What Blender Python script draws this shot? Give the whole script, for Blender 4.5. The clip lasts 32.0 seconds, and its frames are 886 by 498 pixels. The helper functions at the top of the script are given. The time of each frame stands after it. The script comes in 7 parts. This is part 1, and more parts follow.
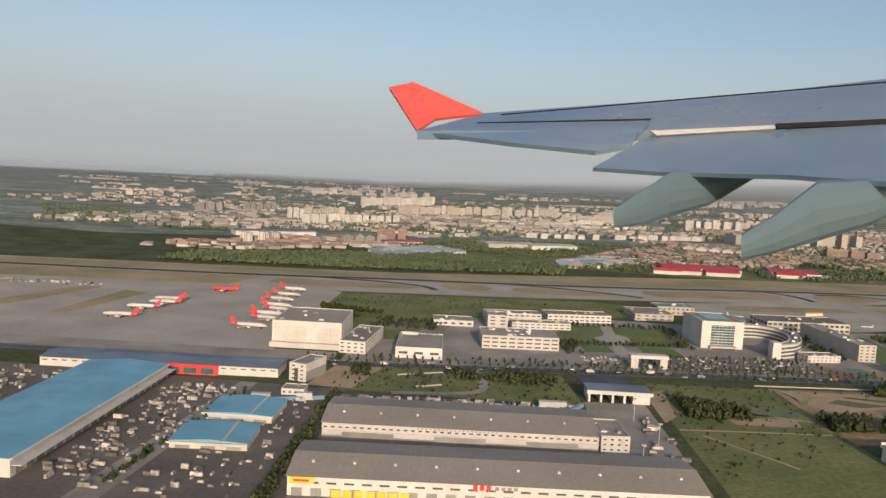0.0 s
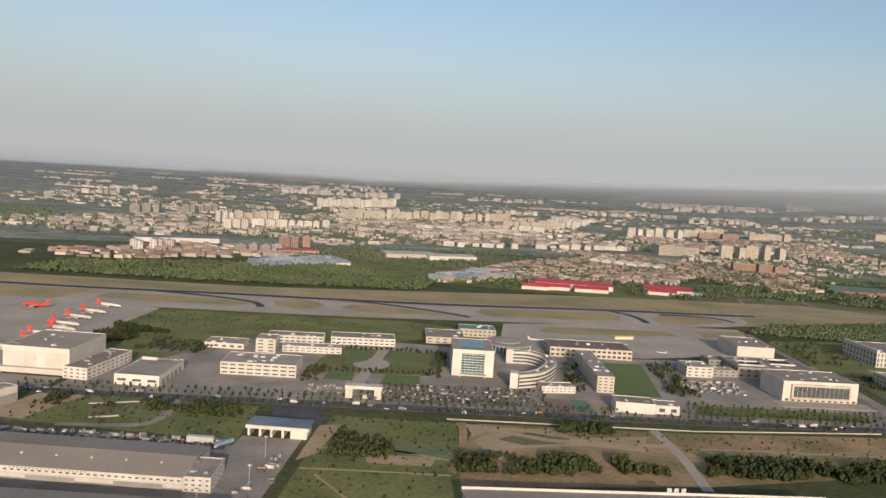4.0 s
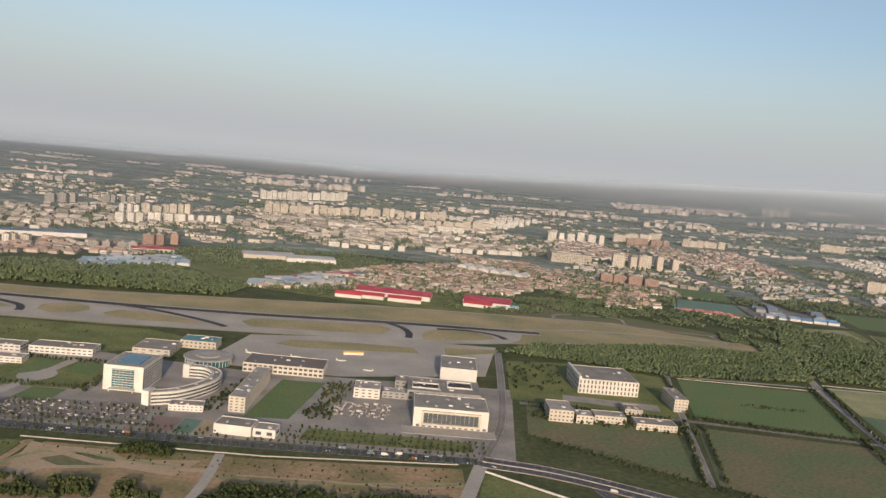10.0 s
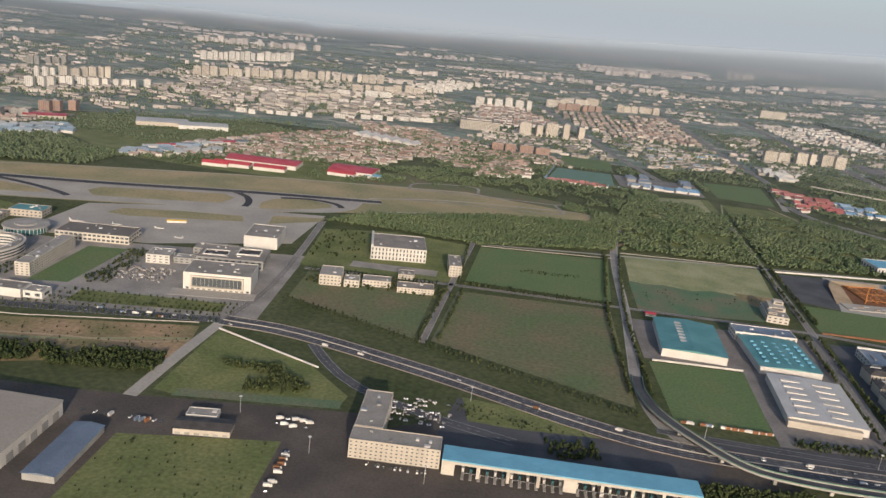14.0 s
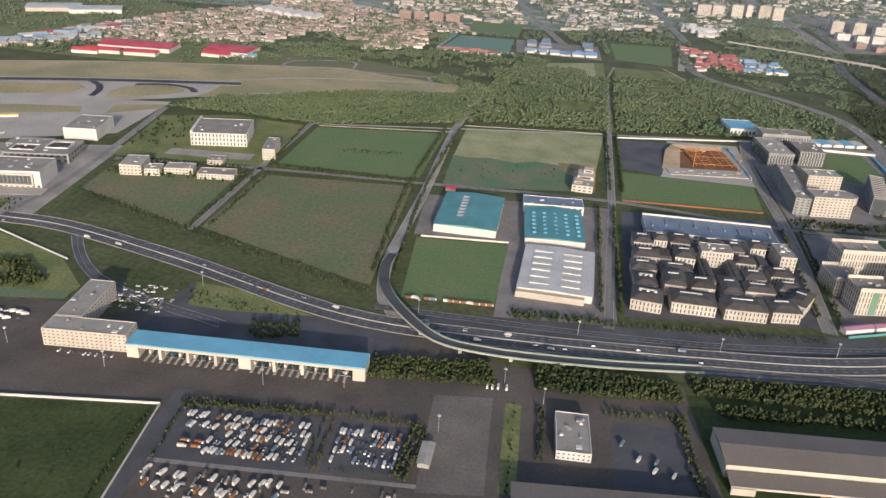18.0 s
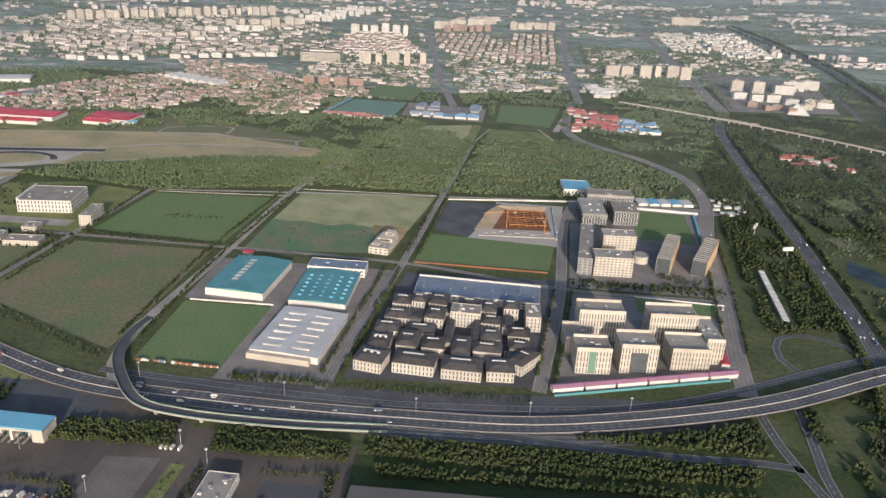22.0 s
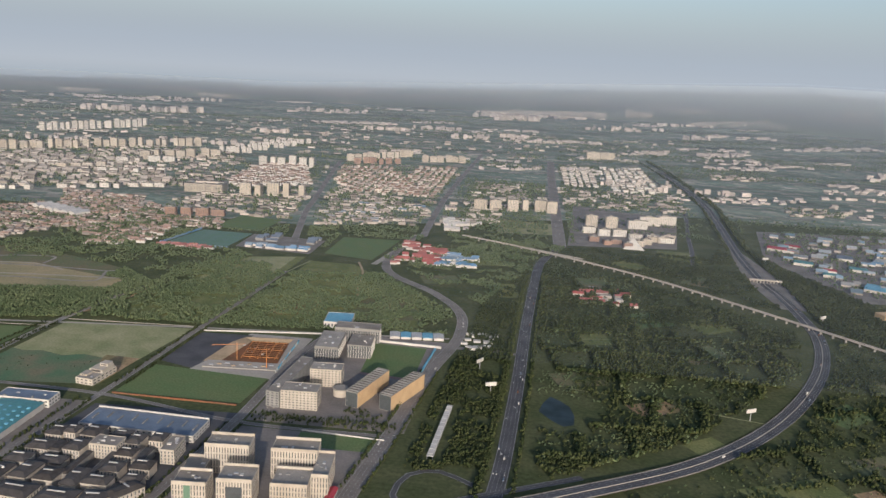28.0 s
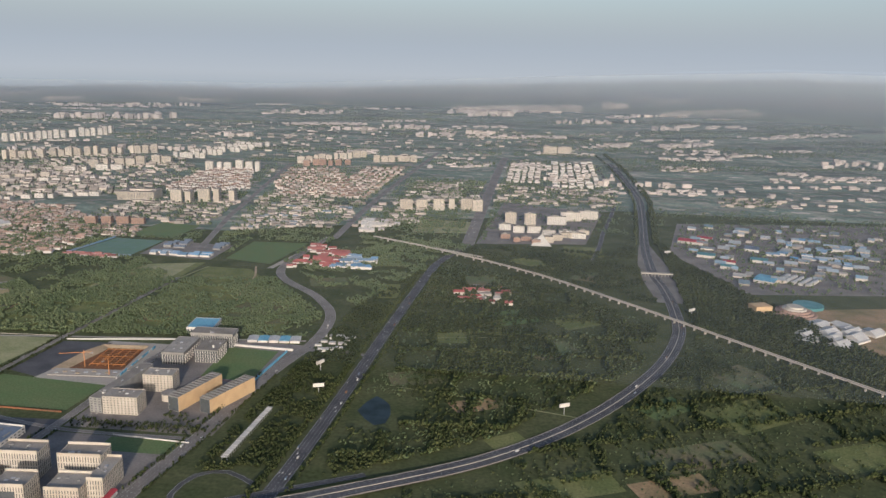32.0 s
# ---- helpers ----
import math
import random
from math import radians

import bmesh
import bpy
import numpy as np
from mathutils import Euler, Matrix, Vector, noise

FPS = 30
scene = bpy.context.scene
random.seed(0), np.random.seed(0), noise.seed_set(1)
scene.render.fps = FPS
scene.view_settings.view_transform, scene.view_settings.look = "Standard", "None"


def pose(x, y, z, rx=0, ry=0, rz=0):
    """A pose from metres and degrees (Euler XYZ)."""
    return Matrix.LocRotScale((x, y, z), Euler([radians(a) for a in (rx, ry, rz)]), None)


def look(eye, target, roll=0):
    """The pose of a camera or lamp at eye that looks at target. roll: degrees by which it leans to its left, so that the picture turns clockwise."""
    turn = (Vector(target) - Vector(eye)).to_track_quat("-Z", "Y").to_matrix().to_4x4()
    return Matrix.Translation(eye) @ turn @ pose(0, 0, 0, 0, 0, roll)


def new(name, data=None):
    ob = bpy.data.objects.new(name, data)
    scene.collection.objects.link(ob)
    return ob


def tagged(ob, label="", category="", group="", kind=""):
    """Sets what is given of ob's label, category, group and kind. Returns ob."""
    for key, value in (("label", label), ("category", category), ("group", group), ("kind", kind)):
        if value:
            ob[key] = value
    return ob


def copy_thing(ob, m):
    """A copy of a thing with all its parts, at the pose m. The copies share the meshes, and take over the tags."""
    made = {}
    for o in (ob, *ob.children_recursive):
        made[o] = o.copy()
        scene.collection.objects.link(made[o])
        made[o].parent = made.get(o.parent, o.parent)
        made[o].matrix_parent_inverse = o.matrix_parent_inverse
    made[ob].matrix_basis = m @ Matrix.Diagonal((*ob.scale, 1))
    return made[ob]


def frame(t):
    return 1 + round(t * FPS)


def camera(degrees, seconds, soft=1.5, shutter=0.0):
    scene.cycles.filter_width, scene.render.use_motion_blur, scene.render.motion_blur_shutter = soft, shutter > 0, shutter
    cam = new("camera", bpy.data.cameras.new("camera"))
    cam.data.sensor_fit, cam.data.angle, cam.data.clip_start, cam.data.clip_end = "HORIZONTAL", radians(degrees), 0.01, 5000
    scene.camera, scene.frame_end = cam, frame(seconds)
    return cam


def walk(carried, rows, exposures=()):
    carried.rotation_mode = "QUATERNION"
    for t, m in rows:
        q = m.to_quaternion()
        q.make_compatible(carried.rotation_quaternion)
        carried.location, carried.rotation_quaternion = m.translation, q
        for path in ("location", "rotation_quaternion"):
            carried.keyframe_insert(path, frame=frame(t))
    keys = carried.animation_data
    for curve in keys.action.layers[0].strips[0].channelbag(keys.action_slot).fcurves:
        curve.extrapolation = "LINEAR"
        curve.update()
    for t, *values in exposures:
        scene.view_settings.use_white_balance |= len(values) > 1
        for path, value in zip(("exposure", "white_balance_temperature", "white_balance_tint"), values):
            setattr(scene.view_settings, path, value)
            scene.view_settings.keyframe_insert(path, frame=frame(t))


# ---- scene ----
cam = camera(58.54, 32.0, soft=1.5)
# seconds, eye x y z, yaw, pitch, roll
PATH = [
    (0, 0.04, 2.06, 73.00, 4.188, -5.091, 3.055),
    (0.5, 14.66, 2.37, 75.92, 4.145, -5.170, 3.343),
    (1, 29.33, 2.72, 78.80, 4.085, -5.180, 3.465),
    (1.5, 44.05, 3.05, 81.68, 4.086, -5.224, 3.552),
    (2, 58.82, 3.38, 84.56, 4.255, -5.273, 3.776),
    (2.5, 73.64, 3.70, 87.43, 4.640, -5.524, 3.987),
    (3, 88.51, 4.00, 90.29, 4.648, -5.499, 3.889),
    (3.5, 103.42, 4.30, 93.14, 4.630, -5.457, 3.795),
    (4, 118.25, 4.69, 95.94, 4.587, -5.391, 3.890),
    (4.5, 132.90, 5.25, 98.64, 4.480, -5.386, 3.630),
    (6.5, 191.44, 7.86, 109.14, 4.672, -5.027, 4.167),
    (7, 206.26, 8.51, 111.83, 4.775, -4.930, 4.336),
    (7.5, 221.23, 9.19, 114.67, 5.881, -4.920, 4.722),
    (8, 236.32, 9.87, 117.58, 5.988, -5.448, 5.045),
    (8.5, 251.46, 10.55, 120.49, 5.852, -6.315, 5.346),
    (9, 266.64, 11.02, 123.45, 5.801, -6.335, 5.511),
    (9.5, 281.86, 11.15, 126.52, 5.751, -6.313, 5.633),
    (10, 297.14, 11.07, 129.65, 5.734, -6.266, 5.703),
    (10.5, 312.46, 10.98, 132.77, 5.613, -6.605, 5.960),
    (11, 327.89, 10.32, 136.01, 5.564, -6.630, 6.127),
    (11.5, 343.49, 8.27, 139.48, 5.405, -6.598, 6.238),
    (12, 359.32, 3.86, 143.31, 5.272, -6.412, 6.400),
    (12.5, 375.45, -2.60, 147.52, 4.764, -7.406, 6.057),
    (13, 391.63, -8.27, 152.13, 4.898, -7.210, 6.325),
    (13.5, 407.51, -12.11, 156.19, 4.569, -11.152, 6.646),
    (14, 423.39, -13.67, 159.52, 4.180, -16.356, 6.444),
    (14.5, 439.31, -13.21, 162.46, 3.982, -19.314, 6.052),
    (16.5, 504.04, -6.91, 172.68, 4.321, -24.507, 4.612),
    (17, 520.54, -5.66, 175.04, 4.433, -25.519, 4.278),
    (17.5, 537.15, -4.94, 177.42, 4.503, -25.931, 3.978),
    (18, 553.85, -4.53, 179.81, 4.724, -25.978, 3.710),
    (18.5, 570.59, -4.11, 182.18, 4.780, -25.943, 3.517),
    (19, 587.29, -3.76, 184.53, 4.845, -25.889, 3.363),
    (19.5, 603.92, -3.52, 186.86, 4.880, -25.850, 3.254),
    (20, 620.52, -3.33, 189.17, 4.899, -25.827, 3.167),
    (20.5, 637.16, -3.15, 191.47, 4.913, -25.834, 3.125),
    (21, 653.78, -3.02, 193.81, 4.954, -25.780, 3.028),
    (21.5, 670.34, -3.01, 196.24, 5.421, -24.285, 2.722),
    (22, 686.88, -3.06, 198.73, 5.538, -22.196, 2.840),
    (22.5, 703.47, -3.09, 201.19, 5.463, -20.527, 3.041),
    (23, 720.09, -3.11, 203.62, 5.508, -19.000, 3.169),
    (23.5, 736.74, -3.12, 206.04, 5.657, -17.110, 3.267),
    (24, 753.43, -3.12, 208.43, 5.764, -15.641, 3.330),
    (24.5, 770.15, -3.11, 210.80, 5.886, -14.525, 3.382),
    (25, 786.92, -3.08, 213.15, 6.040, -13.686, 3.453),
    (25.5, 803.71, -3.03, 215.47, 6.053, -13.615, 3.445),
    (27.5, 871.22, -2.71, 224.48, 6.171, -13.476, 3.351),
    (28, 888.19, -2.59, 226.67, 6.219, -13.462, 3.343),
    (28.5, 905.18, -2.46, 228.83, 6.356, -13.405, 3.124),
    (29, 922.20, -2.31, 230.97, 6.457, -13.316, 2.946),
    (29.5, 939.26, -2.13, 233.07, 6.699, -13.394, 2.484),
    (30, 956.35, -1.95, 235.15, 6.975, -13.637, 1.861),
    (30.5, 973.47, -1.74, 237.20, 7.120, -13.774, 1.570),
    (31, 990.62, -1.51, 239.22, 7.181, -13.819, 1.504),
    (31.5, 1007.80, -1.26, 241.21, 7.178, -13.876, 1.564),
    (32, 1025.00, -0.99, 243.17, 7.211, -13.871, 1.540),
]
walk(cam, [(t, pose(x, y, z, 90 + p, 0, a) @ pose(0, 0, 0, 0, 0, r)) for t, x, y, z, a, p, r in PATH],
     exposures=[(0, 0.36, 6850, 13), (3, 0.43, 6850, 13), (12, 0.5, 6750, 13), (12.6, 0.46, 6550, 12), (14.5, 0.58, 6350, 11), (17, 0.84, 6200, 12), (21, 0.86, 6050, 11), (23, 0.76, 6050, 11), (25.5, 0.45, 6050, 11), (32, 0.47, 6100, 11)])

# ---- light ----
world = bpy.data.worlds.new("sky")
scene.world = world
world.use_nodes = True
wn = world.node_tree.nodes
sky = wn.new("ShaderNodeTexSky")
sky.sky_type, sky.sun_disc = "NISHITA", False
sky.sun_elevation, sky.sun_rotation = radians(16), radians(166)
sky.dust_density, sky.air_density, sky.ozone_density, sky.altitude = 3.4, 1.0, 1.7, 200
wn["Background"].inputs["Strength"].default_value = 0.115
world.node_tree.links.new(sky.outputs["Color"], wn["Background"].inputs["Color"])
TO_SUN = Vector((0.24 * math.cos(radians(16)), -0.97 * math.cos(radians(16)), math.sin(radians(16))))
sun = new("sun", bpy.data.lights.new("sun", "SUN"))
sun.data.energy, sun.data.angle, sun.data.color = 2.9, radians(0.6), (1.0, 0.86, 0.72)
sun.matrix_world = look(TO_SUN * 500, (0, 0, 0))

# ---- materials ----
def mat(name, color, rough=0.8, vary=0.25, scale=0.3, fine=3.0, metal=0.0, hue=None, bump=0.0, rand=0.0, stripe=None, island=0.0, leafy=False, spec=0.3):
    """Principled surface with large stains, fine grain, an optional second hue, ribs and a tone of its own per object."""
    m = bpy.data.materials.new(name)
    m.use_nodes = True
    nt = m.node_tree
    b = nt.nodes["Principled BSDF"]
    geo = nt.nodes.new("ShaderNodeNewGeometry")
    def tex(s, detail=4.0):
        n = nt.nodes.new("ShaderNodeTexNoise")
        n.inputs["Scale"].default_value, n.inputs["Detail"].default_value = s, detail
        nt.links.new(geo.outputs["Position"], n.inputs["Vector"])
        return n
    def mix(kind, a, bb, fac):
        n = nt.nodes.new("ShaderNodeMix")
        n.data_type, n.blend_type = "RGBA", kind
        for sock, v in ((n.inputs[6], a), (n.inputs[7], bb), (n.inputs[0], fac)):
            if isinstance(v, (int, float)):
                sock.default_value = v
            elif isinstance(v, tuple):
                sock.default_value = (*v, 1)
            else:
                nt.links.new(v, sock)
        return n.outputs[2]
    def ramp(src, lo, hi, x0=0.35, x1=0.65):
        n = nt.nodes.new("ShaderNodeMapRange")
        n.inputs[1].default_value, n.inputs[2].default_value, n.inputs[3].default_value, n.inputs[4].default_value = x0, x1, lo, hi
        nt.links.new(src, n.inputs[0])
        return n.outputs[0]
    big, small = tex(scale), tex(fine, 6.0)
    col = mix("MIX", color, hue if hue else tuple(c * (1 - vary) for c in color), ramp(big.outputs[0], 0, 1))
    col = mix("MULTIPLY", col, (1 - vary, 1 - vary, 1 - vary), ramp(small.outputs[0], 0, 1, 0.3, 0.7))
    if rand:
        inf = nt.nodes.new("ShaderNodeObjectInfo")
        col = mix("MULTIPLY", col, (1 - rand, 1 - rand * 1.1, 1 - rand * 1.2), inf.outputs["Random"])
    if island:
        col = mix("MULTIPLY", col, (1 - island, 1 - island * (0.8 if leafy else 1.0), 1 - island), geo.outputs["Random Per Island"])
    if stripe:
        w = nt.nodes.new("ShaderNodeTexWave")
        w.bands_direction = stripe[0]
        w.inputs["Scale"].default_value, w.inputs["Distortion"].default_value = stripe[1], stripe[2] if len(stripe) > 2 else 0.0
        tc = nt.nodes.new("ShaderNodeTexCoord")
        nt.links.new(tc.outputs["Object"], w.inputs["Vector"])
        col = mix("MULTIPLY", col, (0.8, 0.8, 0.8), ramp(w.outputs[0], 0, 1, 0.2, 0.8))
    nt.links.new(col, b.inputs["Base Color"])
    nt.links.new(ramp(big.outputs[0], max(0.02, rough - 0.12), min(1, rough + 0.1)), b.inputs["Roughness"])
    b.inputs["Metallic"].default_value = metal
    b.inputs["Specular IOR Level"].default_value = spec
    if bump:
        bp = nt.nodes.new("ShaderNodeBump")
        bp.inputs["Strength"].default_value, bp.inputs["Distance"].default_value = 0.7, bump
        nt.links.new(small.outputs[0], bp.inputs["Height"])
        nt.links.new(bp.outputs[0], b.inputs["Normal"])
    return m

M = dict(
    land=mat("land", (0.115, 0.124, 0.06), 0.95, 0.45, 0.035, 0.35, hue=(0.075, 0.092, 0.04), spec=0.1),
    grass=mat("grass", (0.22, 0.225, 0.095), 0.95, 0.4, 0.05, 0.6, hue=(0.145, 0.172, 0.068), spec=0.1),
    field=mat("dry_field", (0.135, 0.168, 0.082), 0.95, 0.35, 0.035, 0.5, hue=(0.2, 0.172, 0.105), spec=0.1),
    lawn=mat("lawn", (0.125, 0.185, 0.078), 0.95, 0.3, 0.05, 0.7, hue=(0.158, 0.195, 0.09), spec=0.1),
    straw=mat("straw_grass", (0.41, 0.325, 0.19), 0.95, 0.25, 0.02, 0.4, hue=(0.265, 0.25, 0.14), spec=0.1),
    pale=mat("pale_field", (0.36, 0.345, 0.2), 0.95, 0.3, 0.05, 0.6, hue=(0.24, 0.26, 0.13), spec=0.1),
    # a darker green than the other grass
    darkmeadow=mat("dark_meadow", (0.07, 0.088, 0.034), 0.95, 0.4, 0.05, 0.6, hue=(0.046, 0.064, 0.026), spec=0.1),
    dirt=mat("bare_soil", (0.41, 0.28, 0.17), 0.95, 0.35, 0.04, 0.5, hue=(0.22, 0.19, 0.095), spec=0.1),
    sand=mat("bare_sand", (0.45, 0.34, 0.23), 0.95, 0.25, 0.08, 0.8, hue=(0.36, 0.28, 0.18), spec=0.1),
    clay=mat("red_clay", (0.27, 0.12, 0.06), 0.95, 0.3, 0.08, 0.8, hue=(0.17, 0.1, 0.06), spec=0.1),
    asphalt=mat("asphalt", (0.095, 0.093, 0.098), 0.85, 0.25, 0.06, 1.2, hue=(0.07, 0.07, 0.075)),
    rubber=mat("rubbered_runway", (0.032, 0.03, 0.036), 0.85, 0.25, 0.03, 0.8, hue=(0.07, 0.064, 0.064)),
    concrete=mat("concrete", (0.407, 0.369, 0.319), 0.9, 0.18, 0.03, 0.6, hue=(0.33, 0.303, 0.264)),
    lot=mat("yard_paving", (0.25, 0.222, 0.2), 0.9, 0.28, 0.05, 0.7, hue=(0.18, 0.164, 0.15)),
    tarmac=mat("worn_tarmac", (0.188, 0.16, 0.138), 0.88, 0.3, 0.04, 0.9, hue=(0.12, 0.106, 0.096)),
    # darker than the yard tarmac
    plaza=mat("plaza_asphalt", (0.122, 0.1, 0.083), 0.88, 0.3, 0.04, 0.9, hue=(0.08, 0.069, 0.06)),
    paving=mat("pale_paving", (0.345, 0.31, 0.272), 0.9, 0.22, 0.05, 0.7, hue=(0.23, 0.212, 0.19)),
    brownroof=mat("brown_grey_metal_roof", (0.185, 0.158, 0.135), 0.75, 0.14, 0.03, 1.0, stripe=("X", 0.9)),
    farmix=mat("far_town_walls", (0.62, 0.55, 0.49), 0.9, 0.2, 0.004, 0.3, hue=(0.5, 0.46, 0.43), island=0.5),
    paint=mat("road_paint", (0.55, 0.55, 0.52), 0.7, 0.3, 0.3, 2),
    white=mat("white_wall", (0.61, 0.58, 0.53), 0.8, 0.14, 0.15, 1.5, rand=0.16),
    cream=mat("cream_wall", (0.52, 0.468, 0.395), 0.8, 0.14, 0.15, 1.5, rand=0.2),
    orange=mat("ochre_wall", (0.56, 0.39, 0.22), 0.8, 0.12, 0.15, 1.5),
    brick=mat("brick_wall", (0.36, 0.24, 0.19), 0.9, 0.2, 0.3, 2, rand=0.2),
    greyw=mat("grey_wall", (0.3, 0.29, 0.27), 0.85, 0.15, 0.2, 1.5, rand=0.2),
    darkw=mat("dark_slate", (0.098, 0.09, 0.085), 0.75, 0.25, 0.3, 2, rand=0.3),
    greyroof=mat("grey_roof", (0.37, 0.325, 0.275), 0.75, 0.16, 0.03, 1.0, stripe=("X", 0.9)),
    flatroof=mat("flat_roof", (0.36, 0.335, 0.3), 0.9, 0.22, 0.1, 1.2, rand=0.3),
    blueroof=mat("blue_metal_roof", (0.17, 0.42, 0.56), 0.55, 0.12, 0.08, 1.0, stripe=("X", 0.8)),
    tealroof=mat("teal_metal_roof", (0.1, 0.27, 0.28), 0.5, 0.12, 0.08, 1.0, stripe=("X", 0.8)),
    redroof=mat("red_metal_roof", (0.55, 0.07, 0.09), 0.55, 0.15, 0.08, 1.0, rand=0.2, stripe=("X", 0.8)),
    slateblue=mat("blue_grey_roof", (0.16, 0.2, 0.26), 0.5, 0.15, 0.08, 1.0, stripe=("X", 0.6)),
    whiteroof=mat("white_roof", (0.54, 0.53, 0.51), 0.6, 0.15, 0.08, 1.0, stripe=("X", 0.5)),
    tile=mat("tile_roof", (0.4, 0.32, 0.27), 0.85, 0.25, 0.03, 1.5, hue=(0.47, 0.31, 0.24), island=0.6),
    mixroof=mat("mixed_house", (0.62, 0.56, 0.48), 0.85, 0.2, 0.02, 1.5, hue=(0.46, 0.4, 0.35), island=0.7),
    red=mat("red_paint", (0.72, 0.055, 0.045), 0.4, 0.08, 0.5, 3),
    glass=mat("window_glass", (0.085, 0.095, 0.1), 0.2, 0.2, 0.3, 2, spec=0.6),
    tealglass=mat("teal_curtain_glass", (0.05, 0.13, 0.14), 0.12, 0.2, 0.3, 2, spec=0.6),
    yellow=mat("yellow_paint", (0.8, 0.5, 0.06), 0.6, 0.1, 0.5, 3),
    craneorange=mat("orange_crane_paint", (0.5, 0.2, 0.06), 0.6, 0.15, 0.5, 3),
    water=mat("pond_water", (0.022, 0.034, 0.034), 0.45, 0.2, 0.1, 1, spec=0.2),
    leaf=mat("leaves", (0.086, 0.094, 0.038), 0.85, 0.4, 0.02, 2.4, hue=(0.052, 0.064, 0.027), island=0.6, leafy=True, spec=0.12),
    # leaf colour made paler and bluer to imitate haze over further woods
    hazeleaf=mat("haze_paled_leaves", (0.155, 0.182, 0.096), 0.85, 0.3, 0.02, 2.4, hue=(0.118, 0.15, 0.078), island=0.35, leafy=True, spec=0.12),
    bark=mat("bark", (0.1, 0.075, 0.05), 0.9, 0.3, 2, 6),
    steel=mat("galvanised_steel", (0.45, 0.45, 0.45), 0.5, 0.1, 1, 4, metal=0.6),
    car=mat("car_paint", (0.75, 0.74, 0.72), 0.3, 0.08, 0.5, 2, rand=0.2, spec=0.5),
    darkcar=mat("dark_car_paint", (0.05, 0.055, 0.065), 0.3, 0.1, 0.5, 2, spec=0.5),
    tyre=mat("tyre", (0.02, 0.02, 0.02), 0.9, 0.2, 2, 5),
    netting=mat("green_netting", (0.09, 0.17, 0.085), 0.9, 0.35, 0.045, 0.8, hue=(0.2, 0.185, 0.115)),
    mauve=mat("mauve_metal_roof", (0.4, 0.2, 0.28), 0.6, 0.15, 0.1, 1, stripe=("X", 0.8)),
    redcourt=mat("red_court", (0.27, 0.17, 0.14), 0.85, 0.2, 0.08, 1, hue=(0.23, 0.16, 0.14)),
    court=mat("green_court", (0.11, 0.2, 0.13), 0.85, 0.2, 0.08, 1, hue=(0.15, 0.23, 0.19)),
)

# ---- mesh helpers ----
class MB:
    """A mesh under construction: plain lists of corners, faces and material slots."""
    def __init__(self):
        self.v, self.f, self.s = [], [], []
    def quad(self, pts, slot=0):
        n = len(self.v)
        self.v += [tuple(p) for p in pts]
        self.f.append(tuple(range(n, n + len(pts))))
        self.s.append(slot)
        return self
    def box(self, x0, y0, z0, x1, y1, z1, slot=0, taper=0.0, bottom=True):
        n = len(self.v)
        t = taper
        self.v += [(x0, y0, z0), (x1, y0, z0), (x1, y1, z0), (x0, y1, z0), (x0 + t, y0 + t, z1), (x1 - t, y0 + t, z1), (x1 - t, y1 - t, z1), (x0 + t, y1 - t, z1)]
        fs = [(4, 5, 6, 7), (0, 1, 5, 4), (1, 2, 6, 5), (2, 3, 7, 6), (3, 0, 4, 7)] + ([(3, 2, 1, 0)] if bottom else [])
        self.f += [tuple(n + i for i in f) for f in fs]
        self.s += [slot] * len(fs)
        return self
    def prism(self, x0, y0, x1, y1, z0, z1, along="x", over=0.0):
        """A gable: eaves at z0, ridge at z1."""
        if along == "x":
            ym = (y0 + y1) / 2
            p = [(x0, y0, z0), (x1, y0, z0), (x1, y1, z0), (x0, y1, z0), (x0, ym, z1), (x1, ym, z1)]
        else:
            xm = (x0 + x1) / 2
            p = [(x1, y0, z0), (x1, y1, z0), (x0, y1, z0), (x0, y0, z0), (xm, y0, z1), (xm, y1, z1)]
        n = len(self.v)
        self.v += p
        fs = [(0, 1, 5, 4), (2, 3, 4, 5), (1, 2, 5), (3, 0, 4), (3, 2, 1, 0)]
        self.f += [tuple(n + i for i in f) for f in fs]
        self.s += [0] * 5
        return self
    def tube(self, x, y, z0, z1, r0, r1, n=7):
        k = len(self.v)
        for r, z in ((r0, z0), (r1, z1)):
            self.v += [(x + r * math.cos(6.2832 * i / n), y + r * math.sin(6.2832 * i / n), z) for i in range(n)]
        self.f += [(k + i, k + (i + 1) % n, k + n + (i + 1) % n, k + n + i) for i in range(n)] + [tuple(range(k + n, k + 2 * n))]
        self.s += [0] * (n + 1)
        return self
    def data(self, name, *mats):
        me = bpy.data.meshes.new(name)
        me.from_pydata(self.v, [], self.f)
        for m in mats:
            me.materials.append(M[m] if isinstance(m, str) else m)
        if any(self.s):
            me.polygons.foreach_set("material_index", self.s)
        me.update()
        return me

def part(name, mb, material, parent, label=""):
    mats = material if isinstance(material, tuple) else (material,)
    ob = new(name, mb.data(name, *mats) if isinstance(mb, MB) else mb)
    ob.parent = parent
    return tagged(ob, label)

def thing(name, label, category, x, y, ang=0.0, z=0.0, group="", kind=""):
    ob = new(name)
    ob.empty_display_size = 1
    ob.matrix_world = pose(x, y, z, 0, 0, ang)
    return tagged(ob, label, category, group, kind)

def solo(name, mb, mats, label, category, x=0, y=0, ang=0, z=0, group="", kind=""):
    mats = mats if isinstance(mats, tuple) else (mats,)
    ob = new(name, mb.data(name, *mats) if isinstance(mb, MB) else mb)
    ob.matrix_world = pose(x, y, z, 0, 0, ang)
    return tagged(ob, label, category, group, kind)

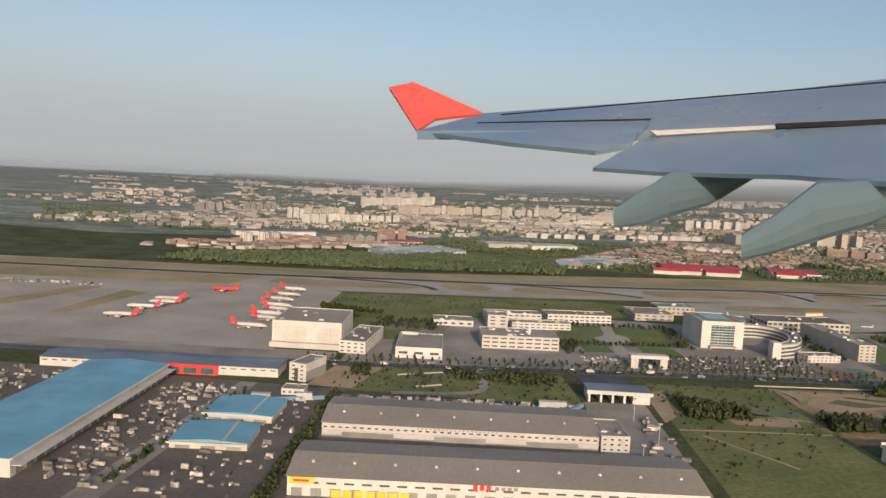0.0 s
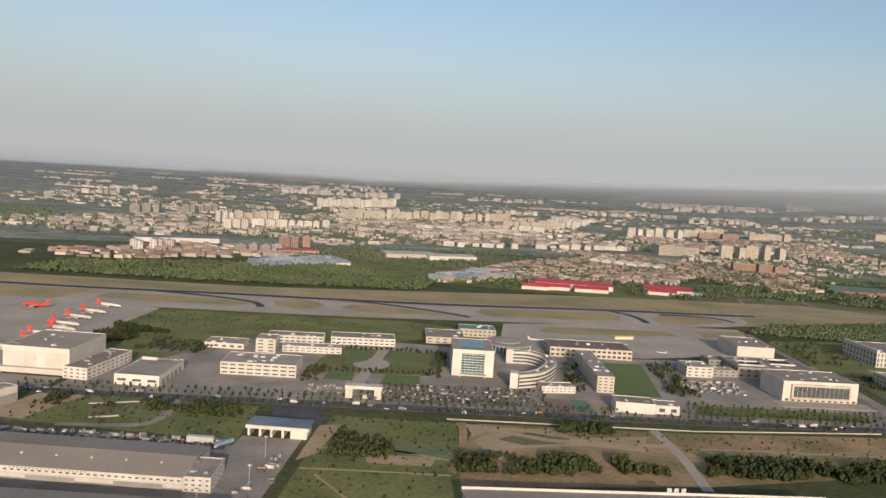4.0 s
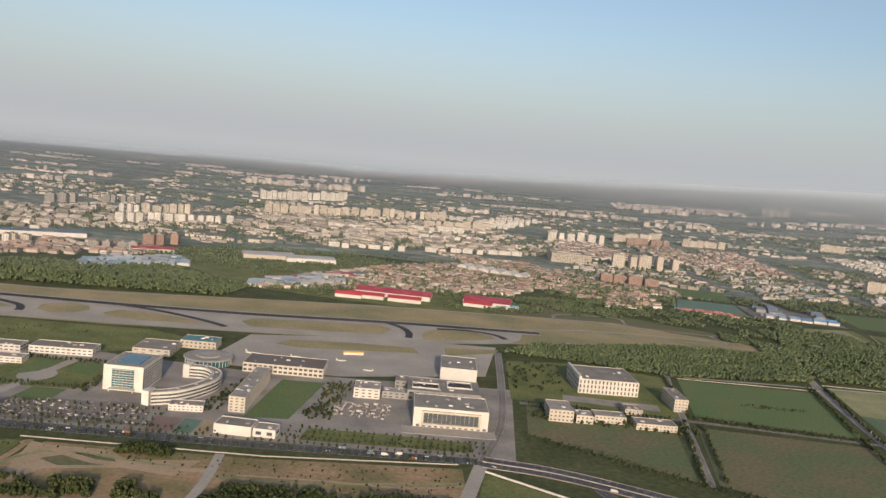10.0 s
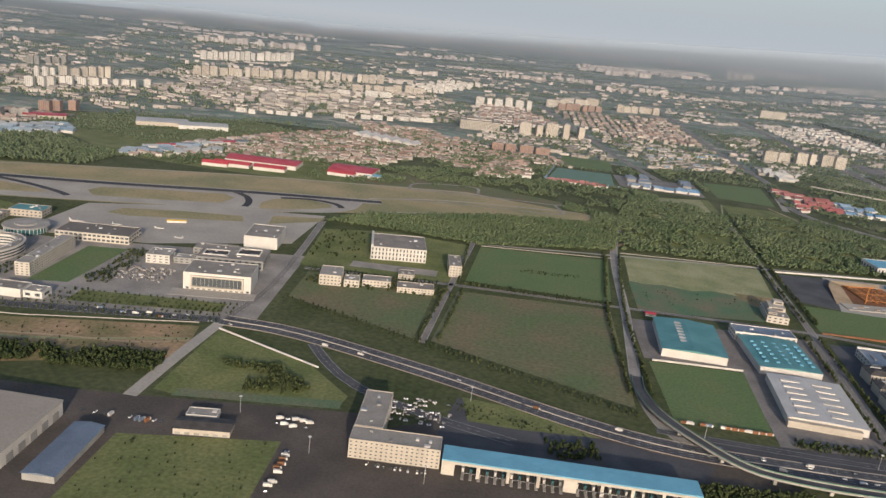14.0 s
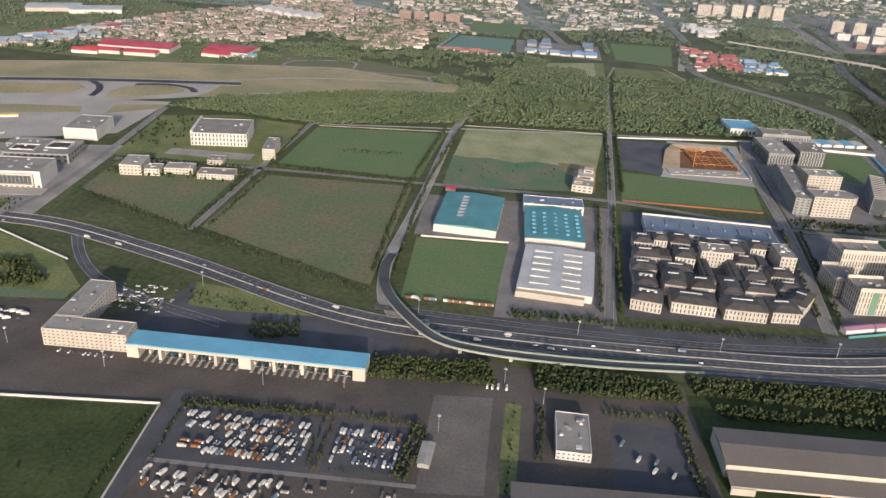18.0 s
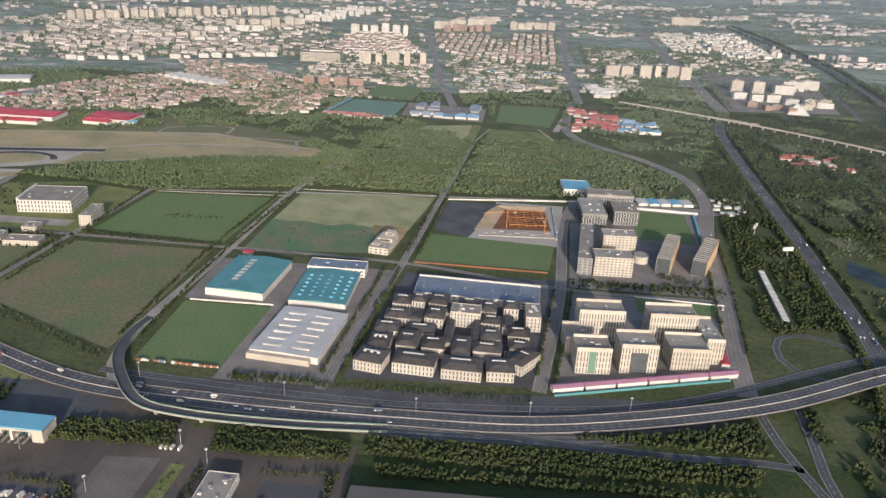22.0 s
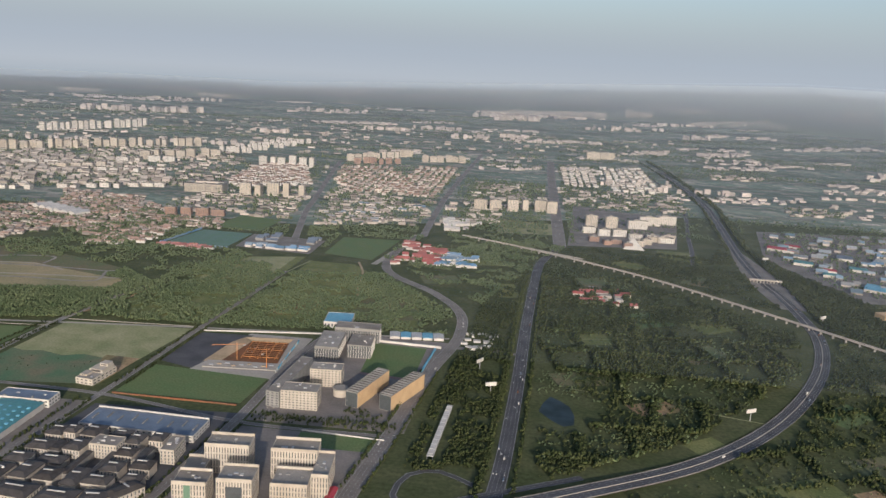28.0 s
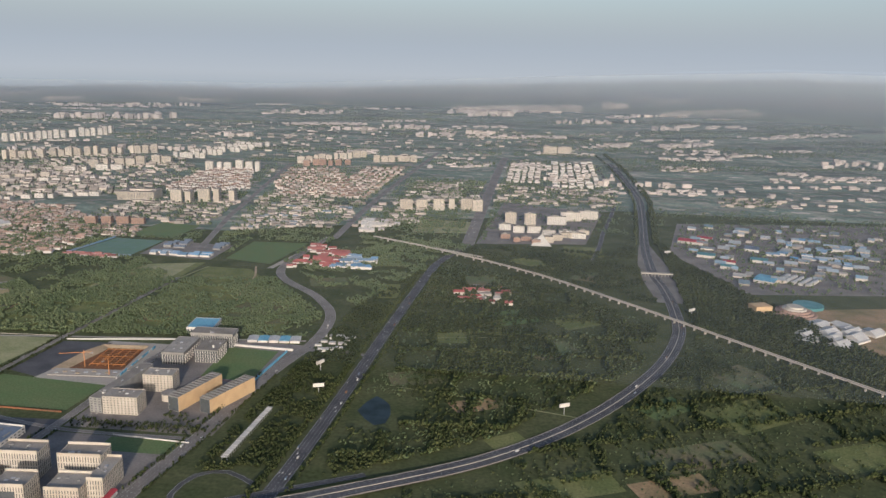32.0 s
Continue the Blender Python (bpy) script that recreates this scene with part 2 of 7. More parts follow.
def spline(pts, step=12.0):
    """A smooth line through the points, with an even step."""
    P = [np.array(p, float) for p in pts]
    if len(P) < 3:
        n = max(2, int(np.linalg.norm(P[1] - P[0]) / step))
        return [P[0] + (P[1] - P[0]) * i / n for i in range(n + 1)]
    Q, out = [2 * P[0] - P[1]] + P + [2 * P[-1] - P[-2]], []
    for a, b, c, d in zip(Q, Q[1:], Q[2:], Q[3:]):
        n = max(2, int(np.linalg.norm(c - b) / step))
        for i in range(n):
            t = i / n
            out.append(0.5 * (2 * b + (c - a) * t + (2 * a - 5 * b + 4 * c - d) * t * t + (3 * b - a - 3 * c + d) * t ** 3))
    return out + [P[-1]]

def ribbon(line, off0, off1, z0, z1=None, thick=0.0, mb=None):
    """A strip along a line between two offsets to its left (negative: right)."""
    mb = mb or MB()
    L = np.array(line)[:, :2]
    t = np.gradient(L, axis=0)
    t /= np.linalg.norm(t, axis=1)[:, None] + 1e-9
    nrm = np.stack([-t[:, 1], t[:, 0]], 1)
    zs = np.array(line)[:, 2] if len(line[0]) > 2 else np.zeros(len(L))
    a, b = L + nrm * off0, L + nrm * off1
    for i in range(len(L) - 1):
        za, zb = z0 + zs[i], z0 + zs[i + 1]
        mb.quad([(*a[i], za), (*a[i + 1], zb), (*b[i + 1], zb), (*b[i], za)] if off0 > off1 else [(*b[i], za), (*b[i + 1], zb), (*a[i + 1], zb), (*a[i], za)])
        if thick:
            for e in (a, b):
                mb.quad([(*e[i], za - thick), (*e[i + 1], zb - thick), (*e[i + 1], zb), (*e[i], za)])
            mb.quad([(*a[i], za - thick), (*a[i + 1], zb - thick), (*b[i + 1], zb - thick), (*b[i], za - thick)])
    return mb

def inside(px, py, poly):
    """Which points lie in a polygon."""
    px, py = np.asarray(px), np.asarray(py)
    ins = np.zeros(px.shape, bool)
    for (x0, y0), (x1, y1) in zip(poly, poly[1:] + poly[:1]):
        c = (y0 > py) != (y1 > py)
        ins ^= c & (px < (x1 - x0) * (py - y0) / ((y1 - y0) or 1e-9) + x0)
    return ins

# ---- ground, roads, fields ----
def rise(x, y):
    """Lift of the far plain, mostly east, fitted to the camera's horizon."""
    s = min(1.0, max(0.0, (math.hypot(x - 500, y) - 1900) / 2700))
    return 150 * s * s * min(1.0, max(0.0, (x + 500) / 2700)) + 26 * s * s

def sheet(x0, x1, y0, y1, nx, ny, z):
    """A subdivided stretch of land that follows the rise."""
    mb = MB()
    for j in range(ny + 1):
        for i in range(nx + 1):
            x, y = x0 + (x1 - x0) * i / nx, y0 + (y1 - y0) * j / ny
            mb.v.append((x, y, rise(x, y) + z))
    for j in range(ny):
        for i in range(nx):
            a = j * (nx + 1) + i
            mb.f.append((a, a + 1, a + nx + 2, a + nx + 1))
            mb.s.append(0)
    return mb
solo("ground", sheet(-5000, 6000, -600, 5200, 110, 58, 0.0), "land", "flat green and brown plain of scrub and farmland", "ground", kind="structure")

def patch(name, poly, material, label, cat, z=0.1, kind="structure"):
    return solo(name, MB().quad([(x, y, z) for x, y in poly]), material, label, cat, kind=kind)

patch("apron", [(-420, 300), (-90, 312), (-96, 480), (-125, 488), (-420, 448)], "concrete", "wide pale concrete aircraft parking apron", "apron", 0.12)
STRAW = [(-420, 440), (-117, 478), (24, 504), (147, 538), (253, 570), (298, 594), (332, 604), (418, 650), (500, 668), (502, 700), (428, 718), (386, 731), (325, 718), (177, 682), (43, 635), (-77, 594), (-420, 545)]
patch("airfield_grass", STRAW, "straw", "dry straw-coloured grass strips beside the runway", "grass", 0.06)
patch("taxiway_paving", [(-160, 528), (-76, 546), (5, 558), (85, 576), (203, 611), (292, 631), (301, 628), (301, 606), (288, 592), (253, 576), (147, 545), (24, 511), (-117, 484), (-170, 482)], "concrete", "pale concrete paving between runway and taxiway", "taxiway", 0.14)
for ring in ([(-150, 522), (-112, 528), (-70, 529), (-52, 521), (-58, 512), (-115, 500), (-150, 500)], [(-40, 537), (-28, 552), (-12, 551), (-4, 538), (-8, 524), (-20, 516), (-34, 522)], [(8, 534), (12, 549), (34, 553), (58, 549), (80, 541), (70, 534), (40, 526), (16, 526)], [(100, 560), (104, 574), (150, 590), (194, 603), (206, 594), (202, 574), (160, 560), (112, 547)], [(233, 572), (229, 592), (236, 610), (262, 620), (280, 614), (284, 604), (272, 592), (250, 578)], [(143, 508), (148, 524), (187, 536), (230, 544), (236, 530), (201, 519), (160, 506)], [(250, 556), (288, 568), (286, 556), (254, 532)]):
    patch("grass_island", ring, "straw", "dry grass island between taxiways", "grass", 0.19)
patch("green_strip", [(336, 634), (420, 662), (495, 676), (495, 696), (420, 690), (340, 664)], "straw", "dry grass strip beside the runway end", "grass", 0.09)
patch("green_strip", [(320, 664), (374, 690), (470, 706), (428, 714), (384, 724), (326, 708)], "straw", "dry grass strip beside the runway end", "grass", 0.09)
patch("green_verge", [(330, 606), (418, 652), (500, 668), (500, 662), (420, 640), (334, 596)], "grass", "green verge beside the airfield", "grass", 0.09)
patch("meadow", [(-96, 330), (-98, 478), (60, 505), (110, 490), (60, 440), (-20, 415), (-45, 350)], "grass", "green meadow between apron and offices", "meadow", 0.07)
patch("aircraft_stand", [(118, 445), (200, 452), (283, 492), (286, 575), (200, 560), (120, 525)], "concrete", "pale concrete stand for small jets", "apron", 0.13)
patch("apron_road", [(-420, 272), (-62, 296), (-64, 316), (-420, 304)], "paving", "pale road strip beside the apron", "road", 0.085)
patch("building_dirt", [(-64, 264), (-48, 264), (-42, 296), (-60, 294)], "sand", "bare dirt of a building site", "building plot", 0.1)
patch("boulevard_verge", [(-60, 300), (56, 319), (174, 335), (290, 353), (292, 368), (150, 350), (-60, 332)], "paving", "paved strip beside the boulevard", "pavement", 0.06)
patch("yard_lane", [(-86, 262), (-80, 262), (-84, 150), (-92, 150)], "paving", "pale lane through a freight yard", "road", 0.13)
patch("freight_yard", [(-190, 266), (-60, 262), (-50, 262), (-44, 160), (-190, 150)], "tarmac", "grey-brown paved yard full of parked trucks", "yard", 0.1)
patch("service_yard", [(31, 268), (52, 270), (55, 180), (33, 180)], "paving", "pale worn concrete yard with a gatehouse", "yard", 0.11)
patch("gate_apron", [(35, 279), (54, 281), (55, 297), (36, 294)], "asphalt", "dark asphalt square behind a truck gate", "yard", 0.13)
patch("vehicle_strip", [(-48, 247), (30, 253), (28, 263), (-46, 257)], "asphalt", "dark parking strip behind a warehouse", "yard", 0.14)
patch("walled_garden", [(-35, 286), (-19, 294), (-18, 276), (-27, 271)], "field", "walled vegetable garden on a meadow", "garden", 0.12)
patch("turning_circle", [(-52, 372), (-24, 378), (-22, 394), (-36, 400), (-51, 397)], "lot", "paved turning circle behind a workshop", "yard", 0.11)
patch("circle_lawn", [(-46, 378), (-30, 382), (-29, 391), (-38, 394), (-46, 391)], "lawn", "lawn inside a turning circle", "lawn", 0.14)
patch("warehouse_yard", [(-50, 256), (32, 258), (60, 150), (-50, 150)], "lot", "grey paved ground round two long warehouses", "yard", 0.08)
patch("rough_meadow", [(-55, 262), (31, 262), (26, 302), (-58, 298)], "grass", "rough green meadow beside a warehouse", "meadow", 0.09)
patch("campus_ground", [(-60, 330), (150, 340), (305, 352), (300, 470), (150, 440), (-40, 440)], "paving", "paved ground between airport offices", "yard", 0.05)
patch("campus_garden", [(28, 362), (84, 372), (88, 420), (32, 415)], "grass", "green garden with hedges round a plaza", "garden", 0.1)
patch("red_court", [(141, 332), (138, 351), (150, 353), (152.4, 335)], "redcourt", "faded red sports court", "sports court", 0.13)
patch("green_court", [(153, 334.5), (151, 353), (159, 353.5), (161, 336)], "court", "green sports court", "sports court", 0.13)
patch("sandy_strip", [(162, 336), (160, 354), (164, 355), (169, 338)], "sand", "bare sandy strip beside courts", "yard", 0.13)
patch("sandy_plot", [(116, 274), (108, 302), (139, 307), (150, 300), (178, 309), (174, 291), (153, 292), (127, 282), (122, 268)], "sand", "bare sandy soil on wasteland", "wasteland", 0.1)
patch("scrub_island", [(120, 290), (130, 300), (146, 299), (150, 294), (130, 286)], "field", "olive grass on sandy wasteland", "wasteland", 0.12)
patch("boulevard_lawn", [(207, 346), (207, 362), (240, 367), (284, 371), (284, 358)], "grass", "green verge beside the boulevard", "verge", 0.09)
patch("garden_lawn", [(43, 379), (41, 411), (54, 413), (53, 392)], "lawn", "clipped garden lawn", "lawn", 0.18)
patch("garden_lawn", [(64, 396), (62, 416), (76, 419), (80, 396)], "lawn", "clipped garden lawn", "lawn", 0.18)
patch("garden_lawn", [(40, 350), (39, 370), (51, 373), (53, 352)], "lawn", "clipped garden lawn", "lawn", 0.18)
patch("garden_lawn", [(66, 350), (66, 368), (82, 370), (84, 352)], "lawn", "clipped garden lawn", "lawn", 0.18)
patch("wasteland_brown", [(104, 240), (112, 306), (195, 318), (282, 338), (288, 300), (190, 262)], "dirt", "bare brown wasteland with tracks", "wasteland", 0.07)
patch("wasteland_green", [(56, 300), (104, 304), (110, 240), (120, 150), (60, 150)], "grass", "green wasteland with bushes", "wasteland", 0.08)
patch("green_field_left", [(292, 336), (345, 313), (368, 288), (366, 276), (301, 268), (290, 270)], "grass", "green strip with bushes below the highway", "meadow", 0.07)
patch("lawn_field", [(174, 366), (195, 370), (196, 436), (172, 432)], "lawn", "bright mown lawn beside a long office slab", "lawn", 0.12)
patch("car_park", [(66, 322), (140, 336), (128, 366), (66, 350)], "lot", "car park in front of offices", "car park", 0.12)
patch("field_one", [(310, 395), (386, 360), (389, 445), (309, 441)], "field", "flat olive field with brown patches", "field", 0.1)
patch("field_two", [(395, 360), (494, 316), (495, 446), (402, 442)], "field", "flat olive field with brown patches", "field", 0.1)
patch("field_three", [(405, 464), (497, 460), (504, 556), (410, 546)], "lawn", "dark green cropped field", "field", 0.1)
patch("field_four_front", [(513, 452), (608, 465), (606, 482), (592, 494), (586, 510), (570, 513), (556, 507), (538, 512), (524, 509), (514, 512)], "netting", "rubble ground under green netting", "building plot", 0.1)
patch("field_four_mud", [(608, 465), (612, 515), (586, 516), (586, 510), (592, 494), (606, 482)], "dirt", "trodden brown soil beside a half-built block", "building plot", 0.105)
patch("field_four_back", [(514, 500), (612, 510), (622, 586), (518, 576)], "pale", "pale straw-green empty plot", "field", 0.092)
patch("pitch", [(510, 309), (553, 311), (557, 376), (508, 374)], "lawn", "bright green grass plot behind a fence", "lawn", 0.12)
patch("factory_yard", [(553, 300), (608, 302), (616, 440), (506, 436), (506, 378), (556, 378)], "lot", "paved yard round green-roofed factory halls", "yard", 0.09)
patch("plot_green", [(624, 457), (710, 460), (714, 503), (628, 508)], "lawn", "green plot behind an orange fence", "lawn", 0.1)
patch("plot_dark", [(628, 516), (655, 508), (674, 584), (632, 580)], "asphalt", "dark gravel plot", "building plot", 0.1)
patch("plot_yard", [(654, 505), (716, 502), (722, 590), (670, 588)], "concrete", "pale building site ground", "building plot", 0.08)
patch("freight_road", [(180, 256), (264, 261), (300, 265), (382, 276), (382, 150), (180, 150)], "plaza", "dark worn tarmac of a freight road", "yard", 0.085)
patch("netting_strip", [(299, 267), (367, 276), (367, 283), (300, 274)], "netting", "strip of ground under green netting", "building plot", 0.14)
patch("meadow_west", [(293, 234), (352, 245), (353, 180), (293, 174)], "grass", "green meadow walled in beside a road", "meadow", 0.13)
patch("toll_plaza", [(382, 262), (440, 300), (520, 285), (560, 262), (630, 262), (636, 150), (382, 150)], "plaza", "broad asphalt toll plaza and lorry yards", "plaza", 0.08)
patch("toll_apron", [(408, 262), (414, 302), (470, 284), (520, 274), (506, 250), (412, 252)], "asphalt", "dark asphalt apron behind the toll station", "plaza", 0.13)
patch("toll_island", [(416, 303), (444, 299), (476, 284), (440, 281), (420, 282)], "grass", "grass island beside the highway", "meadow", 0.15)
patch("dormitory_lawn", [(300, 452), (400, 456), (402, 546), (345, 556), (294, 540)], "grass", "green lawn round dormitories", "lawn", 0.06)
patch("dormitory_court", [(330, 462), (386, 464), (386, 476), (330, 474)], "paving", "paved court between dormitories", "yard", 0.1)
patch("pale_yard", [(534, 186), (556, 188), (556, 240), (534, 238)], "tarmac", "worn concrete lorry yard", "yard", 0.11)
patch("dark_yard", [(598, 200), (627, 202), (627, 234), (600, 234)], "asphalt", "dark asphalt lorry yard", "yard", 0.11)
patch("yard_drive", [(438, 150), (445, 150), (446, 224), (440, 224)], "asphalt", "dark asphalt drive between yards", "road", 0.115)
patch("yard_drive", [(446, 185), (534, 187.5), (534, 189.4), (446, 187)], "lot", "worn drive between lorry parks", "road", 0.125)
patch("yard_verge", [(560, 190), (566, 190), (567, 238), (561, 238)], "grass", "narrow green verge in a yard", "verge", 0.12)
patch("lorry_park", [(446, 186), (499, 189), (499, 218), (445, 217)], "asphalt", "asphalt lorry park between hedges", "car park", 0.12)
patch("lorry_park_east", [(502, 190), (530, 191), (530, 217), (502, 216)], "asphalt", "asphalt lorry park between hedges", "car park", 0.12)
patch("meadow_south", [(375, 207), (437, 213), (441, 150), (372, 150)], "darkmeadow", "walled green meadow", "meadow", 0.12)
patch("compound_ground", [(612, 312), (704, 320), (716, 446), (622, 438)], "asphalt", "paved ground of a dense office compound", "yard", 0.08)
patch("office_ground", [(712, 322), (800, 348), (812, 432), (722, 430)], "lot", "paved ground round pale office blocks", "yard", 0.08)
patch("campus_east", [(722, 438), (822, 442), (830, 610), (728, 610)], "lot", "paved ground of a technology campus", "yard", 0.08)
patch("sports_ground", [(774, 532), (814, 528), (815, 592), (772, 594)], "lawn", "green sports lawn with a red edge", "sports court", 0.14)
patch("court_edge", [(774, 528), (814, 524), (814, 527.5), (774, 531.5)], "redcourt", "red running strip beside a sports lawn", "sports court", 0.15)
patch("office_lawn", [(760, 412), (812, 414), (812, 432), (760, 430)], "lawn", "small lawn behind a white wall", "lawn", 0.13)
patch("pond", [(905, 496), (908, 510), (913, 522), (920, 516), (926, 508), (929, 494), (928, 480), (921, 476), (913, 484)], "water", "small dark pond among trees", "pond", 0.1)
patch("clearing", [(655, 868), (714, 856), (728, 965), (656, 958)], "lawn", "green empty field before far housing", "field", 0.1)
patch("practice_ground", [(479, 955), (548, 951), (552, 1030), (491, 1040)], "lawn", "green fenced field before the flats", "field", 0.1)
patch("works_meadow", [(-130, 840), (50, 700), (140, 690), (240, 690), (330, 730), (260, 800), (160, 960), (60, 1010), (-70, 970)], "grass", "green meadow round works halls beyond the runway", "meadow", 0.045)
patch("scrub_meadow", [(520, 600), (560, 724), (549, 816), (640, 846), (632, 600)], "grass", "rough meadow among scrub", "meadow", 0.06)
patch("scrub_meadow", [(640, 608), (720, 620), (800, 640), (790, 720), (700, 830), (650, 830)], "grass", "rough meadow among scrub", "meadow", 0.062)
patch("olive_field", [(566, 726), (628, 748), (630, 842), (552, 814)], "pale", "olive-tan field among scrub", "field", 0.08)
patch("bare_plot", [(664, 640), (700, 646), (704, 690), (668, 684)], "dirt", "bare plot among scrub", "field", 0.08)
patch("olive_field", [(740, 650), (800, 660), (785, 715), (735, 700)], "field", "olive field among scrub", "field", 0.08)
patch("bare_field", [(842, 1160), (924, 1150), (923, 1073), (846, 1061)], "pale", "bare tan field before the flats", "field", 0.1)
patch("ploughed_strip", [(265, 712), (454, 678), (492, 733), (322, 800)], "field", "ploughed brown field beyond the airfield", "field", 0.055)
patch("sports_field_far", [(466, 858), (540, 855), (544, 935), (480, 936)], "court", "pale green sheeted ground", "building plot", 0.1)
patch("depot_ground", [(548, 866), (640, 858), (640, 930), (546, 936)], "lot", "paved depot ground", "yard", 0.1)
patch("school_ground", [(940, 1015), (1085, 1045), (1120, 1270), (960, 1330)], "lot", "paved ground round a school", "yard", 0.1)
patch("estate_ground", [(1190, 1020), (1250, 850), (1420, 880), (1600, 1290), (1230, 1220)], "lot", "paved industrial estate", "yard", 0.1)
patch("stadium_ground", [(1270, 800), (1430, 840), (1480, 700), (1330, 660)], "dirt", "bare ground with long low sheds", "yard", 0.11)

patch("apron_grass", [(-212, 356), (-204, 360), (-196, 430), (-212, 434)], "straw", "dry grass island on the apron", "grass", 0.2)
patch("apron_grass_west", [(-262, 352), (-244, 358), (-228, 440), (-240, 440)], "straw", "dry grass island on the apron", "grass", 0.2)
pl_ = [(56 + 9 * math.cos(6.2832 * i / 28), 386 + 11 * math.sin(6.2832 * i / 28)) for i in range(28)]
patch("round_plaza", pl_, "concrete", "round paved plaza in a garden", "plaza", 0.16)
patch("garden_path", [(54, 340), (59, 340), (60, 420), (54, 420)], "concrete", "pale straight garden path", "path", 0.14)
for i, (x, y, w, d, a, m_) in enumerate([(935, 560, 40, 26, 20, "field"), (985, 600, 46, 30, 25, "grass"), (1040, 640, 44, 34, 30, "field"), (950, 660, 44, 40, 10, "grass"), (1000, 720, 50, 40, 30, "lawn"), (930, 780, 40, 50, 5, "field"), (985, 520, 34, 20, 30, "dirt"), (1060, 720, 40, 36, 35, "grass"), (960, 840, 40, 40, 20, "field"), (1010, 470, 26, 16, 35, "grass"), (1050, 420, 60, 26, 25, "grass"), (1130, 470, 70, 30, 25, "field"), (1110, 430, 50, 20, 25, "dirt"), (1180, 540, 60, 40, 35, "grass"), (1240, 490, 60, 30, 25, "grass"), (1010, 380, 50, 22, 20, "field"), (1190, 610, 40, 40, 40, "field"), (1120, 540, 40, 24, 40, "lawn"), (660, 680, 40, 50, 8, "grass"), (760, 700, 40, 40, 20, "field"), (700, 740, 40, 40, 5, "grass"), (560, 760, 30, 40, 5, "grass"), (870, 780, 24, 50, 10, "grass"), (800, 800, 40, 30, 20, "field"), (840, 900, 40, 50, 10, "grass"), (1020, 930, 60, 30, -25, "grass"), (1090, 880, 50, 40, -20, "field"), (1080, 1000, 50, 60, 0, "grass")]):
    c_, s_ = math.cos(radians(a)), math.sin(radians(a))
    patch("allotment", [(x + c_ * u - s_ * v, y + s_ * u + c_ * v) for u, v in ((-w / 2, -d / 2), (w / 2, -d / 2), (w / 2, d / 2), (-w / 2, d / 2))], m_, "small overgrown field among trees", "field", 0.05 + 0.004 * i)

def road(name, pts, width, label, lanes=2, z=0.16, material="asphalt", edge=True, dash=True):
    """A carriageway with kerb lines and broken lane marks."""
    top = thing(name, label, "road", 0, 0, kind="structure")
    L = spline(pts, 10)
    part("surface", ribbon(L, -width / 2, width / 2, z, thick=0.7 if len(pts[0]) > 2 else 0.0), material, top)
    if len(pts[0]) > 2:
        for s in (-1, 1):
            part("parapet", ribbon(L, s * width / 2, s * (width / 2 + 0.14), z + 0.3, thick=0.45), "lot", top)
        part("median", ribbon(L, -0.3, 0.3, z + 0.3, thick=0.3), "concrete", top)
    if edge:
        for s in (-1, 1):
            part("edge_line", ribbon(L, s * (width / 2 - 0.35), s * (width / 2 - 0.52), z + 0.03), "paint", top)
    if dash and lanes > 1:
        S = spline(pts, 2)
        mb = MB()
        for k in range(1, lanes):
            o = -width / 2 + width * k / lanes
            for i in range(0, len(S) - 1, 2):
                ribbon(S[i:i + 2], o - 0.07, o + 0.07, z + 0.03, mb=mb)
        tagged(part("lane_marks", mb, "paint", top), kind="stuff")
    return top

# airport
road("runway", [(-460, 500), (-339, 513), (-187, 531), (-80, 553), (5, 567), (100, 588), (203, 618), (318, 644)], 9, "dark rubber-streaked runway", 1, 0.2, "rubber", dash=False)
road("runway_shoulder", [(-460, 500), (-339, 513), (-187, 531), (-80, 553), (5, 567), (100, 588), (203, 618), (318, 644)], 15, "pale concrete shoulders of the runway", 1, 0.15, "concrete", dash=False, edge=False)
road("taxiway", [(-420, 448), (-299, 458), (-203, 472), (-117, 486), (-47, 498), (24, 513), (97, 531), (150, 547), (205, 563), (253, 577), (285, 592), (298, 612), (298, 638)], 10, "pale concrete taxiway with a curved end", 1, 0.18, "concrete", dash=False)
for bend in (((-130, 541), (-80, 537), (-50, 527), (-41, 512)), ((-1, 566), (31, 562), (64, 553), (88, 543), (97, 537)), ((198, 615), (212, 604), (220, 588), (222, 572)), ((238, 614), (262, 622), (284, 617), (292, 606))):
    road("taxiway_link", list(bend), 5.5, "dark curved link between runway and taxiway", 1, 0.22, "rubber", dash=False, edge=False)
road("perimeter_track", [(-420, 540), (-77, 590), (43, 631), (177, 678), (325, 714), (386, 727), (428, 714)], 2, "pale perimeter track round the airfield", 1, 0.14, "concrete", dash=False, edge=False)
road("perimeter_track", [(305, 652), (374, 684), (498, 704)], 2.5, "pale perimeter track round the airfield", 1, 0.14, "concrete", dash=False, edge=False)
road("perimeter_track", [(328, 612), (418, 650), (498, 666), (500, 700)], 2.5, "pale perimeter track round the airfield", 1, 0.14, "concrete", dash=False, edge=False)
road("dirt_track", [(106, 306), (108, 282), (106, 252)], 3, "sandy track across wasteland", 1, 0.14, "dirt", dash=False, edge=False)
road("dirt_track", [(182, 318), (187, 290), (189, 258)], 4, "pale concrete track across wasteland", 1, 0.14, "concrete", dash=False, edge=False)
road("dirt_track", [(104, 303), (118, 301), (140, 294), (166, 297), (184, 300)], 4, "sandy track across wasteland", 1, 0.13, "sand", dash=False, edge=False)
